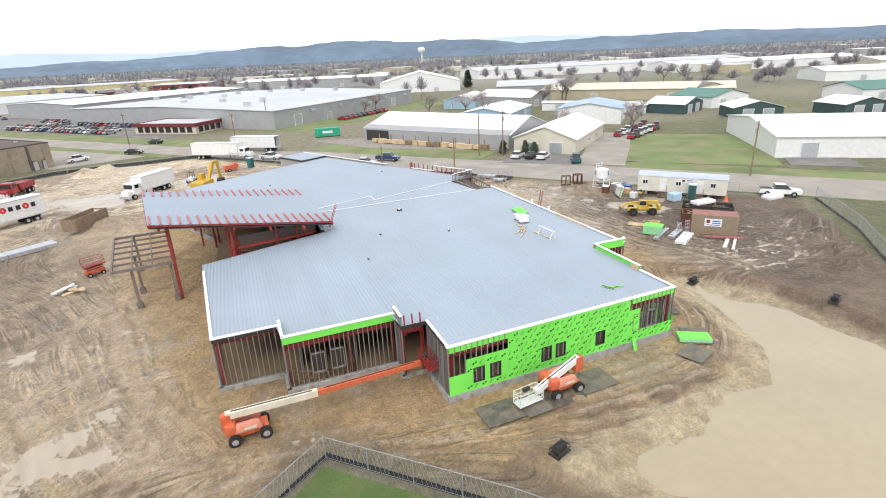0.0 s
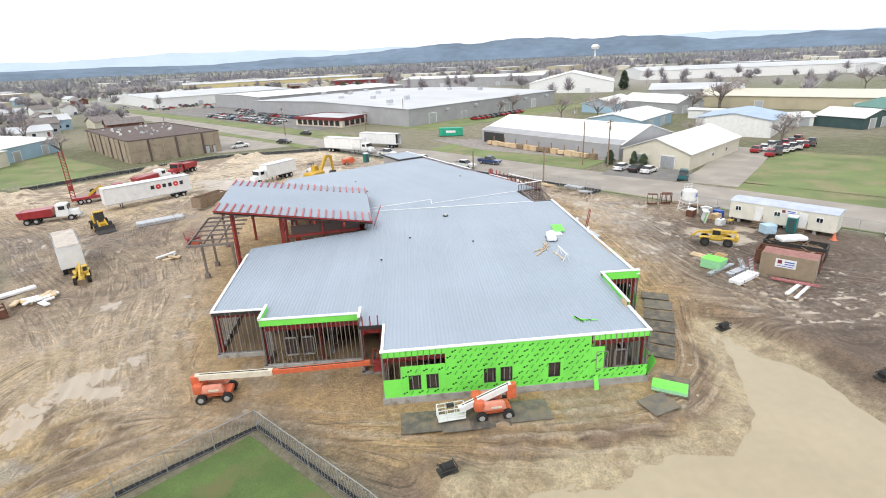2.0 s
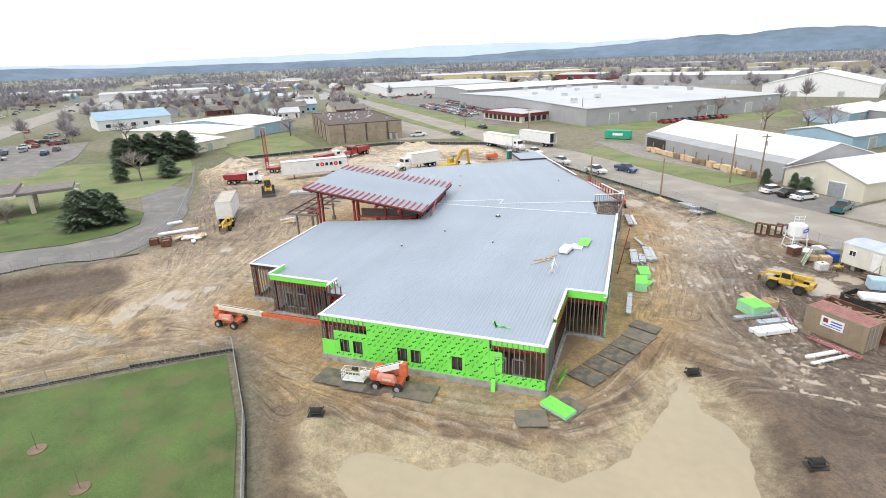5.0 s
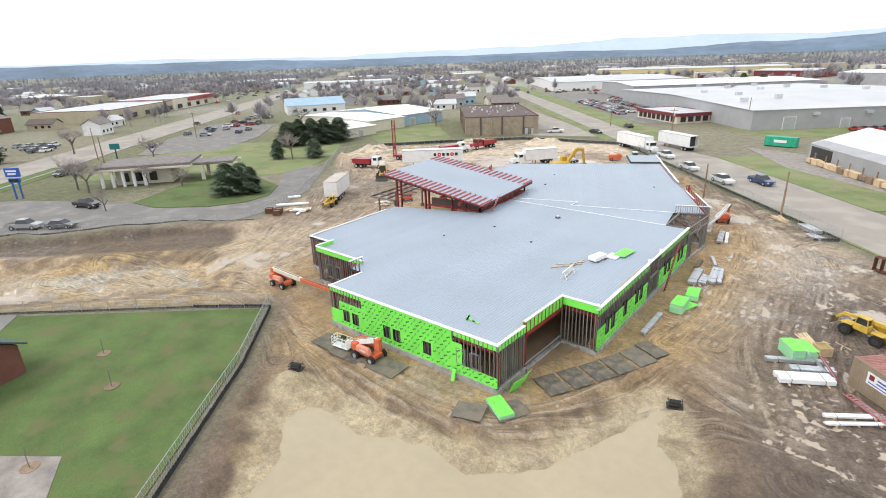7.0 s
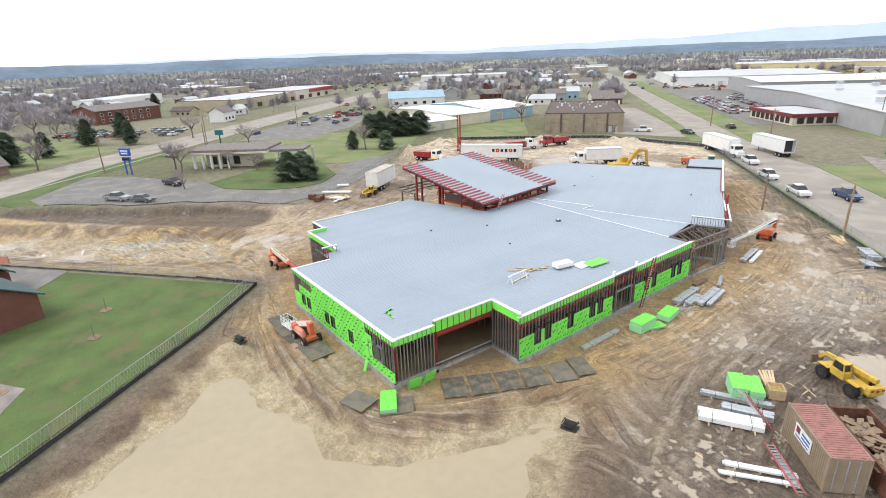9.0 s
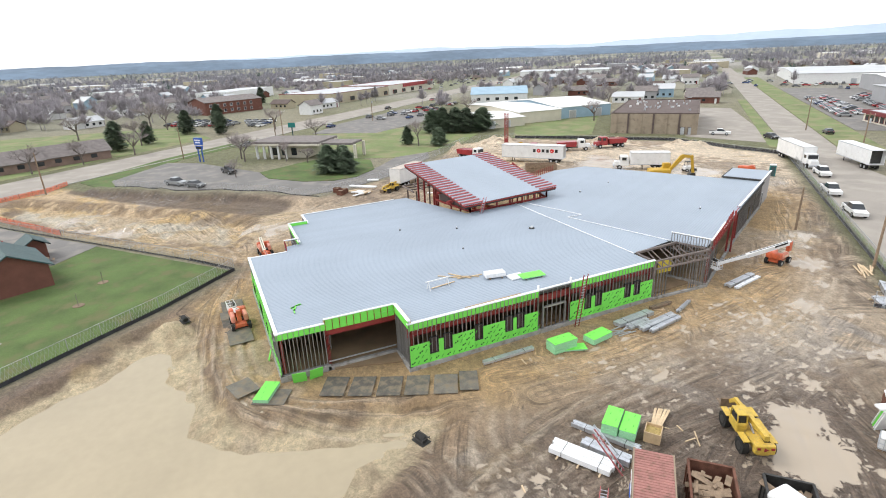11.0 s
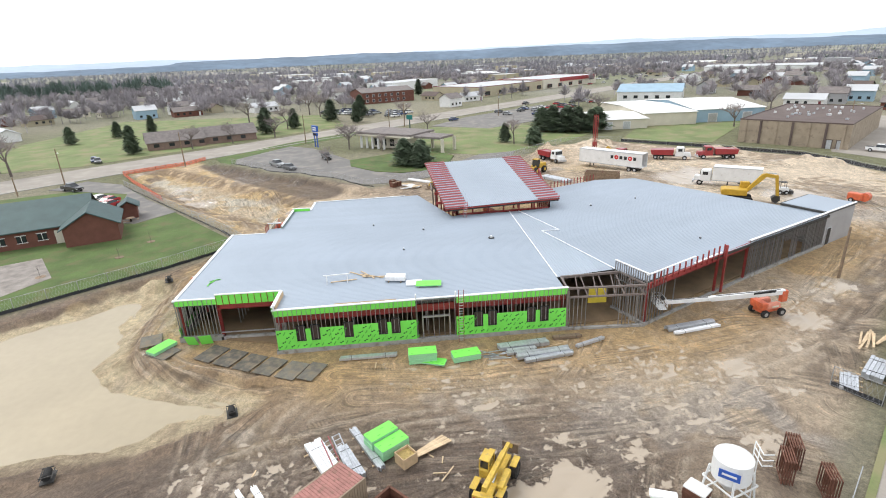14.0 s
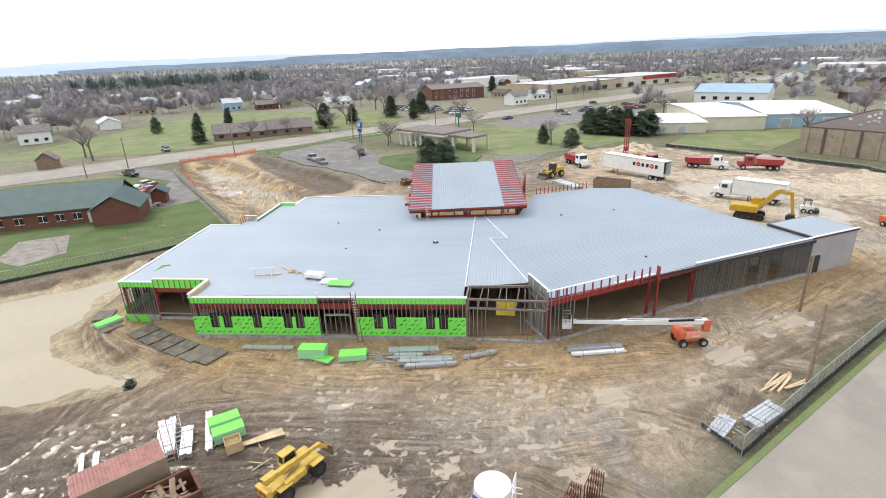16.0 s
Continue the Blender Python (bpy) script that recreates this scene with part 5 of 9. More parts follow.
def telehandler(x, y, rz, label, s=1.0, group="telehandlers"):
    t = thing("telehandler", label, "telehandler", x, y, ground_z(x, y), rz, group)
    for sx in (-1.6, 1.55):
        for sy in (-1.0, 1.0):
            wheel(t, sx * s, sy * s, 0.66 * s, 0.5 * s, DARK)
    part("frame", B().cbox(-0.2 * s, 0, 0.95 * s, 5.2 * s, 0.95 * s, 0.5 * s, 0.08), YELLOW, t, "muddy yellow frame")
    cab = part("cab", B().cbox(0.1 * s, 0.72 * s, 1.45 * s, 1.5 * s, 0.8 * s, 0.8 * s, 0.1), YELLOW, t, "yellow cab base")
    part("window", B().cbox(0.1 * s, 0.72 * s, 2.2 * s, 1.2 * s, 0.7 * s, 0.75 * s, 0.08, taper=(0.85, 0.9)), GLASS, cab, "dark cab glass")
    part("cab_roof", B().cbox(0.08 * s, 0.72 * s, 2.62 * s, 1.25 * s, 0.8 * s, 0.1 * s, 0.03), YELLOW, cab)
    for sx in (-0.55, 0.72):
        for sy in (0.36, 1.08):
            part("cab_post", B().beam((sx * s, sy * s, 1.8 * s), (sx * 0.85 * s + 0.02, sy * s, 2.62 * s), 0.07), YELLOW, cab)
    part("engine_cover", B().cbox(-0.5 * s, -0.82 * s, 1.35 * s, 2.0 * s, 0.5 * s, 0.6 * s, 0.1), YELLOW, t)
    bo = part("boom", B().beam((-2.7 * s, -0.1 * s, 2.2 * s), (1.5 * s, -0.1 * s, 1.95 * s), 0.36 * s, 0.42 * s), YELLOW, t, "yellow telescopic boom")
    part("boom_section", B().beam((1.4 * s, -0.1 * s, 1.95 * s), (2.7 * s, -0.1 * s, 1.85 * s), 0.27 * s, 0.32 * s), YELLOW, bo)
    part("boom_tip", B().beam((2.6 * s, -0.1 * s, 1.85 * s), (3.35 * s, -0.1 * s, 1.1 * s), 0.26 * s, 0.3 * s), YELLOW, bo)
    part("lift_ram", B().tube((-0.9 * s, -0.1 * s, 1.2 * s), (0.8 * s, -0.1 * s, 1.85 * s), 0.08 * s, 8), GALV, bo, "steel lift ram")
    for sx in (-1.6, 1.55):
        for sy in (-1.0, 1.0):
            part("mudguard", B().box(sx * s, sy * s, 1.42 * s, 1.2 * s, 0.5 * s, 0.05), YELLOW, t)
    part("warning_triangle", B().tube((-3.03 * s, 0, 1.42 * s), (-3.0 * s, 0, 1.42 * s), 0.22 * s, 3), REDPAINT, t, "red warning triangle")
    f = B().box(3.5 * s, 0, 0.85 * s, 0.12, 1.3 * s, 0.9 * s)
    for sy in (-0.4, 0.4):
        f.box(4.1 * s, sy * s, 0.42 * s, 1.2 * s, 0.13, 0.06)
    part("fork_carriage", f, OLDWOOD, t, "worn fork carriage")
    part("rear_weight", B().cbox(-2.75 * s, 0, 1.35 * s, 0.5 * s, 1.5 * s, 0.8 * s, 0.1), YELLOW, t)
    for sy in (-0.5, 0.5):
        part("tail_lamp", B().box(-3.02 * s, sy * s, 1.5 * s, 0.05, 0.2, 0.14), REDPAINT, t, "red tail lamp")
    return t


telehandler(51.5, 55.4, 151, "muddy yellow telehandler with lowered boom on dark mud", 0.82)
telehandler(-27.0, 56.8, -60, "small yellow telehandler in front of a white box trailer", 0.72)


def excavator(x, y, rz):
    t = thing("excavator", "yellow tracked excavator with its bucket resting on the ground", "excavator", x, y, ground_z(x, y), rz)
    for sy in (-1.15, 1.15):
        tr = part("track", B().side([(-2.1, 0.3), (-1.8, 0.02), (1.8, 0.02), (2.1, 0.3), (2.0, 0.75), (1.7, 0.92), (-1.7, 0.92), (-2.0, 0.75)], sy - 0.3, sy + 0.3), BLACK, t, "black crawler track")
        for k in range(5):
            part("roller", B().tube((-1.6 + 0.8 * k, sy - 0.32, 0.42), (-1.6 + 0.8 * k, sy + 0.32, 0.42), 0.24, 10), DARK, tr)
    part("slew_ring", B().tube((0, 0, 0.85), (0, 0, 1.1), 0.8, 16), DARK, t)
    part("body", B().cbox(-0.7, 0, 1.65, 3.6, 2.7, 1.05, 0.15), CATYEL, t, "yellow engine house")
    part("counterweight", B().cbox(-2.4, 0, 1.6, 0.8, 2.7, 1.0, 0.28), CATYEL, t)
    cab = part("cab", B().cbox(0.75, 0.85, 2.3, 1.6, 1.0, 1.7, 0.12, taper=(0.85, 0.95)), CATYEL, t)
    part("window", B().box(0.75, 1.37, 2.55, 1.1, 0.04, 0.9).box(1.5, 0.85, 2.55, 0.06, 0.75, 0.95), GLASS, cab, "dark cab window")
    part("boom", B().side([(0.6, 1.7), (1.2, 1.7), (3.6, 4.35), (5.3, 4.2), (5.3, 4.6), (3.5, 4.95), (2.9, 4.75)], -0.55, -0.05), CATYEL, t, "bent yellow boom")
    part("stick", B().beam((5.0, -0.3, 4.7), (5.6, -0.3, 1.3), 0.38, 0.45), CATYEL, t, "yellow stick")
    part("bucket", B().side([(5.1, 1.3), (5.9, 1.3), (6.0, 0.7), (5.5, 0.1), (4.9, 0.35), (4.7, 0.9)], -0.85, 0.25), DARK, t, "dark steel bucket")
    for p, q in (((1.3, -0.3, 1.6), (3.0, -0.3, 3.7)), ((3.4, -0.3, 5.0), (5.0, -0.3, 4.95))):
        part("ram", B().tube(p, q, 0.09, 8), GALV, t, "steel hydraulic ram")


excavator(-6.5, 106.8, 62)


def semi_trailer(parent, L, H, material=WHITE, open_rear=False, w_=2.6):
    body = B()
    body.box(0, -w_ / 2 + 0.03, 0.5 * (H + 1.1), L, 0.06, H - 1.1).box(0, w_ / 2 - 0.03, 0.5 * (H + 1.1), L, 0.06, H - 1.1)
    body.box(0, 0, H - 0.03, L, w_, 0.06).box(0, 0, 1.15, L, w_, 0.12).box(-L / 2 + 0.03, 0, 0.5 * (H + 1.1), 0.06, w_, H - 1.1)
    part("trailer_body", body, material, parent, "white box body")
    # With an open rear, a dark sheet set inside stands for the shade.
    part("rear_door", B().box(L / 2 - (1.2 if open_rear else 0.0), 0, 0.5 * (H + 1.1), 0.05, w_ - 0.12, H - 1.3), DARK if open_rear else WHITE, parent)
    part("side_rail", B().box(0, -w_ / 2 - 0.02, 1.15, L, 0.05, 0.16).box(0, w_ / 2 + 0.02, 1.15, L, 0.05, 0.16).box(0, -w_ / 2 - 0.02, H - 0.06, L, 0.05, 0.12).box(0, w_ / 2 + 0.02, H - 0.06, L, 0.05, 0.12), GALV, parent)
    for x in (L / 2 - 1.6, L / 2 - 2.9):
        for sy in (-0.95, 0.95):
            wheel(parent, x, sy, 0.5, 0.5)
    part("bogie", B().box(L / 2 - 2.2, 0, 0.8, 3.0, 1.1, 0.3), DARK, parent)
    part("landing_leg", B().box(-L / 2 + 2.6, -0.8, 0.6, 0.14, 0.14, 1.1).box(-L / 2 + 2.6, 0.8, 0.6, 0.14, 0.14, 1.1), DARK, parent)


def cab_truck(parent, x, material, nose=1.4, s=1.0):
    """A truck cab whose front looks to -x, with its back at x."""
    if nose:
        part("hood", B().cbox(x - 1.9 - nose / 2, 0, 1.25, nose + 0.3, 1.7, 0.95, 0.16, taper=(0.9, 0.86)), material, parent)
    cab = part("cab", B().cbox(x - 1.0, 0, 1.85, 2.0, 2.3, 2.1, 0.16, taper=(0.82, 0.92)), material, parent, "truck cab")
    part("windscreen", B().box(x - 1.93, 0, 2.3, 0.1, 1.8, 0.75, ), GLASS, cab)
    for sy in (-1.12, 1.12):
        part("side_window", B().box(x - 1.05, sy, 2.3, 0.9, 0.06, 0.6), GLASS, cab)
    part("bumper", B().cbox(x - 2.1 - nose, 0, 0.65, 0.25, 2.3, 0.4, 0.05), GALV, parent)
    for sy in (-0.8, 0.8):
        part("headlight", B().box(x - 2.12 - nose + 0.02, sy, 1.05, 0.08, 0.3, 0.2), WHITE_FLASH, parent, "clear headlight")
        wheel(parent, x - 1.2 - nose * 0.7, sy * 1.2, 0.5, 0.34)


t = thing("semi_trailer", "white box trailer with black bars and red discs on its side", "trailer", -36.6, 96.2, ground_z(-36.6, 96.2), 41)
semi_trailer(t, 15.0, 4.1, WHITE, True)
BLACKP, REDP = mat("black_letter_paint", (0.02, 0.02, 0.02), 0.5), mat("red_letter_paint", (0.6, 0.02, 0.02), 0.5)
for m_ in (pose(3.0, -1.335, 2.45, 90, 0, 0),):
    x = 0.6
    for ch in (0, 1, 0, 0, 1, 0):
        if ch:
            part("red_disc", B().tube((x + 0.0, -1.34, 2.9), (x + 0.0, -1.32, 2.9), 0.46, 20), REDP, t, "red lettering disc")
            part("white_dot", B().tube((x, -1.35, 2.9), (x, -1.33, 2.9), 0.13, 14), WHITE, t)
        else:
            part("black_bar", B().box(x, -1.33, 2.9, 0.62, 0.03, 0.7), BLACKP, t, "black painted block")
        x += 1.05

t = thing("box_truck", "white box truck parked on pale sandy ground", "truck", -15.6, 112.0, ground_z(-15.6, 112), 54)
semi_trailer(t, 8.0, 3.7)
cab_truck(t, -4.2, WHITE, 1.0)
for x, y, rz, tr in ((-4.2, 142.6, -35, True), (5.2, 148.6, 145, False)):
    t = thing("articulated_truck", "white articulated truck with box trailer standing on the street", "truck", x, y, 0.05, rz + 180, "trucks on the street")
    semi_trailer(t, 13.0, 4.0, WHITE, not tr)
    if tr:
        cab_truck(t, -6.4, WHITE, 1.2)


def dump_truck(x, y, rz, cabm, label):
    t = thing("dump_truck", label, "dump truck", x, y, ground_z(x, y), rz, "red trucks on the dirt")
    part("frame", B().box(0, 0, 0.85, 7.0, 0.9, 0.3), DARK, t)
    part("dump_body", B().side([(-0.9, 1.1), (3.8, 1.1), (4.1, 2.2), (-1.0, 2.4)], -1.2, 1.2), REDPAINT, t, "red steel tipper body")
    for k in range(5):
        part("body_rib", B().box(-0.5 + k * 1.0, 0, 1.7, 0.1, 2.5, 1.2), REDPAINT, t)
    cab_truck(t, -1.3, cabm, 1.3)
    for xx in (1.6, 2.9):
        for sy in (-0.95, 0.95):
            wheel(t, xx, sy, 0.5, 0.5)


dump_truck(-43.3, 112.6, 242, WHITE, "red tipper truck with white cab on the dirt")
dump_truck(-40.6, 123.0, 77, REDPAINT, "red tipper truck with red cab on the dirt")
dump_truck(-48.6, 85.6, 200, WHITE, "red truck with white cab beside the drill mast")


def drill_rig(x, y, rz):
    t = thing("drill_rig", "red drill rig with a tall raised lattice mast and yellow arm", "drill rig", x, y, ground_z(x, y), rz)
    part("frame", B().cbox(0, 0, 1.1, 7.5, 2.3, 0.5, 0.06), REDPAINT, t)
    cab_truck(t, -3.2, REDPAINT, 1.0)
    for xx in (1.2, 2.5):
        for sy in (-0.95, 0.95):
            wheel(t, xx, sy, 0.5, 0.45)
    for sx in (-0.35, 0.35):
        for sy in (-0.35, 0.35):
            part("mast_chord", B().beam((3.4 + sx, sy, 0.6), (3.4 + sx, sy, 10.2), 0.12), RED, t, "red lattice mast chord")
    lace = B()
    for k in range(16):
        z = 0.8 + k * 0.58
        for sy in (-0.35, 0.35):
            lace.beam((3.05, sy, z), (3.75, sy, z + 0.58), 0.06)
        lace.beam((3.05, -0.35, z), (3.05, 0.35, z + 0.58), 0.06)
    part("mast_lacing", lace, RED, t, "diagonal lacing")
    part("drill_head", B().cbox(3.4, 0, 3.2, 0.8, 0.8, 1.0, 0.08), RED, t)
    part("yellow_arm", B().beam((1.0, 0.6, 1.4), (-1.2, 0.9, 3.0), 0.3, 0.4).beam((-1.2, 0.9, 3.0), (-2.8, 1.0, 2.0), 0.25, 0.3), CATYEL, t, "yellow loading arm")
    part("hose_reel", B().tube((0, -1.2, 1.8), (0, -0.9, 1.8), 0.55, 14), DARK, t)


drill_rig(-48.3, 99.2, 215)


def wheel_loader(x, y, rz):
    t = thing("wheel_loader", "yellow wheel loader with dark tyres on the mud", "loader", x, y, ground_z(x, y), rz)
    for sx in (-1.4, 1.4):
        for sy in (-1.0, 1.0):
            wheel(t, sx, sy, 0.7, 0.55, YELLOW)
    part("rear_body", B().cbox(-1.3, 0, 1.5, 2.6, 1.7, 1.0, 0.15, taper=(0.9, 0.85)), CATYEL, t)
    cab = part("cab", B().cbox(0.2, 0, 2.1, 1.3, 1.4, 1.6, 0.12, taper=(0.85, 0.9)), DARK, t)
    part("cab_roof", B().cbox(0.2, 0, 2.95, 1.3, 1.4, 0.14, 0.04), CATYEL, cab)
    part("lift_arm", B().beam((0.9, -0.5, 1.6), (2.9, -0.5, 0.7), 0.18, 0.3).beam((0.9, 0.5, 1.6), (2.9, 0.5, 0.7), 0.18, 0.3), CATYEL, t)
    part("bucket", B().side([(2.7, 0.15), (3.7, 0.1), (3.1, 0.55), (3.0, 1.15), (2.7, 0.95)], -1.3, 1.3), DARK, t)
    part("front_frame", B().cbox(1.3, 0, 1.0, 1.2, 1.0, 0.7, 0.1), CATYEL, t)


wheel_loader(-36.6, 79.2, -50)
t = thing("mini_loader", "small white skid loader beside a pale puddle", "loader", -9.3, 116.6, ground_z(-9.3, 116.6), 70)
part("body", B().cbox(0, 0, 0.8, 1.8, 1.2, 0.7, 0.1), WHITE, t)
part("cage", B().box(-0.5, 0.5, 1.6, 0.07, 0.07, 1.0).box(-0.5, -0.5, 1.6, 0.07, 0.07, 1.0).box(0.4, 0.5, 1.6, 0.07, 0.07, 1.0).box(0.4, -0.5, 1.6, 0.07, 0.07, 1.0).box(-0.05, 0, 2.1, 1.1, 1.1, 0.07), DARK, t)
part("bucket", B().cbox(1.3, 0, 0.4, 0.6, 1.5, 0.5, 0.05), DARK, t)
for sx in (-0.5, 0.5):
    for sy in (-0.7, 0.7):
        wheel(t, sx, sy, 0.36, 0.25)
t = thing("orange_compressor", "small orange machine on the dirt by the street", "machine", -2.0, 124.0, ground_z(-2, 124), 30)
part("body", B().cbox(0, 0, 0.9, 2.2, 1.3, 1.1, 0.15), ORANGE, t)
part("reel", B().tube((1.3, -0.5, 1.0), (1.3, 0.5, 1.0), 0.7, 16), ORANGE, t)
for sy in (-0.7, 0.7):
    wheel(t, -0.4, sy, 0.36, 0.2)
# white box trailer on the west side
t = thing("box_trailer", "white box trailer with rusty roof on dark mud", "trailer", -31.2, 62.0, ground_z(-31.2, 62), -55)
semi_trailer(t, 8.6, 3.9, WHITE)
part("roof_skin", B().box(0, 0, 3.93, 8.4, 2.4, 0.04), mat("dusty_trailer_roof", (0.5, 0.44, 0.38), 0.7, 0, 0.2, 1.0), t, "dusty stained roof")


OFFWHITE = mat("off_white_siding", (0.66, 0.64, 0.56), 0.6, 0, 0.08, 0.8, 0.05, 20, (0.5, 0.46, 0.38), 0.7)


def office_trailer():
    t = thing("site_office", "long off-white site office trailer with blue-grey roof and small windows", "site office", 63.9, 60.6, ground_z(63.5, 60), -49.3)
    L, W_, z0, z1 = 12.6, 3.4, 0.6, 3.0
    part("body", B().box(0, 0, (z0 + z1) / 2, L, W_, z1 - z0), OFFWHITE, t, "off-white ribbed siding")
    for k in range(34):
        part("siding_rib", B().box(-L / 2 + 0.15 + k * 0.37, -W_ / 2 - 0.012, (z0 + z1) / 2, 0.05, 0.024, z1 - z0), OFFWHITE, t)
    part("roof", B().side([(-W_ / 2 - 0.1, z1), (W_ / 2 + 0.1, z1), (W_ / 2, z1 + 0.12), (0, z1 + 0.3), (-W_ / 2, z1 + 0.12)], -L / 2 - 0.1, L / 2 + 0.1, pose(0, 0, 0, 0, 0, 90)), mat("pale_blue_roof", (0.47, 0.51, 0.6), 0.6, 0.1, 0.12, 0.8), t, "pale blue-grey metal roof")
    for x in (-5.2, -0.4, 4.4):
        f = part("window", B().box(x, -W_ / 2 - 0.03, 2.05, 0.8, 0.06, 0.7), WHITE_FLASH, t)
        part("pane", B().box(x - 0.18, -W_ / 2 - 0.065, 2.05, 0.3, 0.02, 0.55).box(x + 0.18, -W_ / 2 - 0.065, 2.05, 0.3, 0.02, 0.55), GLASS, f)
    for x in (-2.6, 2.6):
        d_ = part("door", B().box(x, -W_ / 2 - 0.03, 1.65, 0.95, 0.06, 2.0), WHITE, t, "white trailer door")
        part("door_handle", B().box(x + 0.35, -W_ / 2 - 0.09, 1.8, 0.12, 0.06, 0.06), GALV, d_)
        for k in range(4):
            part("step", B().box(x, -W_ / 2 - 0.4 - 0.28 * k, 0.7 - 0.18 * k, 1.1, 0.3, 0.06), OLDWOOD, t)
        part("stair_rail", B().beam((x + 0.6, -W_ / 2 - 0.2, 1.7), (x + 0.6, -W_ / 2 - 1.5, 1.0), 0.05).beam((x + 0.6, -W_ / 2 - 1.5, 1.0), (x + 0.6, -W_ / 2 - 1.5, 0), 0.05).beam((x + 0.6, -W_ / 2 - 0.2, 1.7), (x + 0.6, -W_ / 2 - 0.2, 0), 0.05), OLDWOOD, t)
    part("sign", B().box(0.9, -W_ / 2 - 0.05, 2.5, 1.8, 0.04, 0.6), WHITE, t, "white sign with a dark emblem and plain bars")
    part("sign_mark", B().box(0.3, -W_ / 2 - 0.08, 2.55, 0.4, 0.02, 0.35), MAROON, t)
    part("sign_bars", B().box(1.2, -W_ / 2 - 0.08, 2.63, 0.9, 0.02, 0.1).box(1.2, -W_ / 2 - 0.08, 2.43, 0.9, 0.02, 0.08), BLUE, t)
    for x in (-5, -2, 1, 4):
        for sy in (-1.3, 1.3):
            part("pier", B().box(x, sy, 0.35, 0.4, 0.4, 0.75), CONC, t)
    for x in (-0.5, 0.6):
        for sy in (-1.2, 1.2):
            wheel(t, x, sy, 0.38, 0.25)


office_trailer()


def container(x, y, rz):
    t = thing("shipping_container", "tan shipping container with faded red roof and white sign", "container", x, y, ground_z(x, y) + 0.02, rz)
    L, W_, H = 5.1, 2.25, 2.5
    part("body", B().box(0, 0, H / 2, L - 0.06, W_ - 0.08, H - 0.06), CONTAINER, t, "tan corrugated steel walls")
    for k in range(26):
        for sy in (-1, 1):
            part("wall_rib", B().side([(-0.07, 0.12), (0.07, 0.12), (0.07, H - 0.12), (-0.07, H - 0.12)], sy * (W_ / 2 - 0.05), sy * (W_ / 2 - 0.01), pose(-L / 2 + 0.2 + k * 0.188, 0, 0)), CONTAINER, t)
    for k in range(24):
        part("roof_rib", B().cbox(-L / 2 + 0.2 + k * 0.204, 0, H - 0.0, 0.13, W_ - 0.2, 0.05, 0.015), CONTROOF, t)
    part("roof_skin", B().box(0, 0, H - 0.02, L - 0.1, W_ - 0.1, 0.02), CONTROOF, t, "faded red steel roof")
    for sx in (-1, 1):
        for sy in (-1, 1):
            part("corner_post", B().box(sx * (L / 2 - 0.06), sy * (W_ / 2 - 0.06), H / 2, 0.14, 0.14, H), CONTAINER, t)
    for sy in (-1, 1):
        part("top_rail", B().box(0, sy * (W_ / 2 - 0.04), H - 0.05, L, 0.08, 0.12), CONTAINER, t)
    s = part("sign", B().box(-0.2, -W_ / 2 - 0.03, 1.6, 1.9, 0.04, 0.95), WHITE, t, "white sign with a dark emblem and bars")
    part("sign_mark", B().box(-0.75, -W_ / 2 - 0.06, 1.75, 0.4, 0.02, 0.4), MAROON, s)
    for bx, bz, bl, bh in ((0.15, 1.8, 0.9, 0.12), (0.15, 1.55, 0.9, 0.1), (-0.2, 1.3, 1.5, 0.07)):
        part("sign_bar", B().box(bx, -W_ / 2 - 0.06, bz, bl, 0.02, bh), BLUE, s)
    for k in range(3):
        part("door_bar", B().box(L / 2 + 0.0, -0.7 + k * 0.6, H / 2, 0.05, 0.05, H - 0.3), GALV, t)


container(53.6, 45.1, -44)


def ladder(x, y, z, rz, tilt, L, material=None, label="red fibreglass ladder leaning", width=0.45, group=""):
    t = new("ladder")
    t.matrix_basis = pose(x, y, z, tilt, 0, rz)
    tagged(t, label, "ladder", group)
    for s in (-width / 2, width / 2):
        part("rail", B().box(s, 0, L / 2, 0.05, 0.09, L), material or REDPALE, t)
    for k in range(int(L / 0.3)):
        o = part("rung", B().box(0, 0, 0.25 + k * 0.3, width, 0.04, 0.04), GALV, t)
    return t


for k in range(3):
    ladder(51.5 + 0.35 * k - 0.5, 44.5 - 0.35 * k - 0.4, ground_z(52, 44) + 0.25, 46, 88, 0.01 + 3.4, None, "red ladders lying beside the container", 0.45, "ladders by the container")
ladder(50.4, 46.1, ground_z(50.4, 46.1), 130, -38, 3.2, None, "red ladder leaning on the container", 0.5)
ladder(49.9, 46.6, ground_z(49.9, 46.6), 125, -45, 3.0, GALV, "grey ladder leaning on the container", 0.5)
ladder(34.0, 55.1, 0.0, 90, 9, 5.8, RED, "long red ladder leaning on the east wall")
ladder(8.6, 58.3, 4.34, 95, 22, 2.6, REDPALE, "red ladder leaning on the raised roof")


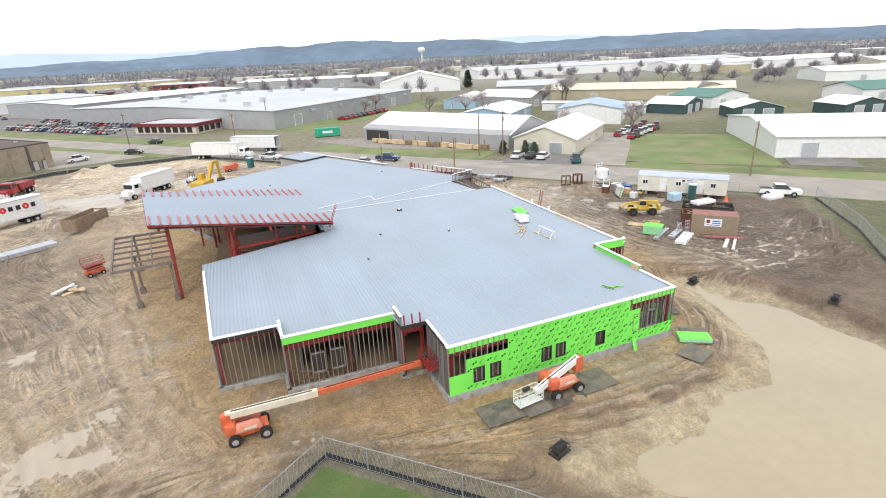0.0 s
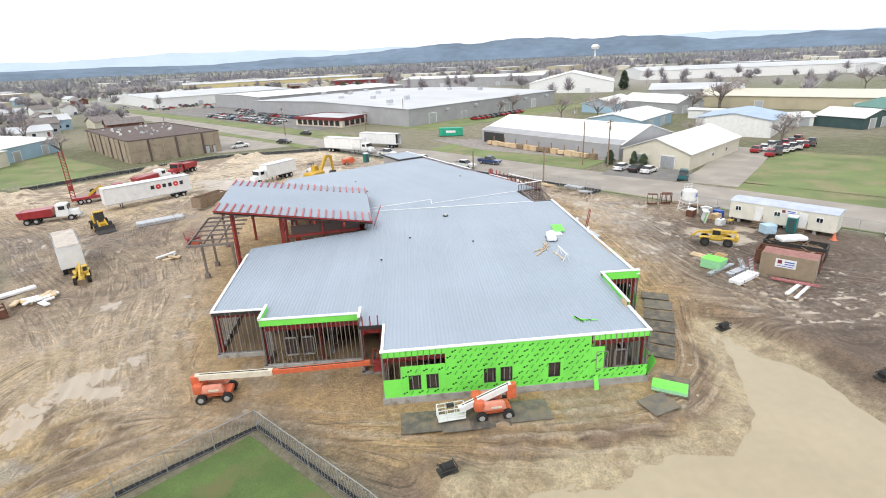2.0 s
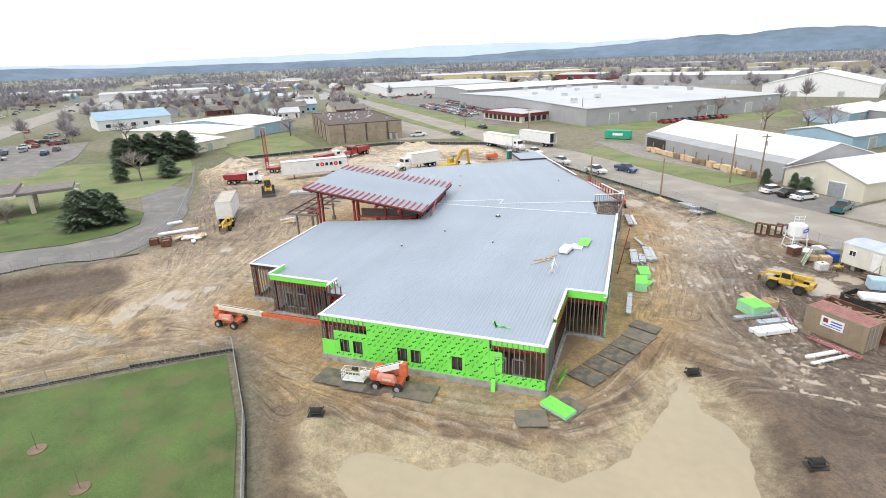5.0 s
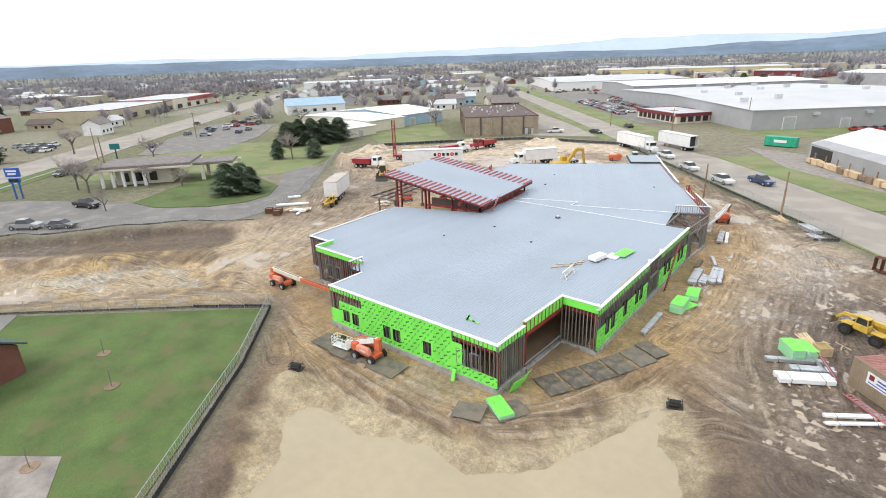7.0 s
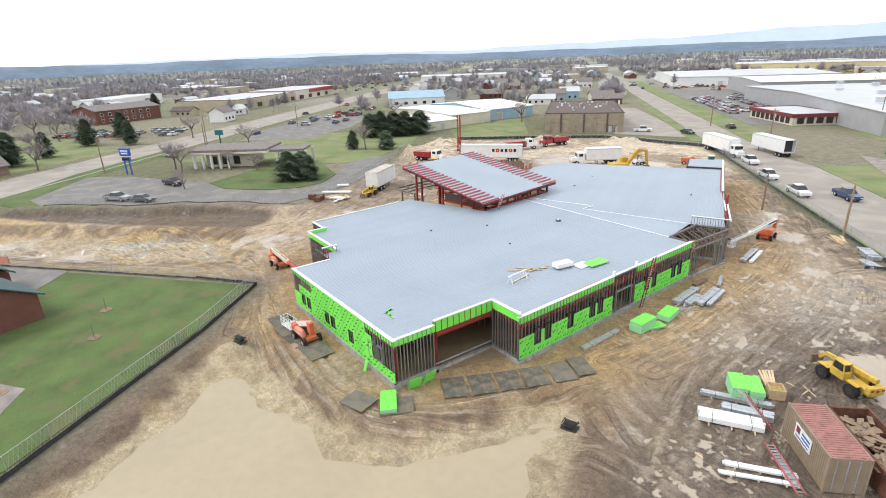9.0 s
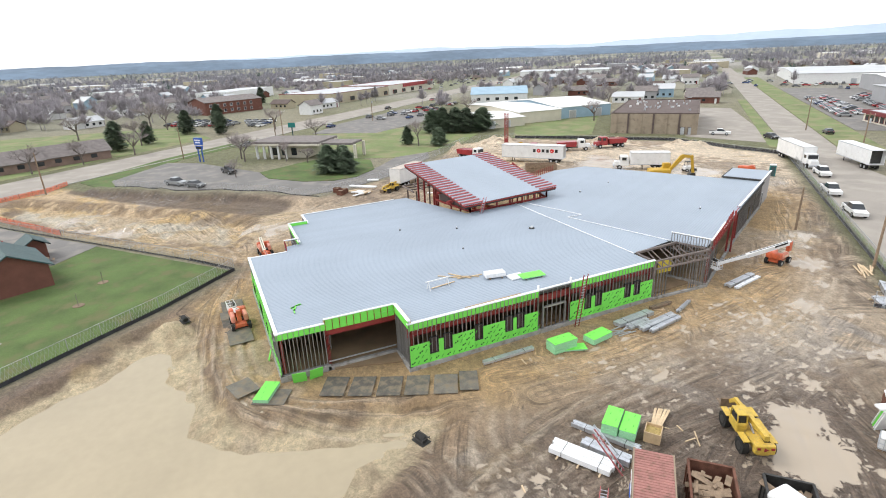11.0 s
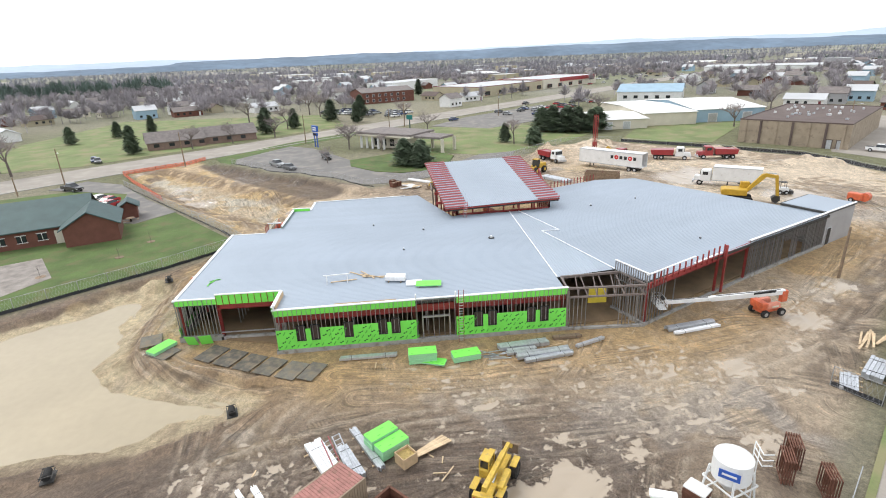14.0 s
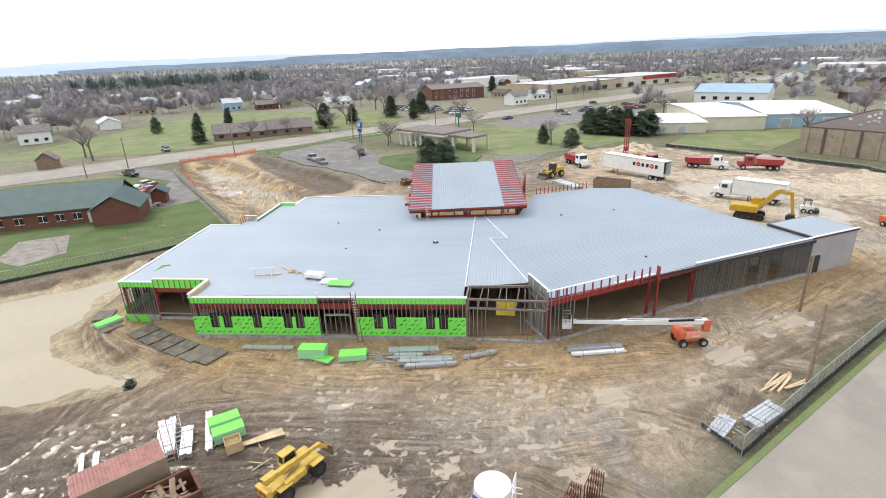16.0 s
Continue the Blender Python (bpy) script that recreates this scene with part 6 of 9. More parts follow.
def dumpster(x, y, rz, material, label, seed):
    t = thing("dumpster", label, "dumpster", x, y, ground_z(x, y), rz, "open waste containers")
    L, W_, H = 6.2, 2.4, 1.5
    b = B()
    for sy in (-1, 1):
        b.box(0, sy * W_ / 2, H / 2 + 0.15, L, 0.07, H)
        for k in range(9):
            b.box(-L / 2 + 0.35 + k * 0.69, sy * (W_ / 2 + 0.06), H / 2 + 0.1, 0.1, 0.09, H - 0.1)
    b.box(-L / 2, 0, H / 2 + 0.15, 0.07, W_, H).box(L / 2, 0, H / 2 + 0.15, 0.07, W_, H).box(0, 0, 0.15, L, W_, 0.1)
    part("body", b, material, t, "ribbed steel sides")
    part("rim", B().box(0, -W_ / 2, H + 0.18, L, 0.14, 0.1).box(0, W_ / 2, H + 0.18, L, 0.14, 0.1).box(L / 2, 0, H + 0.18, 0.14, W_, 0.1).box(-L / 2, 0, H + 0.18, 0.14, W_, 0.1), material, t)
    r_ = random.Random(seed)
    heap = B()
    for k in range(70):
        heap.box(0, 0, 0, r_.uniform(0.5, 1.7), r_.uniform(0.1, 0.4), 0.05, pose(r_.uniform(-2.4, 2.4), r_.uniform(-0.9, 0.9), 1.1 + r_.random() * 0.45, r_.uniform(-25, 25), r_.uniform(-20, 20), r_.uniform(0, 180)))
    tagged(part("debris", heap, OLDWOOD, t, "heap of scrap boards"), kind="stuff")


dumpster(55.5, 47.7, -44, RUST, "rust-brown open waste container full of scrap boards", 1)
dumpster(58.2, 50.4, -46, DARK, "black open waste container with white sheeting on top", 2)
solid("plastic_sheet", B().cbox(58.0, 51.0, 1.95, 3.2, 1.5, 0.5, 0.2, pose(0, 0, 0)), TARPW, "crumpled white plastic sheet over the waste container", "sheet")


def silo(x, y):
    t = thing("mortar_silo", "white round mortar silo on a white steel frame", "silo", x, y, ground_z(x, y), 20)
    t.matrix_basis = t.matrix_basis @ Matrix.Diagonal((0.82, 0.82, 0.93, 1))
    part("drum", B().tube((0, 0, 2.3), (0, 0, 3.7), 1.25, 28).tube((0, 0, 3.7), (0, 0, 3.85), 1.25, 28, 0.95), WHITE, t, "white round drum", )
    part("cone", B().tube((0, 0, 2.3), (0, 0, 1.3), 1.22, 24, 0.35), WHITE, t)
    for sx in (-1, 1):
        for sy in (-1, 1):
            part("leg", B().beam((sx * 1.25, sy * 1.25, 0), (sx * 0.95, sy * 0.95, 2.8), 0.13), WHITE, t)
    for z in (0.7, 1.9):
        for a, c in (((-1.2, -1.2), (1.2, -1.2)), ((1.2, -1.2), (1.2, 1.2)), ((1.2, 1.2), (-1.2, 1.2)), ((-1.2, 1.2), (-1.2, -1.2))):
            part("brace", B().beam((*a, z), (*c, z), 0.09), WHITE, t)
    for a in (-60, 120):
        c, s = math.cos(radians(a)), math.sin(radians(a))
        part("sign", B().box(0, -1.26, 3.1, 1.3, 0.06, 0.55, pose(0, 0, 0, 0, 0, a + 90)), BLUE, t, "blue sign with pale bars")
        part("sign_bar", B().box(0, -1.3, 3.12, 0.9, 0.03, 0.14, pose(0, 0, 0, 0, 0, a + 90)), WHITE, t)
    for z in (3.7, 4.1, 4.5):
        part("guard_rail", B().beam((0.3, 1.5, z), (1.4, 0.8, z), 0.05).beam((1.4, 0.8, z), (1.7, 1.4, z), 0.05), WHITE, t)
    part("guard_ladder", B().beam((0.3, 1.5, 0.2), (0.3, 1.5, 4.5), 0.06).beam((0.8, 1.25, 0.2), (0.8, 1.25, 4.5), 0.06), WHITE, t)


silo(54.5, 68.2)


def pallet_stack(x, y, rz, sx, sy, h, material, label, category="pallet", wrap=None, group="pallets beside the silo"):
    z = ground_z(x, y)
    t = thing("pallet_stack", label, category, x, y, z, rz, group)
    p = B()
    for k in range(5):
        p.box(0, -sy / 2 + 0.08 + k * (sy - 0.16) / 4, 0.13, sx, 0.1, 0.03)
    for k in (-1, 0, 1):
        p.box(k * (sx / 2 - 0.06), 0, 0.06, 0.1, sy, 0.1)
    part("pallet", p, OLDWOOD, t)
    r_ = random.Random(int(x * 7 + y))
    n_ = max(1, int(h / 0.25))
    for k in range(n_):
        part("layer", B().cbox(r_.uniform(-0.03, 0.03), r_.uniform(-0.03, 0.03), 0.15 + (k + 0.5) * h / n_, sx * 0.95, sy * 0.95, h / n_ - 0.02, 0.02), material, t)
    if wrap:
        part("wrap", B().cbox(0, 0, 0.2 + h, sx * 0.98, sy * 0.98, 0.12, 0.05), wrap, t, "crumpled plastic wrap")
    return t


for a in [(56.4, 66.4, 20, 1.2, 1.2, 1.3, CONC, "grey blocks stacked on a pallet", "pallet", None), (57.2, 65.2, 15, 1.2, 1.0, 0.9, PLY, "tan split blocks on a pallet", "pallet", None),
          (57.0, 67.6, 20, 1.2, 1.2, 1.0, CONC, "grey blocks on a pallet under clear wrap", "pallet", TARPW), (55.9, 65.4, 20, 1.1, 0.9, 0.6, PLY, "tan blocks on a pallet", "pallet", None),
          (58.2, 66.4, 20, 1.0, 1.3, 1.0, BLUE, "blue crates stacked on the mud", "crate", None), (54.2, 66.6, 35, 1.3, 1.0, 1.0, RUST, "maroon blocks on a pallet under clear wrap", "pallet", TARPW),
          (58.6, 68.0, 10, 1.1, 1.0, 1.1, CONC, "grey blocks on a pallet", "pallet", None)]:
    pallet_stack(*a)
t = thing("liquid_tote", "white caged liquid tote on a pallet in the mud", "tote", 56.2, 62.4, ground_z(56.2, 62.4), 25)
part("tank", B().cbox(0, 0, 0.62, 1.08, 0.92, 0.95, 0.1), TARPW, t, "cloudy white plastic tank")
part("pallet", B().box(0, 0, 0.06, 1.2, 1.0, 0.12), OLDWOOD, t)
part("lid", B().tube((0, 0, 1.1), (0, 0, 1.16), 0.14, 12), DARK, t)
for k in range(5):
    for sy in (-0.5, 0.5):
        part("cage_bar", B().box(-0.56 + 0.28 * k, sy, 0.62, 0.03, 0.03, 1.0), GALV, t)
for z_ in (0.3, 0.65, 1.0):
    part("cage_hoop", B().box(0, -0.5, z_, 1.16, 0.03, 0.03).box(0, 0.5, z_, 1.16, 0.03, 0.03).box(-0.57, 0, z_, 0.03, 1.0, 0.03).box(0.57, 0, z_, 0.03, 1.0, 0.03), GALV, t)
t = thing("leaning_boards", "white and green boards leaning upright under plastic", "boards", 55.0, 64.4, ground_z(55, 64.4), 70)
for k, m_ in enumerate((TARPW, WHITE, GREEN, WHITE)):
    part("board", B().box(0, 0.12 * k, 0.9, 1.7, 0.06, 1.8 - 0.15 * k, pose(0, 0, 0, 14, 0, 0)), m_, t)
part("plastic_sheet", B().cbox(-0.2, 0.1, 1.75, 1.5, 0.6, 0.2, 0.09), TARPW, t, "crumpled white plastic")
t = thing("saw_bench", "small yellow saw on a stand in the mud", "saw", 58.0, 63.0, ground_z(58, 63), 30)
part("table", B().cbox(0, 0, 0.7, 0.9, 0.6, 0.12, 0.03), YELLOW, t)
part("motor", B().tube((0.3, 0, 0.85), (0.6, 0.1, 0.95), 0.14, 10), DARK, t)
for sx in (-0.35, 0.35):
    for sy in (-0.22, 0.22):
        part("leg", B().beam((sx, sy, 0.7), (sx * 1.3, sy * 1.3, 0), 0.05), DARK, t)
for k, (x, y, rz, n_) in enumerate([(51.6, 73.8, -25, 6), (53.0, 72.4, -25, 5), (54.2, 74.2, -20, 5)]):
    t = thing("formwork_stack", "rust-red steel scaffold frames stacked upright", "scaffold", x, y, ground_z(x, y), rz, "red scaffold frames")
    for j in range(n_):
        part("frame", B().box(0, j * 0.14, 0.2, 1.5, 0.06, 0.07).box(0, j * 0.14, 1.75, 1.5, 0.06, 0.07).box(-0.72, j * 0.14, 0.95, 0.07, 0.06, 1.6).box(0.72, j * 0.14, 0.95, 0.07, 0.06, 1.6).box(0.0, j * 0.14, 0.95, 0.06, 0.06, 1.6), RUST, t)
for k, (x, y, rz) in enumerate([(56.4, 73.0, -45), (57.2, 72.0, -45), (58.0, 71.2, -45)]):
    t = thing("plank_stack", "stack of weathered scaffold planks", "planks", x, y, ground_z(x, y), rz, "plank stacks")
    for j in range(6):
        part("plank", B().box(0, -0.5 + 0.2 * j, 0.3, 3.2, 0.18, 0.3), OLDWOOD, t)


def board_stack(x, y, rz, L, W_, h, label, z=None, edge_m=GREENSIDE, group="green board stacks"):
    t = thing("board_stack", label, "boards", x, y, ground_z(x, y) if z is None else z, rz, group)
    for s in (-0.35, 0.35):
        part("bearer", B().box(s * L, 0, 0.05, 0.1, W_, 0.1), OLDWOOD, t)
    n_ = max(1, int(h / 0.3))
    for k in range(n_):
        part("pack", B().cbox(RND.uniform(-0.03, 0.03), RND.uniform(-0.03, 0.03), 0.1 + (k + 0.5) * h / n_, L, W_, h / n_ - 0.015, 0.012), edge_m, t)
    part("top_board", B().box(0, 0, 0.1 + h + 0.012, L, W_, 0.022), GREEN, t, "bright green printed face")
    bars = B()
    for k in range(4):
        bars.box(-L / 2 + 0.3 + k * (L - 0.5) / 3, RND.uniform(-W_ / 3, W_ / 3), 0.1 + h + 0.026, 0.22, 0.05, 0.006)
    tagged(part("print", bars, GREENTXT, t), kind="stuff")
    return t


board_stack(31.6, 26.9, 150, 2.44, 1.22, 0.3, "green sheathing boards stacked on a mat")
board_stack(36.7, 51.4, 92, 2.44, 1.22, 0.95, "tall stack of green sheathing boards")
board_stack(37.2, 52.4, 70, 2.0, 1.0, 0.15, "a few loose green boards beside a stack")
board_stack(36.9, 55.2, 100, 2.44, 1.22, 0.55, "low stack of green sheathing boards")
board_stack(46.9, 48.2, -53, 2.15, 1.05, 1.05, "tall double stack of green boards on mud")
board_stack(47.75, 48.95, -53, 2.15, 1.05, 0.8, "tall double stack of green boards on mud")
for x, y, rz in ((31.3, 29.6, 80), (31.3, 30.9, 96)):
    o = new("leaning_board", B().box(0, 0, 0.62, 1.1, 0.03, 1.25).mesh("leaning_board", GREEN))
    o.matrix_basis = pose(x - 0.25, y, 0.02, 24, 0, rz)
    tagged(o, "green board leaning on the footing", "boards", "leaning boards")
o = new("leaning_board", B().box(0, 0, 0.5, 0.35, 0.03, 1.1).mesh("leaning_board", GREEN))
o.matrix_basis = pose(26.4, 27.6, 0, -18, 0, 5)
tagged(o, "narrow green offcut leaning on the south wall", "boards", "leaning boards")


def bundle(x, y, rz, L, W_, h, material, label, n_=5, z=None, category="steel bundle", group="bundles of studs", name="stud_bundle"):
    t = thing(name, label, category, x, y, (ground_z(x, y) if z is None else z), rz, group)
    for s in (-0.35, 0.0, 0.35):
        part("bearer", B().box(s * L, 0, 0.05, 0.09, W_ * 1.5, 0.09), WOOD, t)
    for k in range(n_):
        part("piece", B().box(RND.uniform(-0.12, 0.12), -W_ / 2 + (k + 0.5) * W_ / n_, 0.1 + h / 2, L, W_ / n_ * 0.9, h * RND.uniform(0.9, 1.05)), material, t)
    for s in (-0.3, 0.3):
        part("strap", B().box(s * L, 0, 0.1 + h / 2, 0.03, W_ * 1.02, h * 1.06), DARK, t)
    return t


for a in [(35.7, 46.6, 91, 5.0, 0.5, 0.22, GALV), (35.6, 60.6, 96, 4.6, 0.9, 0.35, GALV), (37.2, 62.0, 98, 4.8, 0.8, 0.3, GALV), (37.8, 62.4, 100, 4.4, 0.5, 0.25, GALV), (36.6, 60.2, 95, 2.6, 0.8, 0.25, GALV),
          (34.7, 64.9, 92, 2.6, 0.5, 0.25, OLDWOOD), (36.0, 66.6, 112, 3.0, 0.35, 0.25, GALV), (34.2, 76.9, 100, 5.0, 0.7, 0.3, GALV), (34.9, 77.2, 101, 4.8, 0.4, 0.2, WHITE_FLASH),
          (48.4, 44.5, 31, 4.0, 1.2, 0.35, WHITE_FLASH), (48.6, 46.2, 28, 3.2, 0.8, 0.4, GALV), (47.4, 47.2, 29, 4.6, 0.5, 0.3, GALV),
          (52.0, 40.6, 37, 4.2, 0.3, 0.12, WHITE_FLASH), (51.7, 41.4, 35, 3.9, 0.4, 0.15, WHITE_FLASH), (43.2, 87.4, 128, 3.4, 1.4, 0.5, GALV), (44.3, 84.2, 140, 2.4, 1.2, 0.25, GALV)]:
    bundle(*a, "galvanised metal studs bundled on wooden bearers" if a[-1] is GALV else "strapped bundle of pale lengths on bearers")
for k in range(8):
    o = new("loose_stud", B().box(0, 0, 0.12, 2.0, 0.09, 0.06).mesh("loose_stud", GALV))
    o.matrix_basis = pose(36.9 + RND.uniform(-0.7, 0.7), 57.7 + RND.uniform(-0.8, 0.8), ground_z(37, 57.7), 0, 0, RND.uniform(20, 120))
    tagged(o, "loose galvanised stud lying on the soil", "stud", "loose studs")
for k in range(5):
    o = new("loose_lumber", B().box(0, 0, 0.1, 3.2, 0.16, 0.06).mesh("loose_lumber", WOOD))
    o.matrix_basis = pose(47.6 + 0.12 * k, 51.2 + 0.1 * k, ground_z(47.6, 51.3) + 0.03 * k, 0, 0, 122 + RND.uniform(-9, 9))
    tagged(o, "raw pine board lying on the mud", "lumber", "loose lumber")
for k in range(9):
    o = new("loose_lumber", B().box(0, 0, 0.1, RND.uniform(1.6, 3.4), 0.16, 0.06).mesh("loose_lumber", WOOD))
    px, py = 39.2 + RND.uniform(-0.8, 0.8), 90.3 + RND.uniform(-1.4, 1.4)
    o.matrix_basis = pose(px, py, ground_z(px, py) + 0.03 * (k % 4), 0, 0, 128 + RND.uniform(-14, 14))
    tagged(o, "raw pine board lying by the fence", "lumber", "loose lumber")
for k in range(16):
    a = RND.choice([(48.5, 40.5), (35.4, 63.5), (36.2, 48.5), (37, 59), (49.6, 52.6), (-22.5, 62), (-20, 46), (35.5, 70)])
    o = new("timber_offcut", B().box(0, 0, 0.05, RND.uniform(0.5, 1.5), 0.09, 0.05).mesh("timber_offcut", WOOD))
    px, py = a[0] + RND.uniform(-1.6, 1.6), a[1] + RND.uniform(-1.6, 1.6)
    o.matrix_basis = pose(px, py, ground_z(px, py), 0, 0, RND.uniform(0, 180))
    tagged(o, "short pine offcut on the soil", "offcut", "timber offcuts")
t = thing("bulk_bin", "open wooden bin with yellowish fill on the mud", "bin", 48.9, 49.9, ground_z(48.9, 49.9), -53)
part("side", B().box(0, 0.5, 0.45, 1.1, 0.05, 0.8).box(0, -0.5, 0.45, 1.1, 0.05, 0.8).box(0.53, 0, 0.45, 0.05, 1.0, 0.8).box(-0.53, 0, 0.45, 0.05, 1.0, 0.8), PLY, t)
part("fill", B().box(0, 0, 0.6, 1.0, 0.95, 0.12), mat("yellow_grit", (0.36, 0.27, 0.1), 0.95, 0, 0.3, 6, 0.4), t)
# ground mats
for k, (x, y, rz, L, W_) in enumerate([(13.3, 25.3, 2, 2.9, 2.2), (15.6, 25.0, 3, 1.9, 2.0), (17.9, 25.3, 3, 2.9, 2.3), (20.8, 25.6, 3, 3.0, 2.2), (30.0, 25.2, 20, 2.3, 1.9), (32.2, 27.2, 62, 2.6, 2.0),
                                       (33.1, 32.0, 63, 1.9, 2.6), (34.1, 34.0, 63, 1.9, 2.6), (35.1, 36.0, 64, 1.9, 2.6), (36.0, 38.0, 64, 1.9, 2.6), (36.9, 40.1, 65, 1.9, 2.6), (37.4, 41.9, 66, 1.5, 2.6)]):
    o = new("ground_mat", B().cbox(0, 0, 0, L, W_, 0.07, 0.02).mesh("ground_mat", MATDARK))
    o.matrix_basis = pose(x, y, max(ground_z(x, y), -0.12) + 0.13, RND.uniform(-1, 1), RND.uniform(-1, 1), rz)
    tagged(o, "dark worn ground protection mat laid on sandy soil", "mat", "ground mats")
# pumps at the pond
for x, y in ((14.7, 20.6), (41.3, 36.2), (47.7, 26.4)):
    t = thing("pump", "small black pump frame at the pond edge", "pump", x, y, ground_z(x, y) + 0.05, 20, "pumps at the pond")
    part("body", B().tube((-0.4, 0, 0.35), (0.4, 0, 0.35), 0.25, 12), BLACK, t)
    part("frame", B().box(0, 0.35, 0.35, 1.1, 0.06, 0.06).box(0, -0.35, 0.35, 1.1, 0.06, 0.06).box(0.5, 0, 0.5, 0.06, 0.7, 0.06).box(-0.5, 0, 0.5, 0.06, 0.7, 0.06).box(0, 0, 0.05, 1.2, 0.8, 0.08), DARK, t)
# things on the roof
for x, y, rz in ((27.8, 48.0, 60), (28.0, 48.3, 75), (27.4, 47.5, 50), (27.2, 46.6, 40), (28.6, 45.2, 100)):
    o = new("roof_lumber", B().box(0, 0, 0.05, 2.6, 0.12, 0.06).mesh("roof_lumber", WOOD))
    o.matrix_basis = pose(x - 0.6, y - 1.2, 4.34, 0, 0, rz + RND.uniform(-15, 15))
    tagged(o, "raw pine board lying on the deck", "lumber", "boards on the roof")
t = thing("insulation_pack", "white wrapped pack of boards on the roof deck", "pack", 28.6, 49.2, 4.33, 80)
part("pack", B().cbox(0, 0, 0.35, 2.0, 1.0, 0.45, 0.08), TARPW, t)
part("bearer", B().box(-0.6, 0, 0.08, 0.1, 1.3, 0.1).box(0.6, 0, 0.08, 0.1, 1.3, 0.1), OLDWOOD, t)
board_stack(30.2, 52.4, 85, 2.44, 1.22, 0.1, "a few green boards lying on the deck", 4.33)
o = solid("sheet_pack", B().box(29.6, 51.0, 4.4, 1.2, 1.6, 0.12), WHITE_FLASH, "white sheet lying on the deck beside green boards", "sheet")
for k in range(5):
    o = new("green_offcut", B().box(0, 0, 0.03, 1.0, 0.12, 0.03).mesh("green_offcut", GREEN))
    o.matrix_basis = pose(26.2 + RND.uniform(-0.5, 0.5), 30.5 + RND.uniform(-0.4, 0.4), 4.34, 0, 0, RND.uniform(0, 180))
    tagged(o, "green offcut strip lying on the deck", "offcut", "green offcuts on the roof")
t = thing("sawhorse", "white folding work stand on the deck", "work stand", 28.2, 43.4, 4.33, 95)
for s in (-1, 1):
    part("leg", B().beam((s, -0.35, 0), (s, 0, 0.8), 0.06).beam((s, 0.35, 0), (s, 0, 0.8), 0.06), WHITE, t)
part("top_bar", B().box(0, 0, 0.82, 2.6, 0.1, 0.1), WHITE, t)
for x, y, r in ((17.7, 60.5, 0.35), (13.0, 52.5, 0.12), (20, 50, 0.1), (6.5, 76.5, 0.15), (10, 46, 0.1), (4, 84, 0.1), (22, 84, 0.12)):
    t = thing("roof_drain", "small dark roof penetration in the deck", "roof drain", x, y, 4.32, 0, "roof penetrations")
    part("collar", B().tube((0, 0, 0), (0, 0, 0.12), r, 12), DARK, t)
    part("pipe", B().tube((0, 0, 0.1), (0, 0, 0.3), r * 0.4, 10), WHITE, t)
# steel, panels and heaps on the west side
bundle(-28.2, 81.2, 32, 7.0, 2.2, 0.5, GALV, "long galvanised steel sections laid on the mud", 6)
t = thing("shoring_box", "open brown timber shoring box standing on the dirt", "shoring box", -22.4, 88.8, ground_z(-22.4, 88.8), 62)
for sy in (-1.1, 1.1):
    sd = part("side_panel", B().box(0, sy, 0.95, 6.4, 0.1, 1.8), OLDWOOD, t, "weathered plank side")
    for k in range(5):
        part("plank", B().box(0, sy + (0.07 if sy > 0 else -0.07), 0.22 + k * 0.36, 6.4, 0.05, 0.31), OLDWOOD, sd)
for sx in (-3.0, 0.0, 3.0):
    part("spreader", B().box(sx, 0, 1.7, 0.14, 2.1, 0.14), RUST, t)
part("end_panel", B().box(-3.2, 0, 0.95, 0.1, 2.1, 1.8), OLDWOOD, t)
r_ = random.Random(4)
for cx, cy, n_ in ((-29.0, 51.4, 14), (-18.0, 63.6, 5)):
    for k in range(n_):
        o = new("scrap_sheet", B().cbox(0, 0, 0.2, r_.uniform(1.0, 2.6), r_.uniform(0.3, 0.7), 0.2, 0.06).mesh("scrap_sheet", TARPW if k % 3 else WOOD))
        px, py = cx + r_.uniform(-1.8, 1.8), cy + r_.uniform(-1.4, 1.4)
        o.matrix_basis = pose(px, py, ground_z(px, py) + 0.05 * (k % 5), r_.uniform(-8, 8), r_.uniform(-8, 8), r_.uniform(0, 180))
        tagged(o, "pale wrapped scrap lying in a heap on the mud", "scrap", "scrap heap")
for x, y, rz, L in ((-33.5, 53.0, 48, 6.0), (-38.0, 56.5, 60, 2.4)):
    o = new("white_sheeting", B().cbox(0, 0, 0.25, L, 1.0, 0.35, 0.12).mesh("white_sheeting", TARPW))
    o.matrix_basis = pose(x, y, ground_z(x, y), 0, 0, rz)
    tagged(o, "long white plastic-wrapped bundle by the fence", "bundle", "white bundles")
for x, y in ((-31.0, 48.5), (-32.3, 47.4), (-30.2, 47.6)):
    t = thing("pallet_cage", "rusty steel bin of scrap by the drive", "bin", x, y, ground_z(x, y), 40, "scrap bins")
    part("side", B().box(0, 0.5, 0.5, 1.2, 0.05, 0.9).box(0, -0.5, 0.5, 1.2, 0.05, 0.9).box(0.6, 0, 0.5, 0.05, 1.0, 0.9).box(-0.6, 0, 0.5, 0.05, 1.0, 0.9), RUST, t)
    part("base", B().box(0, 0, 0.08, 1.2, 1.0, 0.1), RUST, t)
    part("fill", B().cbox(0, 0, 0.7, 1.0, 0.85, 0.4, 0.1), OLDWOOD, t)
t = thing("portable_toilet", "green portable toilet beside the site fence", "toilet", 2.6, 126.0, ground_z(2.6, 126), 40, "portable toilets")
part("cabin", B().cbox(0, 0, 1.1, 1.1, 1.1, 2.1, 0.06), TEAL, t)
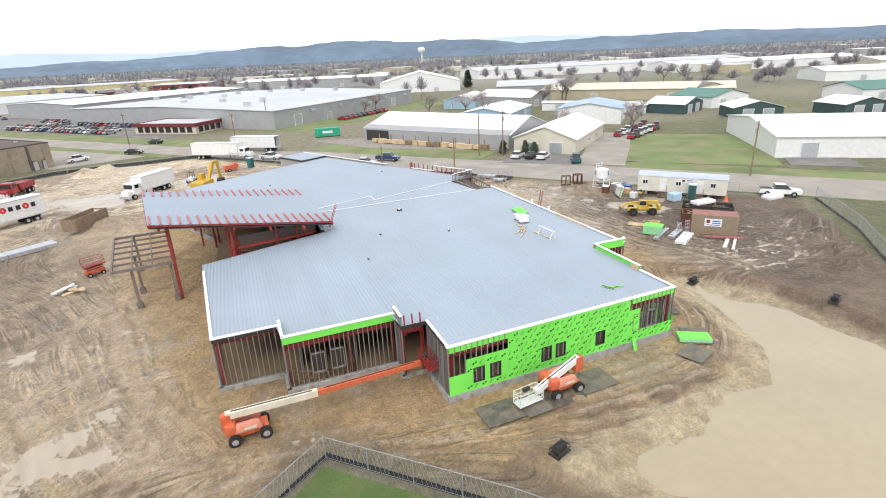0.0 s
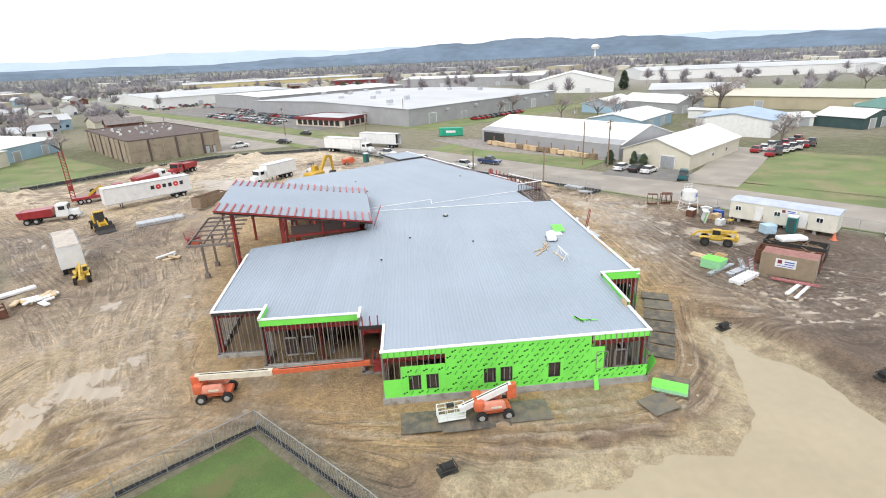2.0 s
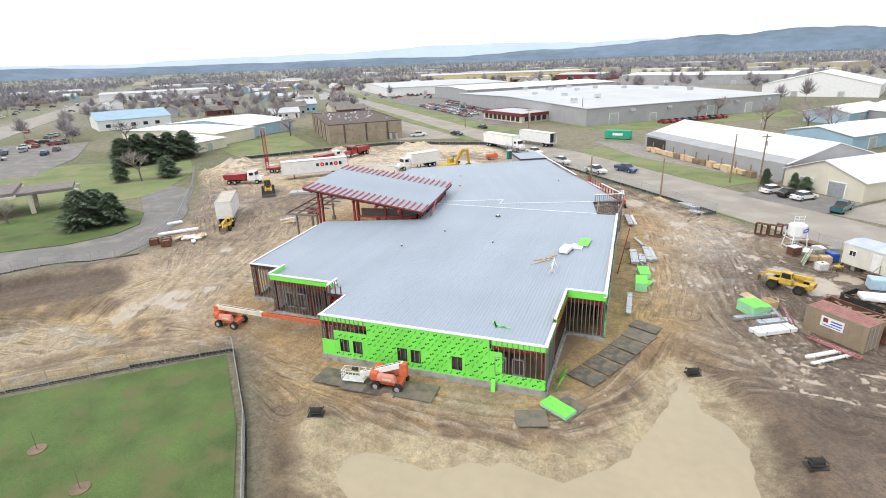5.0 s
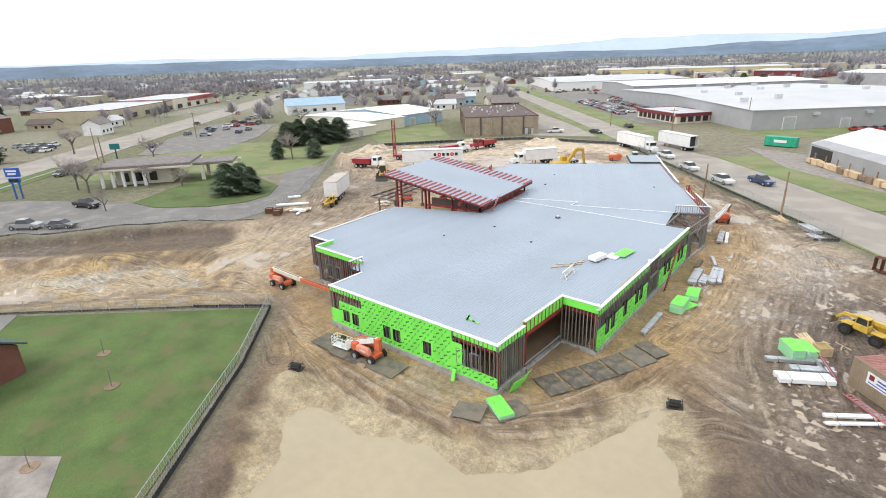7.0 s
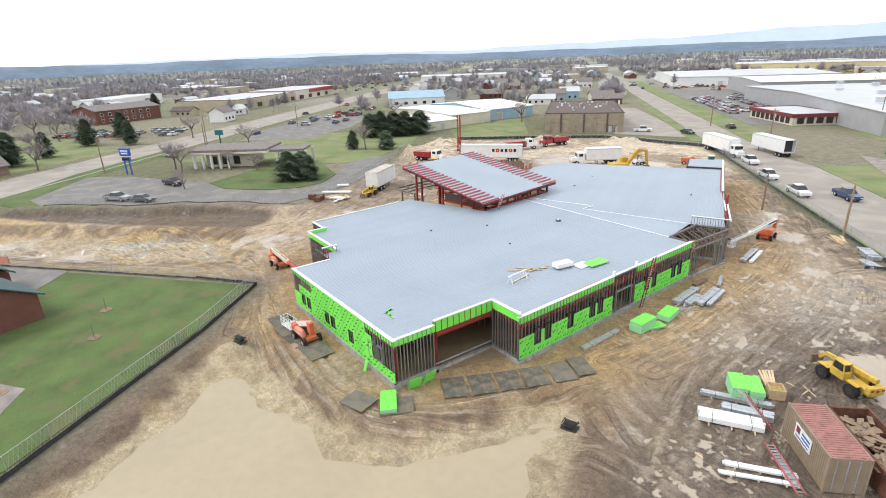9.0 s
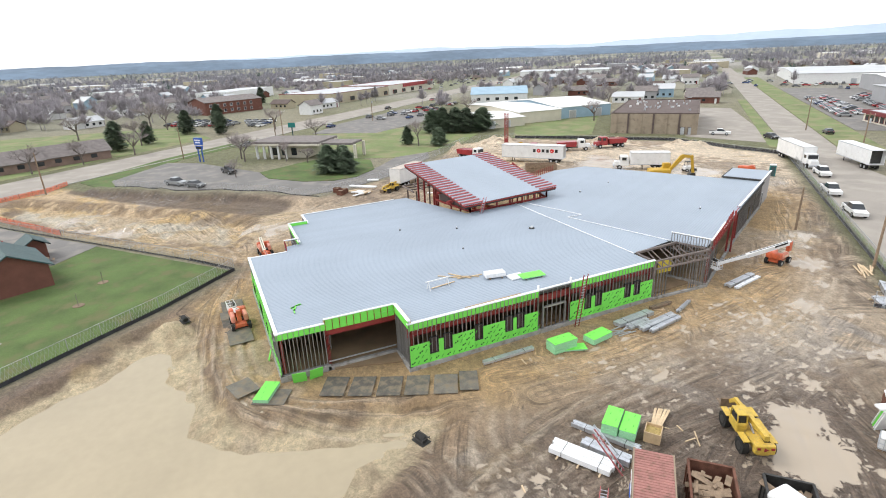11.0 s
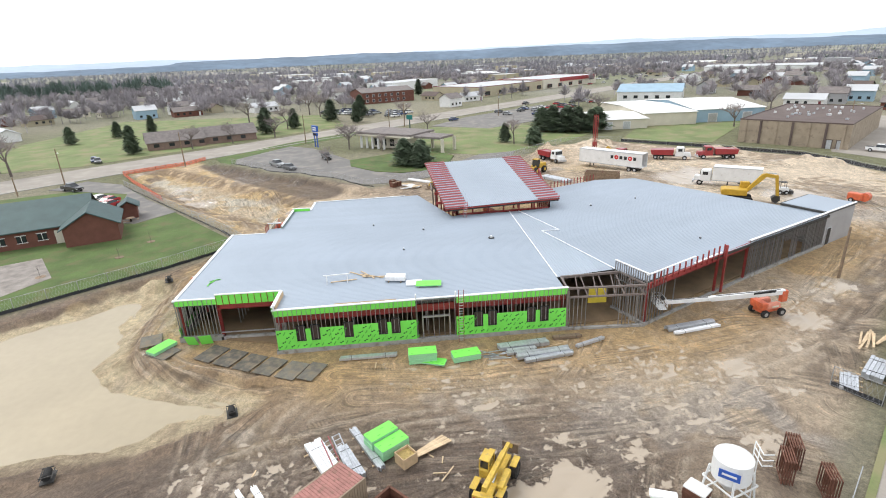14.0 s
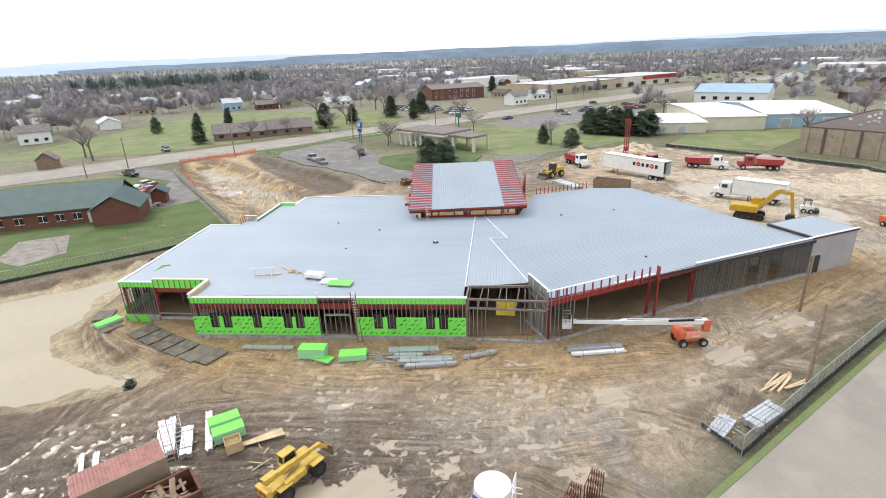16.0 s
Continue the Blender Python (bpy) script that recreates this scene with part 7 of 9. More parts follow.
part("roof", B().cbox(0, 0, 2.25, 1.15, 1.15, 0.2, 0.08), WHITE, t)
part("door", B().box(0, -0.56, 1.05, 0.75, 0.03, 1.85), GREENROOF, t)
copy_thing(t, pose(63.0, 57.6, ground_z(63, 57.6), 0, 0, -49))
for x, y in ((57.2, 65.4), (66.3, 54.3)):
    t = thing("traffic_cone", "orange traffic cone on the mud", "cone", x, y, ground_z(x, y), 0, "traffic cones")
    part("body", B().tube((0, 0, 0.05), (0, 0, 1.0), 0.3, 14, 0.06), ORANGENET, t)
    part("base", B().cbox(0, 0, 0.04, 0.7, 0.7, 0.07, 0.02), ORANGENET, t)
solid("crumpled_tarpaulin", B().cbox(73.0, 52.0, 0.35, 3.0, 1.6, 0.7, 0.3), TARPW, "crumpled white sheeting heaped on the ground", "sheet")
solid("blue_tote", B().cbox(60.2, 58.2, 0.7, 1.6, 1.4, 1.2, 0.12), mat("pale_blue_wrap", (0.42, 0.58, 0.7), 0.5, 0, 0.12, 2), "pale blue wrapped tote on the mud", "tote")

# ---- fences and poles ----
WIRE = mat("galvanised_wire", (0.42, 0.43, 0.44), 0.5, 0.5, 0.1)


def mesh_fence(pts, h, label, name="chain_link_fence", fabric=None, spacing=3.0, zs=None):
    """Posts, top rail and sparse woven wire, with an optional fabric strip at the foot."""
    t = thing(name, label, "fence", kind="structure")
    rail, wire, cloth = B(), B(), B()
    for (ax, ay), (bx, by) in zip(pts[:-1], pts[1:]):
        L = math.hypot(bx - ax, by - ay)
        n_ = max(1, round(L / spacing))
        for k in range(n_):
            p = (ax + (bx - ax) * k / n_, ay + (by - ay) * k / n_)
            q = (ax + (bx - ax) * (k + 1) / n_, ay + (by - ay) * (k + 1) / n_)
            zp, zq = (ground_z(*p), ground_z(*q)) if zs is None else (zs, zs)
            o = part("post", B().tube((*p, zp - 0.1), (*p, zp + h), 0.035, 6), WIRE, t)
            rail.beam((*p, zp + h), (*q, zq + h), 0.04).beam((*p, zp + 0.08), (*q, zq + 0.08), 0.03)
            for j in range(10):
                a, c = j / 10, (j + 1.6) / 10
                if c <= 1:
                    P = lambda u, z: (p[0] + (q[0] - p[0]) * u, p[1] + (q[1] - p[1]) * u, zp + (zq - zp) * u + z)
                    wire.beam(P(a, 0.08), P(c, h), 0.012).beam(P(a, h), P(c, 0.08), 0.012)
            if fabric:
                k0 = len(cloth.v)
                cloth.add([(*p, zp - 0.1), (*q, zq - 0.1), (*q, zq + fabric), (*p, zp + fabric - 0.06)], [(0, 1, 2, 3)])
                cloth.add([(p[0] + 0.05, p[1] + 0.05, zp - 0.1), (q[0] + 0.05, q[1] + 0.05, zq - 0.1), (q[0] + 0.05, q[1] + 0.05, zq + fabric), (p[0] + 0.05, p[1] + 0.05, zp + fabric - 0.06)], [(3, 2, 1, 0)])
    part("rail", rail, WIRE, t)
    tagged(part("wire_mesh", wire, WIRE, t), kind="stuff")
    if fabric:
        part("silt_fabric", cloth, SILTFAB, t, "black silt fabric along the foot")
    return t


mesh_fence([(32, -8), (22.6, 3.6), (10.3, 18.0), (1.9, 26.1), (-5.0, 20.8)], 1.6, "galvanised chain-link fence with black silt fabric round the lawn", fabric=0.4)
mesh_fence([(-5.0, 20.8), (-28, 0.6), (-44, -13.5)], 1.5, "galvanised chain-link fence between lawn and dirt", fabric=0.25)
mesh_fence([(44.2, 82.8), (47.1, 84.4), (39.5, 92.8), (29.4, 104.2), (14.2, 121.2), (2.0, 135.0), (-9, 147.4)], 1.7, "temporary fence panels with silt fabric along the street", fabric=0.45)
mesh_fence([(54, 76.6), (64, 65.2), (77, 50.0)], 1.7, "temporary fence panels along the street")
mesh_fence([(78.0, 49), (69, 37.5), (60.5, 29.3), (55, 14), (53, -6)], 1.8, "tall chain-link fence beside the green field", fabric=0.3)
mesh_fence([(-9, 147.4), (-40, 143), (-58, 126), (-71, 112)], 1.0, "low black silt fence along the far edge of the dirt", "silt_fence", 0.8)
mesh_fence([(-71, 112), (-72.5, 95), (-55, 77), (-39.2, 58.5), (-31, 43.5)], 1.6, "chain-link fence along the bank drive")
mesh_fence([(-31, 43.5), (-45, 22), (-60, 5.5)], 1.4, "chain-link fence along the bank car park", fabric=0.2)
for pts in ([(-28.5, 1.5), (-46, -12), (-58, -20.5)], [(-58, -20.5), (-68, -9), (-74.5, -6)]):
    t = thing("safety_fence", "orange plastic safety fence along the dug trench", "fence", kind="structure")
    b = B()
    for (ax, ay), (bx, by) in zip(pts[:-1], pts[1:]):
        L = math.hypot(bx - ax, by - ay)
        n_ = int(L / 2.4)
        for k in range(n_):
            p, q = (ax + (bx - ax) * k / n_, ay + (by - ay) * k / n_), (ax + (bx - ax) * (k + 1) / n_, ay + (by - ay) * (k + 1) / n_)
            part("post", B().box(*p, ground_z(*p) + 0.5, 0.06, 0.06, 1.2), DARK, t)
            for j in range(5):
                b.beam((*p, ground_z(*p) + 0.12 + j * 0.2), (*q, ground_z(*q) + 0.12 + j * 0.2), 0.03, 0.14)
    part("net", b, ORANGENET, t)


def power_pole(x, y, h, lamp=False, arm=True):
    t = thing("utility_pole", "weathered wooden utility pole" + (" with a street lamp" if lamp else " beside the street"), "utility pole", x, y, 0, RND.uniform(30, 60), "utility poles")
    part("shaft", B().tube((0, 0, -0.3), (0, 0, h), 0.17, 8, 0.11), OLDWOOD, t)
    if arm:
        part("cross_arm", B().box(0, 0, h - 0.5, 2.2, 0.12, 0.14), OLDWOOD, t)
        for s in (-0.9, 0, 0.9):
            part("insulator", B().tube((s, 0, h - 0.4), (s, 0, h - 0.2), 0.06, 8), WHITE, t)
        part("transformer", B().tube((0.28, 0.1, h - 2.2), (0.28, 0.1, h - 1.3), 0.24, 10), GALV, t)
    if lamp:
        part("lamp_arm", B().tube((0, 0, h - 1.2), (1.6, 0, h - 0.8), 0.04, 6), GALV, t)
        part("lamp_head", B().cbox(1.8, 0, h - 0.82, 0.6, 0.22, 0.14, 0.04), WHITE, t)


for x, y, h, lm, ar in ((38.8, 92.6, 7.2, False, False), (26.0, 98.3, 0.1 + 6.0, False, False), (51.5, 108, 9.5, False, False), (56, 105, 10, False, True), (-49.4, -29.6, 8.5, True, False), (-66.2, -8.5, 9, False, False),
                        (82.5, 63.5, 9.5, True, True), (-97, 18, 9, False, False), (-128, 50, 9.5, True, False), (-150, 90, 9.5, False, True), (0.5, 158, 9.5, False, True), (-30, 186, 9.5, False, True), (-66, 176, 9, True, False),
                        (-40, -34.0, 4, False, False), (-106, 45, 9, False, False), (12, 196, 10, True, False), (62, 148, 9, False, True)):
    power_pole(x, y, h, lm, ar)

# ---- vehicles ----
PAINTS = {"white": WHITE, "silver": mat("silver_car_paint", (0.4, 0.41, 0.42), 0.35, 0.5, 0.06, coat=0.5), "black": mat("black_car_paint", (0.018, 0.018, 0.02), 0.3, 0, 0.1, coat=0.6),
          "red": mat("red_car_paint", (0.36, 0.015, 0.02), 0.3, 0, 0.08, coat=0.6), "blue": mat("blue_car_paint", (0.03, 0.06, 0.16), 0.3, 0.2, 0.08, coat=0.6),
          "teal": mat("teal_car_paint", (0.0, 0.14, 0.16), 0.3, 0.1, 0.08, coat=0.6), "grey": mat("grey_car_paint", (0.13, 0.135, 0.14), 0.35, 0.4, 0.08, coat=0.5)}
MODELS = {}


def make_car(colour, kind):
    t = thing("car" if kind != "pickup" else "pickup_truck", f"{colour} {'pickup truck' if kind == 'pickup' else 'car'} parked on paved ground", "car" if kind != "pickup" else "pickup", group="parked vehicles")
    m = PAINTS[colour]
    if kind == "pickup":
        prof = [(-2.8, 0.45), (2.75, 0.45), (2.8, 0.95), (1.3, 1.12), (-0.9, 1.12), (-2.8, 1.1)]
        cab = [(-0.9, 1.1), (-0.75, 1.75), (0.55, 1.78), (1.35, 1.12)]
    else:
        prof = [(-2.25, 0.35), (2.25, 0.35), (2.3, 0.75), (1.2, 0.93), (-1.7, 0.98), (-2.25, 0.9)]
        cab = [(-1.8, 0.95), (-1.1, 1.43), (0.35, 1.45), (1.2, 0.92)]
    b = B().side(prof, -0.88, 0.88)
    part("body", b, m, t, f"{colour} painted body")
    n0 = len(cab)
    top = B()
    vs = [(x, s * (0.84 if z < 1.2 else 0.66), z) for s in (-1, 1) for x, z in cab]
    top.add(vs, [(0, 1, 2, 3), (4, 5, 6, 7), (0, 4, 5, 1), (1, 5, 6, 2), (2, 6, 7, 3)])
    part("window_band", top, GLASS, t, "dark glass")
    part("roof_panel", B().cbox((cab[1][0] + cab[2][0]) / 2, 0, cab[1][1] + 0.02, cab[2][0] - cab[1][0] + 0.12, 1.36, 0.06, 0.02), m, t)
    if kind == "pickup":
        part("bed", B().box(-1.9, 0, 1.115, 1.7, 1.5, 0.02), DARK, t)
    for sx in (-1, 1):
        for sy in (-0.8, 0.8):
            if kind == "far":
                part("wheel", B().tube((sx * 1.4, sy - 0.11, 0.33), (sx * 1.4, sy + 0.11, 0.33), 0.33, 8), BLACK, t)
            else:
                wheel(t, sx * (1.4 if kind != "pickup" else 1.75), sy, 0.33 if kind != "pickup" else 0.4, 0.22)
    for sy in (-0.65, 0.65) if kind != "far" else ():
        part("headlight", B().box(prof[1][0] + 0.02, sy, 0.7, 0.06, 0.34, 0.14), WHITE_FLASH, t)
        part("tail_light", B().box(prof[0][0] - 0.01, sy, 0.8, 0.05, 0.3, 0.15), REDPAINT, t)
    return t


def car(x, y, rz, colour="white", kind="car", z=0.09):
    key = (colour, kind)
    m = pose(x, y, z, 0, 0, rz)
    if key not in MODELS:
        MODELS[key] = make_car(colour, kind)
        MODELS[key].matrix_basis = m
        return MODELS[key]
    return copy_thing(MODELS[key], m)


for a in [(-58.9, 17.4, 40, "silver", "pickup"), (-54.2, 21.4, 40, "grey"), (-66.5, 28.8, 20, "black", "pickup"), (57.6, 101.0, 40, "white"), (59.8, 98.9, 40, "black"), (61.6, 97.0, 40, "white"), (65.3, 90.4, 60, "teal", "pickup"),
          (31.8, 114.8, -43, "blue", "pickup"), (75.2, 52.6, -43, "white", "pickup"), (16.6, 121.2, -43, "white", "pickup"), (25.6, 112.0, -43, "white", "pickup"), (7.6, 133.2, -43, "white", "pickup"),
          (-29.8, -11.6, -20, "white"), (-27.8, -8.6, -20, "red"), (-24.6, -7.0, -20, "red"), (-42.0, -23.6, 60, "black", "pickup"), (-80.5, -39.6, 30, "blue"), (-78.6, -37.6, 30, "grey"),
          (-38.5, 161.0, 40, "white", "pickup"), (-26, 165.5, -20, "black"), (-140, 70, 135, "blue"), (-196, 112, 135, "black"), (-228, 150, -45, "red"), (-110, 36, -45, "grey"), (-22.5, 184, 137, "black")]:
    car(*a)
rc = random.Random(11)
COLS = ["white", "silver", "black", "red", "blue", "grey", "grey", "silver"]
for row in range(4):
    for k in range(24):
        if rc.random() < 0.7:
            s, off = 164 + k * 2.9 + row * 6, 24 + (row // 2) * 17 + (row % 2) * 6
            car(49.2 - 0.662 * s + 0.75 * off, 84.5 + 0.75 * s + 0.662 * off, 41 + 180 * (row % 2) + rc.uniform(-3, 3), rc.choice(COLS), "far")
for k in range(10):
    car(40 + k * 3.1 * 0.75 + 0 * k, 204 + k * 3.1 * 0.66, 130, rc.choice(["red", "red", "black", "grey", "silver"]), "far")
for k in range(14):
    car(94 + (k % 7) * 2.8, 107 + (k % 7) * 1.6 + (k // 7) * 5, 45 + rc.uniform(-8, 8), rc.choice(["white", "black", "red", "grey", "white"]), rc.choice(["car", "pickup"]))
for row in range(3):
    for k in range(13):
        if rc.random() < 0.8:
            car(-196 - row * 7 + k * 2.6, 10 + row * 3 + k * 3.0, 130, rc.choice(COLS), "far", 0.1)
for k in range(24):
    car(-152 - k * 2.0 + rc.uniform(-10, 10), 96 + k * 2.2 + rc.uniform(-9, 9), rc.choice([45, 135]), rc.choice(COLS), "far", 0.1)
for k in range(46):
    a = rc.random()
    car(-60 - 130 * a + rc.uniform(-14, 14), 330 + 90 * rc.random(), rc.choice([30, 120]), rc.choice(COLS), "far", 0.0)
for k in range(60):
    car(-330 - 140 * rc.random(), 120 + 190 * rc.random(), rc.choice([45, 135]), rc.choice(COLS), "far", 0.0)

# ---- buildings round the site ----
HALLS = []
BLUEROOF = mat("faded_blue_roof", (0.36, 0.46, 0.6), 0.55, 0.1, 0.1, 0.3)
GREENMETAL = mat("green_metal_roof", (0.07, 0.2, 0.16), 0.5, 0.1, 0.1, 0.3)


def built_on(x, y, margin=4.0):
    for hx, hy, ha, hl, hd in HALLS:
        c, s_ = math.cos(radians(ha)), math.sin(radians(ha))
        u, v = (x - hx) * c + (y - hy) * s_, -(x - hx) * s_ + (y - hy) * c
        if -margin < u < hl + margin and min(0, hd) - margin < v < max(0, hd) + margin:
            return True
    return False


def hall_building(name, label, x, y, ang, L, D, eave, ridge, wallm, roofm, axis_="x", doors=(), windows=(), trim=None, category="building", overhang=0.4, depth_sign=1):
    """A shed whose front runs from (x, y) along ang for L metres and goes back D metres to the left of that way; gable along x or y, or flat."""
    t = thing(name, label, category, x, y, 0, ang)
    HALLS.append((x, y, ang, L, D))
    b, D_ = B(), D
    if axis_ == "flat":
        b.box(L / 2, D / 2, eave / 2, L, D, eave)
        part("wall", b, wallm, t)
        part("roof", B().box(L / 2, D / 2, eave + 0.02, L - 0.6, D - 0.6, 0.08), roofm, t)
        part("parapet", B().box(L / 2, 0.1, eave + 0.1, L + 0.2, 0.3, 0.3).box(L / 2, D - 0.1, eave + 0.1, L + 0.2, 0.3, 0.3).box(0.1, D / 2, eave + 0.1, 0.3, D, 0.3).box(L - 0.1, D / 2, eave + 0.1, 0.3, D, 0.3), trim or wallm, t)
    else:
        o = overhang
        if axis_ == "x":
            b.side([(0, 0), (D, 0), (D, eave), (D / 2, ridge - 0.1), (0, eave)], 0, -L, pose(0, 0, 0, 0, 0, 90))
            r = B()
            r.add([(-o, -o, eave - 0.1), (L + o, -o, eave - 0.1), (L + o, D / 2, ridge), (-o, D / 2, ridge), (-o, D + o, eave - 0.1), (L + o, D + o, eave - 0.1)], [(0, 1, 2, 3), (3, 2, 5, 4)])
            r.add([(p[0], p[1], p[2] + 0.14) for p in r.v[:6]], [(0, 1, 2, 3), (3, 2, 5, 4)])
            r.f += [(0, 1, 7, 6), (4, 5, 11, 10), (0, 6, 9, 3), (3, 9, 10, 4), (1, 7, 8, 2), (2, 8, 11, 5)]
        else:
            b.side([(0, 0), (L, 0), (L, eave), (L / 2, ridge - 0.1), (0, eave)], 0, D)
            r = B()
            r.add([(-o, -o, eave - 0.1), (-o, D + o, eave - 0.1), (L / 2, D + o, ridge), (L / 2, -o, ridge), (L + o, -o, eave - 0.1), (L + o, D + o, eave - 0.1)], [(0, 1, 2, 3), (3, 2, 5, 4)])
            r.add([(p[0], p[1], p[2] + 0.14) for p in r.v[:6]], [(0, 1, 2, 3), (3, 2, 5, 4)])
            r.f += [(0, 1, 7, 6), (4, 5, 11, 10), (0, 6, 9, 3), (3, 9, 10, 4), (1, 7, 8, 2), (2, 8, 11, 5)]
        part("wall", b, wallm, t)
        part("roof", r, roofm, t)
    for s, w_, h_, *side in doors:
        m = pose(0, 0, 0) if not side else (pose(L, 0, 0, 0, 0, 90) if side[0] == "r" else pose(0, 0, 0, 0, 0, 90))
        sg = -1 if not side or side[0] == "r" else 1
        d_ = part("door", B().box(s, sg * 0.06, h_ / 2, w_, 0.1, h_, m), side[1] if len(side) > 1 else GALV, t)
        part("door_frame", B().box(s - w_ / 2, sg * 0.09, h_ / 2, 0.15, 0.14, h_, m).box(s + w_ / 2, sg * 0.09, h_ / 2, 0.15, 0.14, h_, m).box(s, sg * 0.09, h_, w_ + 0.3, 0.14, 0.15, m), trim or WHITE, d_)
    for s, w_, z_, h_, *side in windows:
        m = pose(0, 0, 0) if not side else (pose(L, 0, 0, 0, 0, 90) if side[0] == "r" else pose(0, 0, 0, 0, 0, 90))
        sg = -1 if not side or side[0] == "r" else 1
        w0 = part("window", B().box(s, sg * 0.05, z_, w_, 0.08, h_, m), GLASS, t)
        part("frame", B().box(s, sg * 0.08, z_ - h_ / 2, w_ + 0.2, 0.12, 0.1, m).box(s, sg * 0.08, z_ + h_ / 2, w_ + 0.2, 0.12, 0.1, m).box(s - w_ / 2, sg * 0.08, z_, 0.1, 0.12, h_, m).box(s + w_ / 2, sg * 0.08, z_, 0.1, 0.12, h_, m), trim or WHITE, w0)
    return t


s1 = hall_building("workshop", "long white-roofed workshop with an open lean-to front", 61.0, 111.5, 124.5, 46, -24, 3.4, 6.6, GREYSIDE, WHITEROOF, "x")
# Flat dark sheet on the wall stands in for the bay's inner shade.
part("open_bay", B().box(41, 0.06, 1.5, 8, 0.1, 2.9), DARK, s1, "dark sheet standing in for the shaded bay")
part("lean_to", B().side([(-3.2, 2.6), (0.1, 3.3), (0.1, 3.4), (-3.2, 2.7)], -4, -38, pose(0, 0, 0, 0, 0, 90)), WHITEROOF, s1, "white lean-to roof")
for k in range(9):
    part("post", B().box(5 + k * 4.1, 3.0, 1.3, 0.2, 0.2, 2.6), OLDWOOD, s1)
rs = random.Random(8)
for k in range(16):
    o = new("sawn_timber_pack", B().cbox(0, 0, 0.6, rs.uniform(1.5, 3.0), 1.2, rs.uniform(0.8, 1.4), 0.05).mesh("sawn_timber_pack", rs.choice((OLDWOOD, WOOD, PLY))))
    o.matrix_basis = pose(60.0 - 0.566 * (5 + k * 2.3) - 1.3, 110.6 + 0.824 * (5 + k * 2.3) - 0.9, 0.1, 0, 0, 124 + rs.uniform(-10, 10))
    tagged(o, "pile of sawn timber in front of the workshop", "timber", "timber piles at the workshop")
hall_building("workshop", "cream gabled workshop with white metal roof", 60.5, 108.0, -50, 14.5, 28, 3.3, 5.9, CREAM, WHITEROOF, "y", [(10.0, 3.0, 2.6, ), (4.4, 2.6, 2.4)], [(12.0, 1.0, 1.6, 0.8, "r"), (20, 1.0, 1.6, 0.8, "r")])
gw = hall_building("factory", "huge grey factory hall with pale flat roof", 14, 192, 41.6, 95, 120, 6.4, 7.6, GREYSIDE, GREYROOF, "x",
                   [(12, 4, 4), (58, 3.5, 4), (78, 3.5, 4), (30, 3, 3)], [])
for k in range(5):
    part("vent", B().box(20 + 17 * k, -0.4, 4.8, 2.0, 0.8, 0.8), GALV, gw)
for k in range(12):
    part("roof_unit", B().box(8 + (k * 37) % 80, 20 + (k * 53) % 90, 8.0, 2.2, 1.6, 1.4), GALV, gw)
ro = hall_building("office_building", "low office with maroon fascia and dark glazing", -32, 216.5, -38, 26, 16, 3.4, 3.4, CREAM, GREYROOF, "flat", [], [(2.5 + 3 * k, 2.0, 1.5, 1.8) for k in range(8)] + [(2.5 + 3 * k, 2.0, 1.5, 1.8, "r") for k in range(5)], MAROON)
part("fascia", B().box(13, -0.2, 3.1, 26.6, 0.6, 1.1).box(26.1, 8, 3.1, 0.6, 16.4, 1.1), MAROON, ro, "maroon metal fascia")
bh = hall_building("brick_hall", "tan brick hall with brown flat roof and stained piers", -61.0, 140.4, 41, 24.5, 46, 6.0, 6, TANBRICK, BROWNROOF, "flat", [(18, 1.1, 2.2, "l", MAROON), (20.5, 1.2, 2.2), (22.6, 1.2, 2.2)], [], BROWNROOF)
for k in range(7):
    part("pier", B().box(1.5 + 3.6 * k, -0.12, 3.0, 0.5, 0.25, 5.8), BROWNROOF if k % 2 else TANBRICK, bh)
for k in range(9):
    part("pier", B().box(-0.12, 2.5 + 5 * k, 3.0, 0.25, 0.5, 5.8), BROWNROOF if k % 2 else TANBRICK, bh)
rv = random.Random(3)
for k in range(30):
    part("roof_vent", B().box(rv.uniform(3, 22), rv.uniform(6, 40), 6.3, rv.uniform(0.35, 0.8), rv.uniform(0.35, 0.7), rv.uniform(0.4, 0.7)), rv.choice((WHITE, GALV, GREYROOF)), bh)
hall_building("warehouse", "pale blue warehouse with white metal roof", -101, 150, 88, 24, 44, 4.4, 6.0, BLUESIDE, WHITEROOF, "x", [(6, 3, 3), (18, 3, 3)], [])
hall_building("warehouse", "tan low warehouse with white roof", -95, 114.3, 88, 16, 26, 3.2, 4.0, CREAM, WHITEROOF, "x", [(3, 2.4, 2.4, ), (9, 2.4, 2.4)], [])
hall_building("warehouse", "long cream warehouse with pale flat roof", -99, 131, 88, 18, 46, 4.2, 4.9, CREAM, WHITEROOF, "x", [], [])
hall_building("store", "white store with blue hipped roof", -192, 158, 60, 30, 26, 4.5, 7.5, WHITE, BLUESIDE, "x", [], [(4 + 5 * k, 2, 2, 1.6) for k in range(5)])
hall_building("strip_mall", "long tan strip mall with red fascia", -254, 96, 132, 68, 40, 6, 6, TAN, GREYROOF, "flat", [], [(8 + 14 * k, 5, 2, 2.4) for k in range(6)], MAROON)
sm = hall_building("strip_mall", "cream store with flat roof and red sign band", -302, 148, 132, 74, 40, 6.5, 6, CREAM, GREYROOF, "flat", [], [(8 + 14 * k, 5, 2, 2.4) for k in range(4)], REDPAINT)
part("fascia", B().box(46, -0.3, 5.4, 50, 0.5, 2.4), REDPAINT, sm, "red sign fascia")
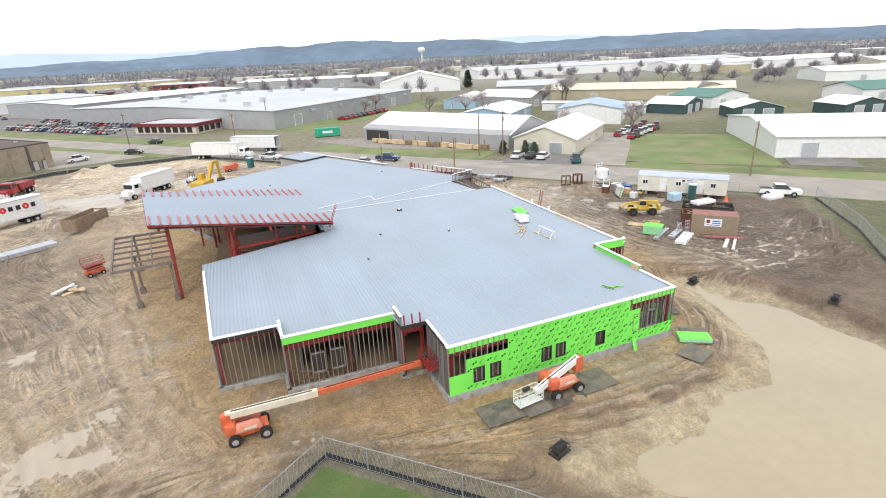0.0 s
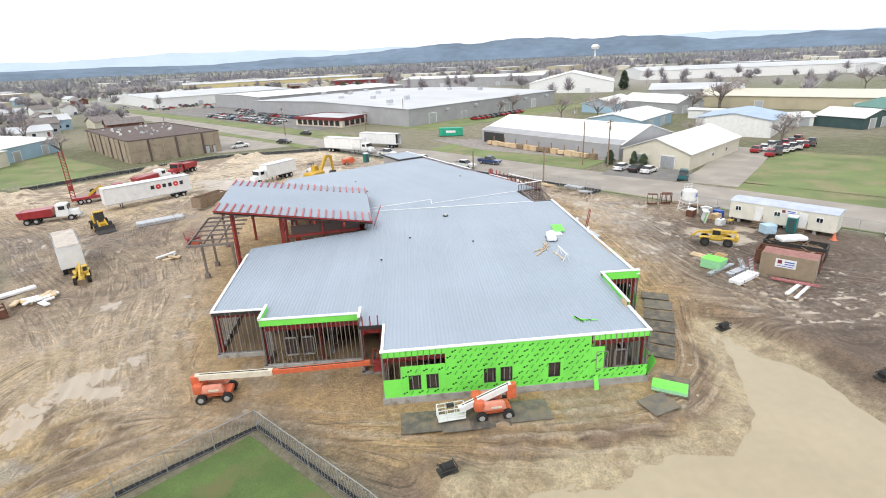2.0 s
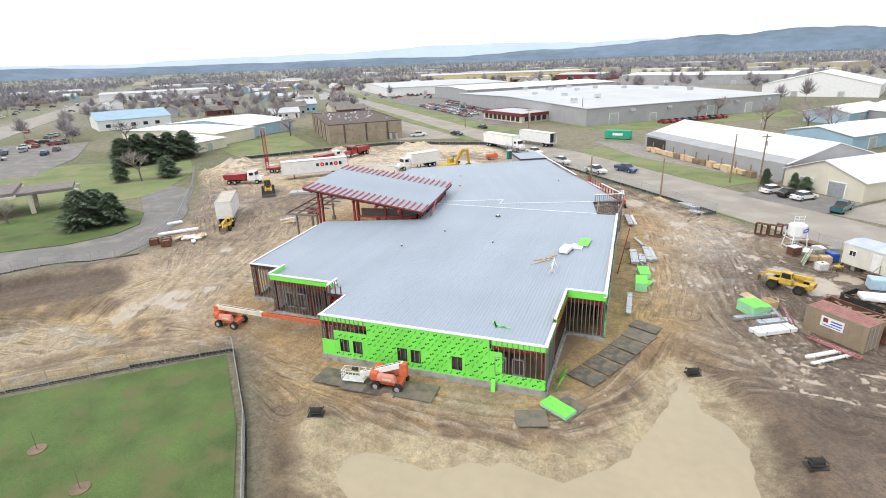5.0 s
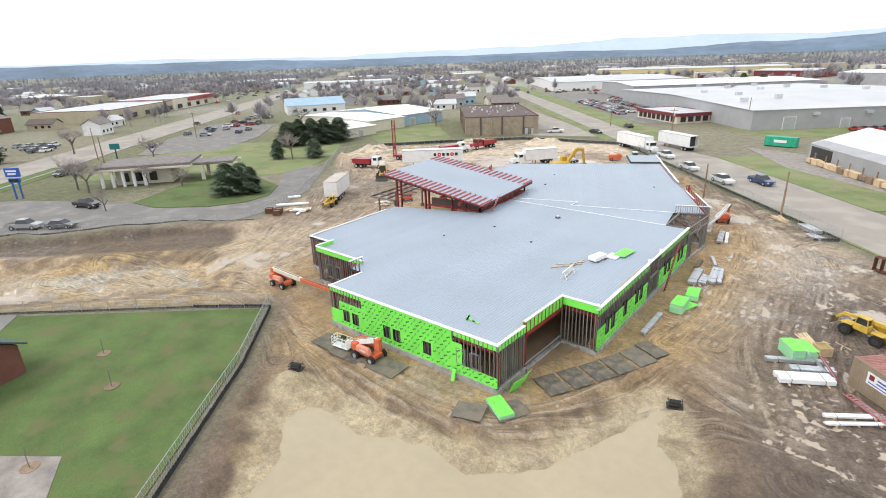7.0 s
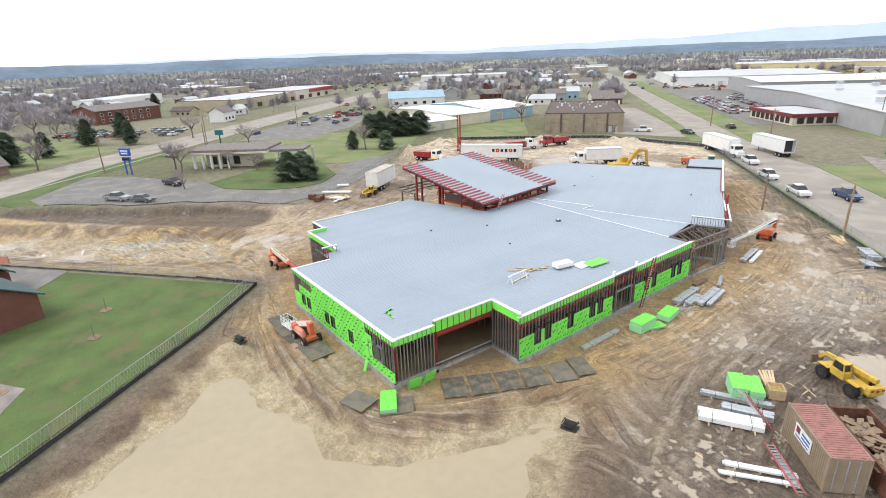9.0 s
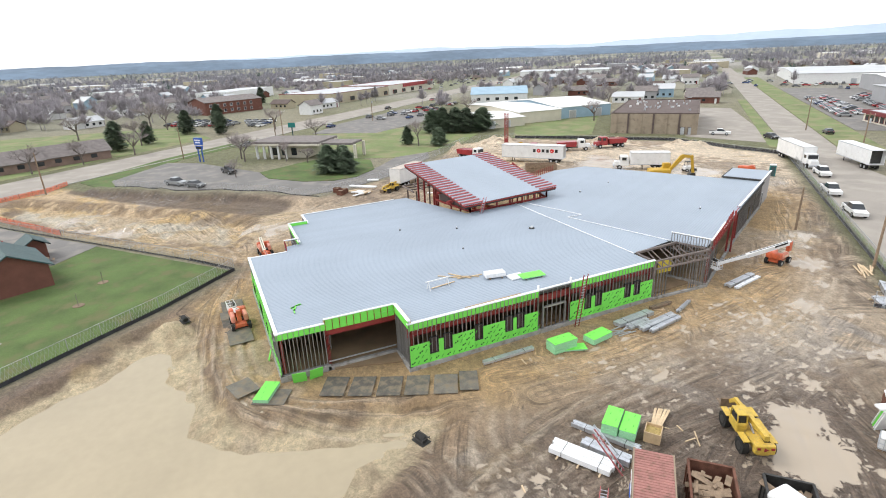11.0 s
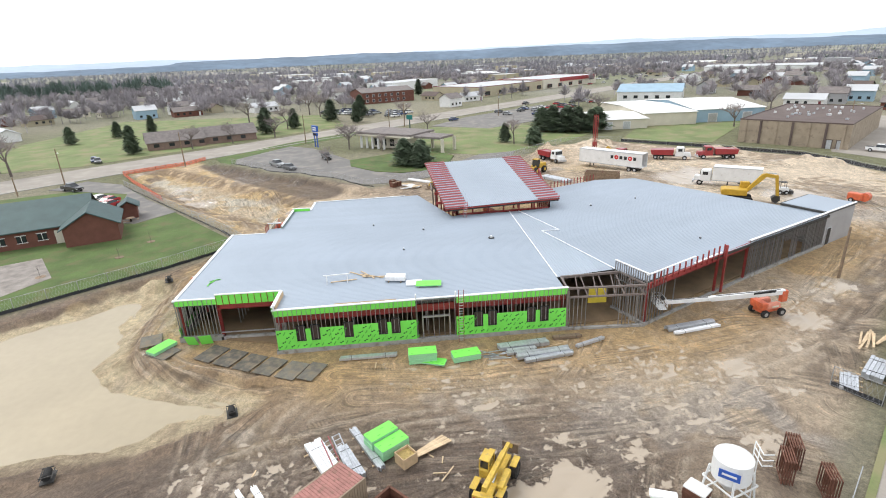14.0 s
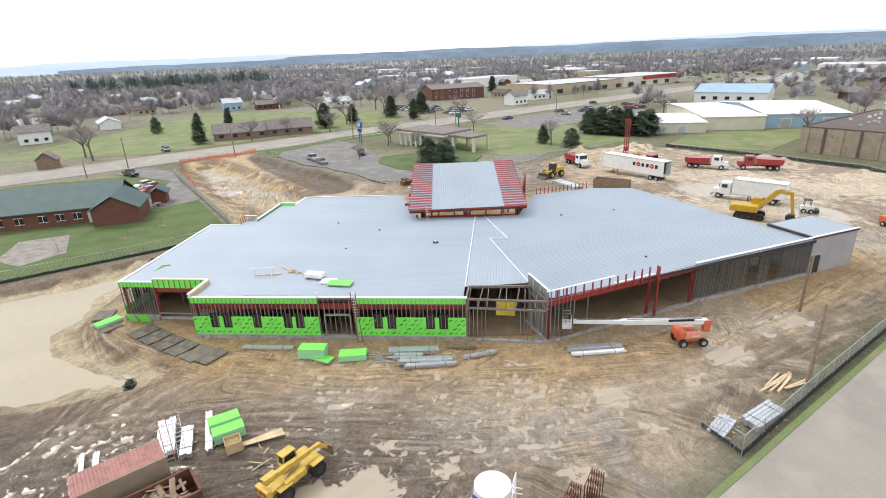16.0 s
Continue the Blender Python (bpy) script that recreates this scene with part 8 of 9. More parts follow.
ap = hall_building("apartment_block", "two-storey red-brown brick block with dark roof", -240, 26, 118, 34, 18, 6.4, 8.6, REDBRICK, SHINGLE, "x", [], [(3 + 4 * k, 1.4, 1.8 + 2.8 * j, 1.4) for k in range(7) for j in range(2)])
wb = hall_building("white_hall", "large white metal hall with white roof", 99.5, 72, -35, 42, 36, 4.2, 6.0, WHITE, WHITEROOF, "x", [(6, 3, 3), (30, 3, 3)], [])
for a in [("shed_hall", "blue-grey shed with white roof", 82.3, 149.6, 45, 27, 17, 3.6, 5.2, BLUESIDE, WHITEROOF, "x"), ("shed_hall", "pale blue shed with white roof", 96, 204, 50, 26, 14, 3.6, 5.4, BLUESIDE, WHITEROOF, "x"),
          ("shed_hall", "grey shed with white gabled roof", 114, 190, 25, 15, 28, 4.0, 6.4, GREYSIDE, WHITEROOF, "y"), ("shed_hall", "long tan hall with pale roof", 134, 213.7, -46.7, 78, 24, 4.6, 6.6, TAN, CREAM, "x"),
          ("shed_hall", "pale hall with blue-grey roof", 109, 129.3, 46, 20, 19, 4.6, 6.2, WHITE, BLUEROOF, "x"), ("shed_hall", "small white shed with blue door", 124.5, 147, -8, 9, 8, 2.8, 3.8, WHITE, WHITEROOF, "x"),
          ("shed_hall", "dark green shed with white roof", 139, 134.5, 22, 15, 13, 3.2, 5.0, GREENROOF, WHITEROOF, "y"), ("shed_hall", "white shed with green roof", 158, 141, 5, 20, 18, 3.8, 5.8, WHITE, GREENMETAL, "y"),
          ("shed_hall", "dark green shed with white roof", 141, 117.5, -30, 14, 12, 3.2, 5.0, GREENROOF, WHITEROOF, "y"), ("shed_hall", "dark green shed with pale roof", 168, 102.5, -15, 15, 12, 3.2, 5.0, GREENROOF, WHITEROOF, "y"),
          ("shed_hall", "white shed with green roof", 211, 124, -15, 26, 18, 3.8, 6.0, WHITE, GREENMETAL, "x"), ("shed_hall", "tan gabled shed with red trim", 176, 168, -20, 18, 18, 4, 6.5, TAN, SHINGLE, "y"),
          ("shed_hall", "long white trailer-like store", 112, 178, -50, 22, 4, 3, 3.4, WHITE, WHITEROOF, "x"),
          ("factory", "long white factory with pale roof", -151, 359, 40, 100, 105, 6, 7, WHITE, GREYROOF, "x"), ("factory", "pale grey factory with flat roof", -68, 302, 41, 105, 60, 7, 8, GREYSIDE, WHITEROOF, "x"),
          ("factory", "white hall with white gabled roof", 90, 330, -20, 50, 40, 6, 12, WHITE, WHITEROOF, "y"), ("factory", "long low pale factory", 200, 420, -10, 260, 60, 7, 9, WHITE, GREYROOF, "x"),
          ("factory", "long cream store with yellow front", -208, 556, 22, 180, 50, 8, 9, mat("yellow_cream_wall", (0.62, 0.52, 0.28), 0.7), GREYROOF, "x"), ("factory", "pale hall with flat roof", 10, 470, -20, 120, 60, 7, 8, GREYSIDE, WHITEROOF, "x"),
          ("factory", "red-fronted store with pale roof", -60, 560, -20, 50, 40, 6, 7, MAROON, GREYROOF, "x"), ("factory", "long white hall far off", 330, 330, -15, 160, 50, 6, 8, WHITE, WHITEROOF, "x"),
          ("factory", "white metal hall far off", 290, 190, -30, 60, 30, 5, 7, WHITE, WHITEROOF, "x"), ("factory", "cream metal hall far off", 420, 240, -30, 90, 40, 5, 7, CREAM, WHITEROOF, "x"),
          ("factory", "grey metal hall far off", 130, 250, -30, 40, 30, 5, 7, GREYSIDE, GREYROOF, "x"), ("factory", "white warehouse far off", -420, 330, 50, 90, 40, 6, 7, WHITE, GREYROOF, "x")]:
    name, label, x, y, ang, L, D, ev, rg, wm, rm, ax_ = a
    hall_building(name, label, x, y, ang, L, D, ev, rg, wm, rm, ax_, [(L * 0.3, 3, 2.8), (L * 0.7, 3, 2.8)], [])

# brick house with the green roof
hs = thing("brick_house", "red-brown brick house with dark green gabled roof", "house", 0.6, -11.6, 0, 114)


def gable(x0, x1, y0, y1, ev, rg, along_x=True, o=0.5):
    r, w_ = B(), B()
    if along_x:
        ym = (y0 + y1) / 2
        w_.add([(x0, y0, 0), (x1, y0, 0), (x1, y1, 0), (x0, y1, 0), (x0, y0, ev), (x1, y0, ev), (x1, y1, ev), (x0, y1, ev), (x0, ym, rg - 0.15), (x1, ym, rg - 0.15)],
               [(0, 1, 5, 4), (2, 3, 7, 6), (1, 2, 6, 9, 5), (3, 0, 4, 8, 7), (4, 5, 9, 8), (6, 7, 8, 9)])
        r.add([(x0 - o, y0 - o, ev - 0.15), (x1 + o, y0 - o, ev - 0.15), (x1 + o, ym, rg), (x0 - o, ym, rg), (x1 + o, y1 + o, ev - 0.15), (x0 - o, y1 + o, ev - 0.15)], [(0, 1, 2, 3), (3, 2, 4, 5)])
    else:
        xm = (x0 + x1) / 2
        w_.add([(x0, y0, 0), (x1, y0, 0), (x1, y1, 0), (x0, y1, 0), (x0, y0, ev), (x1, y0, ev), (x1, y1, ev), (x0, y1, ev), (xm, y0, rg - 0.15), (xm, y1, rg - 0.15)],
               [(0, 1, 5, 8, 4), (2, 3, 7, 9, 6), (1, 2, 6, 5), (3, 0, 4, 7), (4, 8, 9, 7), (5, 6, 9, 8)])
        r.add([(x0 - o, y0 - o, ev - 0.15), (xm, y0 - o, rg), (xm, y1 + o, rg), (x0 - o, y1 + o, ev - 0.15), (x1 + o, y0 - o, ev - 0.15), (x1 + o, y1 + o, ev - 0.15)], [(0, 1, 2, 3), (1, 4, 5, 2)])
    n_ = len(r.v)
    r.add([(p[0], p[1], p[2] + 0.16) for p in r.v[:n_]], [tuple(f) for f in r.f])
    r.f += [(a, c, c + n_, a + n_) for a, c in ((0, 1), (2, 3), (1, 2), (4, 5), (3, 0))] if along_x else [(a, c, c + n_, a + n_) for a, c in ((0, 1), (2, 3), (1, 4), (4, 5), (3, 0))]
    return w_, r


for args in ((-7.5, 13.6, 1.0, 13.5, 2.8, 5.9, True), (10.4, 17.6, -2.6, 6, 2.8, 5.0, False)):
    w_, r = gable(*args)
    part("wall", w_, REDBRICK, hs, "red-brown brick wall")
    part("roof", r, GREENROOF, hs, "dark green shingle roof")
for x in (-4.5, -1.5, 2.0, 4.6, 7.2):
    wn_ = part("window", B().box(x, 0.97, 1.5, 1.2, 0.08, 1.1), GLASS, hs)
    part("frame", B().box(x, 0.93, 0.93, 1.4, 0.1, 0.08).box(x, 0.93, 2.07, 1.4, 0.1, 0.08).box(x, 0.93, 1.5, 0.06, 0.1, 1.1), WHITE, wn_)
part("door", B().box(9.3, 0.95, 1.1, 1.0, 0.1, 2.1), CREAM, hs)
part("chimney_vent", B().tube((5, 9, 4.4), (5, 9, 5.2), 0.12, 8), WHITE, hs)
sh = thing("garden_shed", "small brown shed with dark green roof", "shed", -18.4, -1.2, 0, 24)
w_, r = gable(0, 3.2, 0, 2.6, 2.2, 3.2)
part("wall", w_, REDBRICK, sh)
part("roof", r, GREENROOF, sh)
sh = thing("garden_shed", "small hip-roofed shed on the green field", "shed", -55, -60, 0, 30)
w_, r = gable(0, 4.5, 0, 4.5, 2.4, 4.4)
part("wall", w_, OLDWOOD, sh)
part("roof", r, SHINGLE, sh)
t = thing("picnic_table", "round weathered picnic table on the lawn", "table", -13.9, 2.4, 0.07, 15)
part("tabletop", B().tube((0, 0, 0.7), (0, 0, 0.76), 0.7, 14), OLDWOOD, t)
part("pedestal", B().box(0, 0, 0.35, 0.2, 0.2, 0.7), DARK, t)
for k in range(3):
    part("bench", B().box(0, 1.1, 0.42, 1.1, 0.25, 0.06, pose(0, 0, 0, 0, 0, 120 * k)).box(0, 0.6, 0.3, 0.08, 1.0, 0.08, pose(0, 0, 0, 0, 0, 120 * k)), OLDWOOD, t)
for x, y in ((4.5, 9.5), (-2.0, 11.0), (10.5, 2.5)):
    t = thing("planted_sapling", "thin staked sapling in a mulch ring on the lawn", "sapling", x, y, 0.07)
    part("mulch_ring", B().tube((0, 0, -0.02), (0, 0, 0.05), 0.6, 14), OLDWOOD, t)
    part("stem", B().tube((0, 0, 0), (0.05, 0, 1.6), 0.03, 6, 0.012).tube((0.02, 0, 0.9), (0.35, 0.1, 1.5), 0.012, 4).tube((0.02, 0, 0.8), (-0.3, 0.1, 1.4), 0.012, 4), BARK, t)

# ranch houses across the main road
t = thing("ranch_house", "long low brick ranch house with grey-brown shingle roof", "house", -96.5, -31.5, 0, 117)
for args in ((0, 17, -0, -9, 2.5, 4.4, True), (17, 34, 1.5, -7.5, 2.5, 4.4, True)):
    x0, x1, y0, y1, ev, rg, al = args
    rg += 0.9
    w_, r = gable(x0, x1, -9 if y0 == 0 else -7.5, y0, ev, rg, al)
    m_ = pose(0, 9, 0)
    w_.v = [(p[0], p[1] + 9, p[2]) for p in w_.v]
    r.v = [(p[0], p[1] + 9, p[2]) for p in r.v]
    part("wall", w_, BROWNBRICK, t)
    part("roof", r, SHINGLE, t)
for k in range(7):
    part("window", B().box(2.5 + 4.5 * k, -0.04 + (0 if k < 4 else 1.5), 1.5, 1.6, 0.1, 1.1), GLASS, t)

# bank with the colonnade
t = thing("bank_building", "low pale stone bank with flat roof, columns and drive-through canopy", "bank", -84.0, 36.5, 0, 52)
part("wall", B().cbox(9, 6, 1.9, 12, 8, 3.8, 0.05), CREAM, t)
part("roof", B().cbox(10, 5, 4.3, 20, 12, 0.9, 0.1), SHINGLE, t, "flat dark roof slab")
part("roof_edge", B().cbox(10, 5, 3.9, 20.4, 12.4, 0.5, 0.08), CREAM, t)
for k in range(5):
    part("column", B().tube((1.0 + 2.2 * k, -0.3, 0), (1.0 + 2.2 * k, -0.3, 3.7), 0.35, 14), WHITE, t, "pale round column")
part("canopy", B().cbox(24, 4, 4.0, 10, 7, 0.6, 0.1), SHINGLE, t, "pale drive-through canopy")
for x in (22, 29.5):
    for y in (1.0, 7.0):
        part("column", B().box(x, y, 1.9, 0.7, 0.7, 3.8), CREAM, t)
for k in range(3):
    part("window", B().box(5 + 3 * k, 1.95, 1.7, 1.6, 0.1, 2.0), GLASS, t)
t = thing("bank_sign", "blue pylon sign with plain bars beside the road", "sign", -88.5, 22.8, 0, 40)
part("pole", B().box(-0.7, 0, 2.2, 0.25, 0.25, 4.4).box(0.7, 0, 2.2, 0.25, 0.25, 4.4), BLUE, t)
part("board", B().cbox(0, 0, 5.6, 3.0, 0.5, 1.9, 0.08).cbox(0, 0, 3.9, 2.4, 0.45, 0.9, 0.06), BLUE, t, "blue sign board")
part("bars", B().box(0, -0.27, 5.9, 2.2, 0.04, 0.35).box(0, -0.27, 5.3, 1.8, 0.04, 0.35), WHITE, t)
part("reader", B().box(0, -0.25, 3.9, 2.0, 0.04, 0.6), BLACK, t)
t = thing("road_sign", "green and white store sign beside the road", "sign", -118, 52, 0, 50)
part("pole", B().box(0, 0, 2.0, 0.3, 0.3, 4.0), GREENROOF, t)
part("board", B().cbox(0, 0, 4.6, 2.6, 0.4, 1.6, 0.06), TEAL, t)
t = thing("waste_container", "green roll-off container on the grass", "container", 27, 164, 0, -8)
part("body", B().cbox(0, 0, 1.4, 7.5, 2.4, 2.4, 0.05), mat("bright_green_paint", (0.02, 0.33, 0.2), 0.5), t)
part("sign", B().box(0, -1.22, 1.5, 3.0, 0.05, 0.7), WHITE, t)
part("rail", B().box(0, 0.8, 0.12, 7.5, 0.2, 0.2).box(0, -0.8, 0.12, 7.5, 0.2, 0.2), DARK, t)

# ---- trees ----
def bare_tree_parts(seed, h, spread=0.5, levels=4):
    r = random.Random(seed)
    trunk, twigs = B(), B()

    def grow(p, d, L, rad, lev):
        q = p + d * L
        (trunk if lev < 2 else twigs).tube(p, q, rad, 6 if lev < 2 else 3, rad * 0.68)
        if lev >= levels:
            for _ in range(5):
                e = (d + Vector((r.uniform(-1, 1), r.uniform(-1, 1), r.uniform(-0.2, 0.9))) * 0.7).normalized()
                f = q - d * L * r.uniform(0, 0.6)
                twigs.tube(f, f + e * L * r.uniform(0.5, 1.0), rad * 0.4, 3, rad * 0.1)
            return
        for k in range(r.choice((3, 3, 4)) if lev else 5):
            a = r.uniform(0, 2 * math.pi)
            e = (d * r.uniform(0.5, 1.0) + Vector((math.cos(a), math.sin(a), r.uniform(-0.1, 0.4))) * (spread + 0.25 * r.random())).normalized()
            grow(p + d * L * (r.uniform(0.55, 1.0) if lev else r.uniform(0.65, 1.0)), e, L * r.uniform(0.62, 0.82), rad * 0.58, lev + 1)

    grow(Vector((0, 0, -0.1)), Vector((r.uniform(-0.05, 0.05), r.uniform(-0.05, 0.05), 1)).normalized(), h * 0.3, h * 0.022, 0)
    return trunk, twigs


TREES = []
for k in range(4):
    t = thing("bare_tree", "leafless grey-brown tree with fine twigs", "tree", group="bare trees")
    tr, tw = bare_tree_parts(20 + k, 10, 0.55 + 0.05 * k, 4)
    part("trunk", tr, BARK, t)
    part("crown", tw, TWIG, t, "bare twigs")
    TREES.append(t)


def conifer_parts(seed, h, wide):
    r = random.Random(seed)
    tr = B().tube((0, 0, -0.1), (0, 0, h * 0.95), h * 0.02, 6, 0.02)
    cr = B()
    n_ = 2400
    for k in range(n_):
        u = r.random() ** 0.9
        z = h * (0.06 + 0.94 * u)
        a = r.uniform(0, 2 * math.pi)
        lump = 0.75 + 0.25 * math.sin(a * 3 + seed + z * 2.2) + 0.2 * math.sin(a * 7 + z * 4)
        rad = wide * 1.25 * ((1 - u) ** 0.55 * min(1, 0.55 + 3 * u)) * lump * r.uniform(0.45, 1.05) + 0.08
        c = Vector((math.cos(a) * rad, math.sin(a) * rad, z))
        o = Vector((math.cos(a), math.sin(a), r.uniform(-0.5, 0.25)))
        s = Vector((-math.sin(a), math.cos(a), r.uniform(-0.4, 0.4)))
        w_ = h * r.uniform(0.025, 0.05)
        cr.add([c - s * w_ - o * w_, c + s * w_ - o * w_, c + o * w_ * 1.8], [(0, 1, 2)])
    return tr, cr


CONES = []
for k, wd in enumerate((2.1, 1.7, 2.4)):
    t = thing("conifer", "dark green conifer with dense needles", "tree", group="conifers")
    tr, cr = conifer_parts(40 + k, 7.0, wd)
    part("trunk", tr, BARK, t)
    part("crown", cr, NEEDLE, t, "dark green needles")
    CONES.append(t)
USED = set()


def plant(kinds, k, x, y, s, z=0.0, wide=1.0):
    src = kinds[k % len(kinds)]
    m = pose(x, y, z, 0, 0, (x * 37 + y * 11) % 360) @ Matrix.Diagonal((s * wide, s * wide, s, 1))
    if src.name not in USED:
        USED.add(src.name)
        src.matrix_basis = m
        return src
    o = copy_thing(src, Matrix())
    o.matrix_basis = m
    return o


for k, (x, y, s) in enumerate([(-51.5, 50.0, 0.95), (-48.5, 53.5, 0.8), (-53.0, 54.0, 0.85), (-99, 96, 1.1), (-96.5, 99, 1.2), (-94.5, 102.5, 1.1), (-92.5, 106, 1.15), (-91, 110, 1.05), (-93.5, 112.8, 1.1), (-97, 104, 1.15), (-101, 99, 1.0),
                               (-73, 87.2, 0.75), (-80, 80, 0.8), (-92.2, -34.2, 1.25), (-128, -2, 1.35), (-140, 6, 1.1), (-150, 30, 1.2), (-122, -70, 0.9), (-135, -60, 0.9), (-146, -52, 1.0), (-160, 18, 1.3), (-172, 30, 1.4),
                               (61.5, 104.5, 0.45), (63.0, 103.0, 0.4), (57.5, 107.6, 0.45), (150, 330, 1.6), (-30, 380, 1.5), (-20, 384, 1.5), (-300, 60, 1.5)]):
    plant(CONES, k, x, y, s, 0.0, 1.5 if k < 12 else 1.1)
for k, (x, y, s) in enumerate([(-74.5, 43.5, 0.55), (-81, 33.5, 0.75), (-86.5, 33, 0.8), (-68.0, 48, 0.5), (-63.8, -51.4, 1.1), (-69, -58, 1.0), (-107, -108, 1.1), (-118, -100, 1.2), (-76, 82, 0.75), (-97, -18, 0.8), (-106, -8, 0.75),
                               (-115, 4, 0.9), (-137, 4, 0.9), (-194, 3, 1.2), (-150, 50, 0.9), (-88, 156, 0.9), (-120, 190, 1.0), (88, 130, 0.7), (110, 126, 0.8), (104, 118, 0.7), (82, 166, 1.0), (78, 174, 1.1), (70, 190, 0.9), (120, 190, 1.1),
                               (128, 186, 1.2), (136, 200, 1.1), (150, 215, 1.2), (60, 230, 0.9), (52, 218, 0.6), (-108, 58, 0.8), (-60, 30, 0.45), (-170, -20, 1.1), (-182, 10, 1.0), (-140, 130, 0.9), (-20, 300, 1.0), (240, 250, 1.1)]):
    plant(TREES, k, x, y, s * 1.35)

# ---- the town beyond ----
rt = random.Random(99)
HOUSES, FAR_HOUSES = [], []
for k, (wm, rm) in enumerate([(WHITE, SHINGLE), (CREAM, SHINGLE), (REDBRICK, SHINGLE), (BLUESIDE, GREYROOF), (TAN, BROWNROOF), (WHITE, GREYROOF), (GREYSIDE, SHINGLE)]):
    t = thing("house", ["white", "cream", "red brick", "pale blue", "tan", "white", "grey"][k] + " single-family house with gabled shingle roof", "house", group="houses in the town")
    t_label = ["white", "cream", "red brick", "pale blue", "tan", "white", "grey"][k]
    L, D = 10 + 2 * (k % 3), 7 + (k % 2)
    w_, r = gable(0, L, 0, D, 2.8 + (1.6 if k % 3 == 0 else 0), 4.8 + (1.8 if k % 3 == 0 else 0))
    part("wall", w_, wm, t)
    part("roof", r, rm, t)
    for j in range(3):
        part("window", B().box(1.8 + j * 3, -0.04, 1.5, 1.2, 0.1, 1.1).box(1.8 + j * 3, D + 0.04, 1.5, 1.2, 0.1, 1.1), GLASS, t)
    part("door", B().box(L - 1.4, -0.04, 1.05, 0.9, 0.1, 2.1), WHITE if wm is not WHITE else MAROON, t)
    HOUSES.append(t)
    t = thing("house", t_label + " house with gabled roof among the trees", "house", -720 - 16 * k, 240 + 22 * k, 0, 40 * k, "houses in the town")
    part("wall", B().add(w_.v, w_.f), wm, t)
    part("roof", B().add(r.v, r.f), rm, t)
    part("window", B().box(3, -0.04, 1.5, 2.4, 0.1, 1.1).box(3, D + 0.04, 1.5, 2.4, 0.1, 1.1), GLASS, t)
    FAR_HOUSES.append(t)
spots = []


def off_road(x, y):
    m = -(0.704 * x + 0.71 * y) - 58.1
    e = 0.75 * x + 0.662 * y - 92.8
    return not (-9 < m < 26) and not (-6 < e < 20)


tries = 0
while len(spots) < 380 and tries < 9000:
    tries += 1
    a, d = rt.uniform(radians(100), radians(262)), rt.uniform(0, 1) ** 0.85 * 560 + 170
    x, y = 10 + d * math.cos(a), 60 + d * math.sin(a)
    m = -(0.704 * x + 0.71 * y) - 58.1
    if m < 26 and y < 195:
        continue
    if any(float(signed(p, np.array([x]), np.array([y]))[0]) < 8 for p in AREAS):
        continue
    if -205 < x < -55 and -95 < y < 28:
        continue
    if -460 < x < -225 and 85 < y < 250:
        continue
    if -275 < x < -180 and 0 < y < 66:
        continue
    if off_road(x, y) and not built_on(x, y, 12) and all((x - p) ** 2 + (y - q) ** 2 > 17 ** 2 for p, q in spots):
        spots.append((x, y))
for k, (x, y) in enumerate(spots):
    m = pose(x, y, 0, 0, 0, rt.choice((45, 135, 225, 315)) + rt.uniform(-12, 12))
    if k < len(HOUSES):
        HOUSES[k].matrix_basis = m
    else:
        copy_thing((HOUSES if math.hypot(x - 10, y - 60) < 330 else FAR_HOUSES)[rt.randrange(len(HOUSES))], m)


def clump(b, x, y, z, h, w, r, n_):
    """A bare crown: slim twigs fanning from a stem into a rounded outline, with gaps."""
    b.add([(x - 0.02 * h, y, z), (x + 0.02 * h, y, z), (x, y, z + 0.6 * h)], [(0, 1, 2)])
    b.add([(x, y - 0.02 * h, z), (x, y + 0.02 * h, z), (x, y, z + 0.6 * h)], [(0, 1, 2)])
    for _ in range(n_):
        a, e, u = r.uniform(0, 2 * math.pi), r.uniform(-0.35, 1.45), r.uniform(0.6, 1.08)
        tx, ty, tz = x + math.cos(a) * math.cos(e) * w * 0.55 * u, y + math.sin(a) * math.cos(e) * w * 0.55 * u, z + h * (0.58 + 0.42 * math.sin(e) * u)
        f = r.uniform(0.05, 0.7)
        bx, by, bz = x + (tx - x) * f, y + (ty - y) * f, z + h * 0.35 + (tz - z - h * 0.35) * f
        t_ = r.uniform(0.016, 0.034) * w * (1.5 if n_ < 30 else 1.0)
        px, py, pz = -math.sin(a) * t_, math.cos(a) * t_, r.uniform(-t_, t_)
        b.add([(bx + px, by + py, bz + pz), (bx - px, by - py, bz - pz), (tx, ty, tz)], [(0, 1, 2)])
        gx, gy, gz = r.uniform(-1, 1), r.uniform(-1, 1), r.uniform(-0.4, 1)
        mx, my, mz, q = (bx + tx) / 2, (by + ty) / 2, (bz + tz) / 2, 0.16 * w
        b.add([(mx + px * 0.7, my + py * 0.7, mz), (mx - px * 0.7, my - py * 0.7, mz), (mx + gx * q, my + gy * q, mz + gz * q)], [(0, 1, 2)])


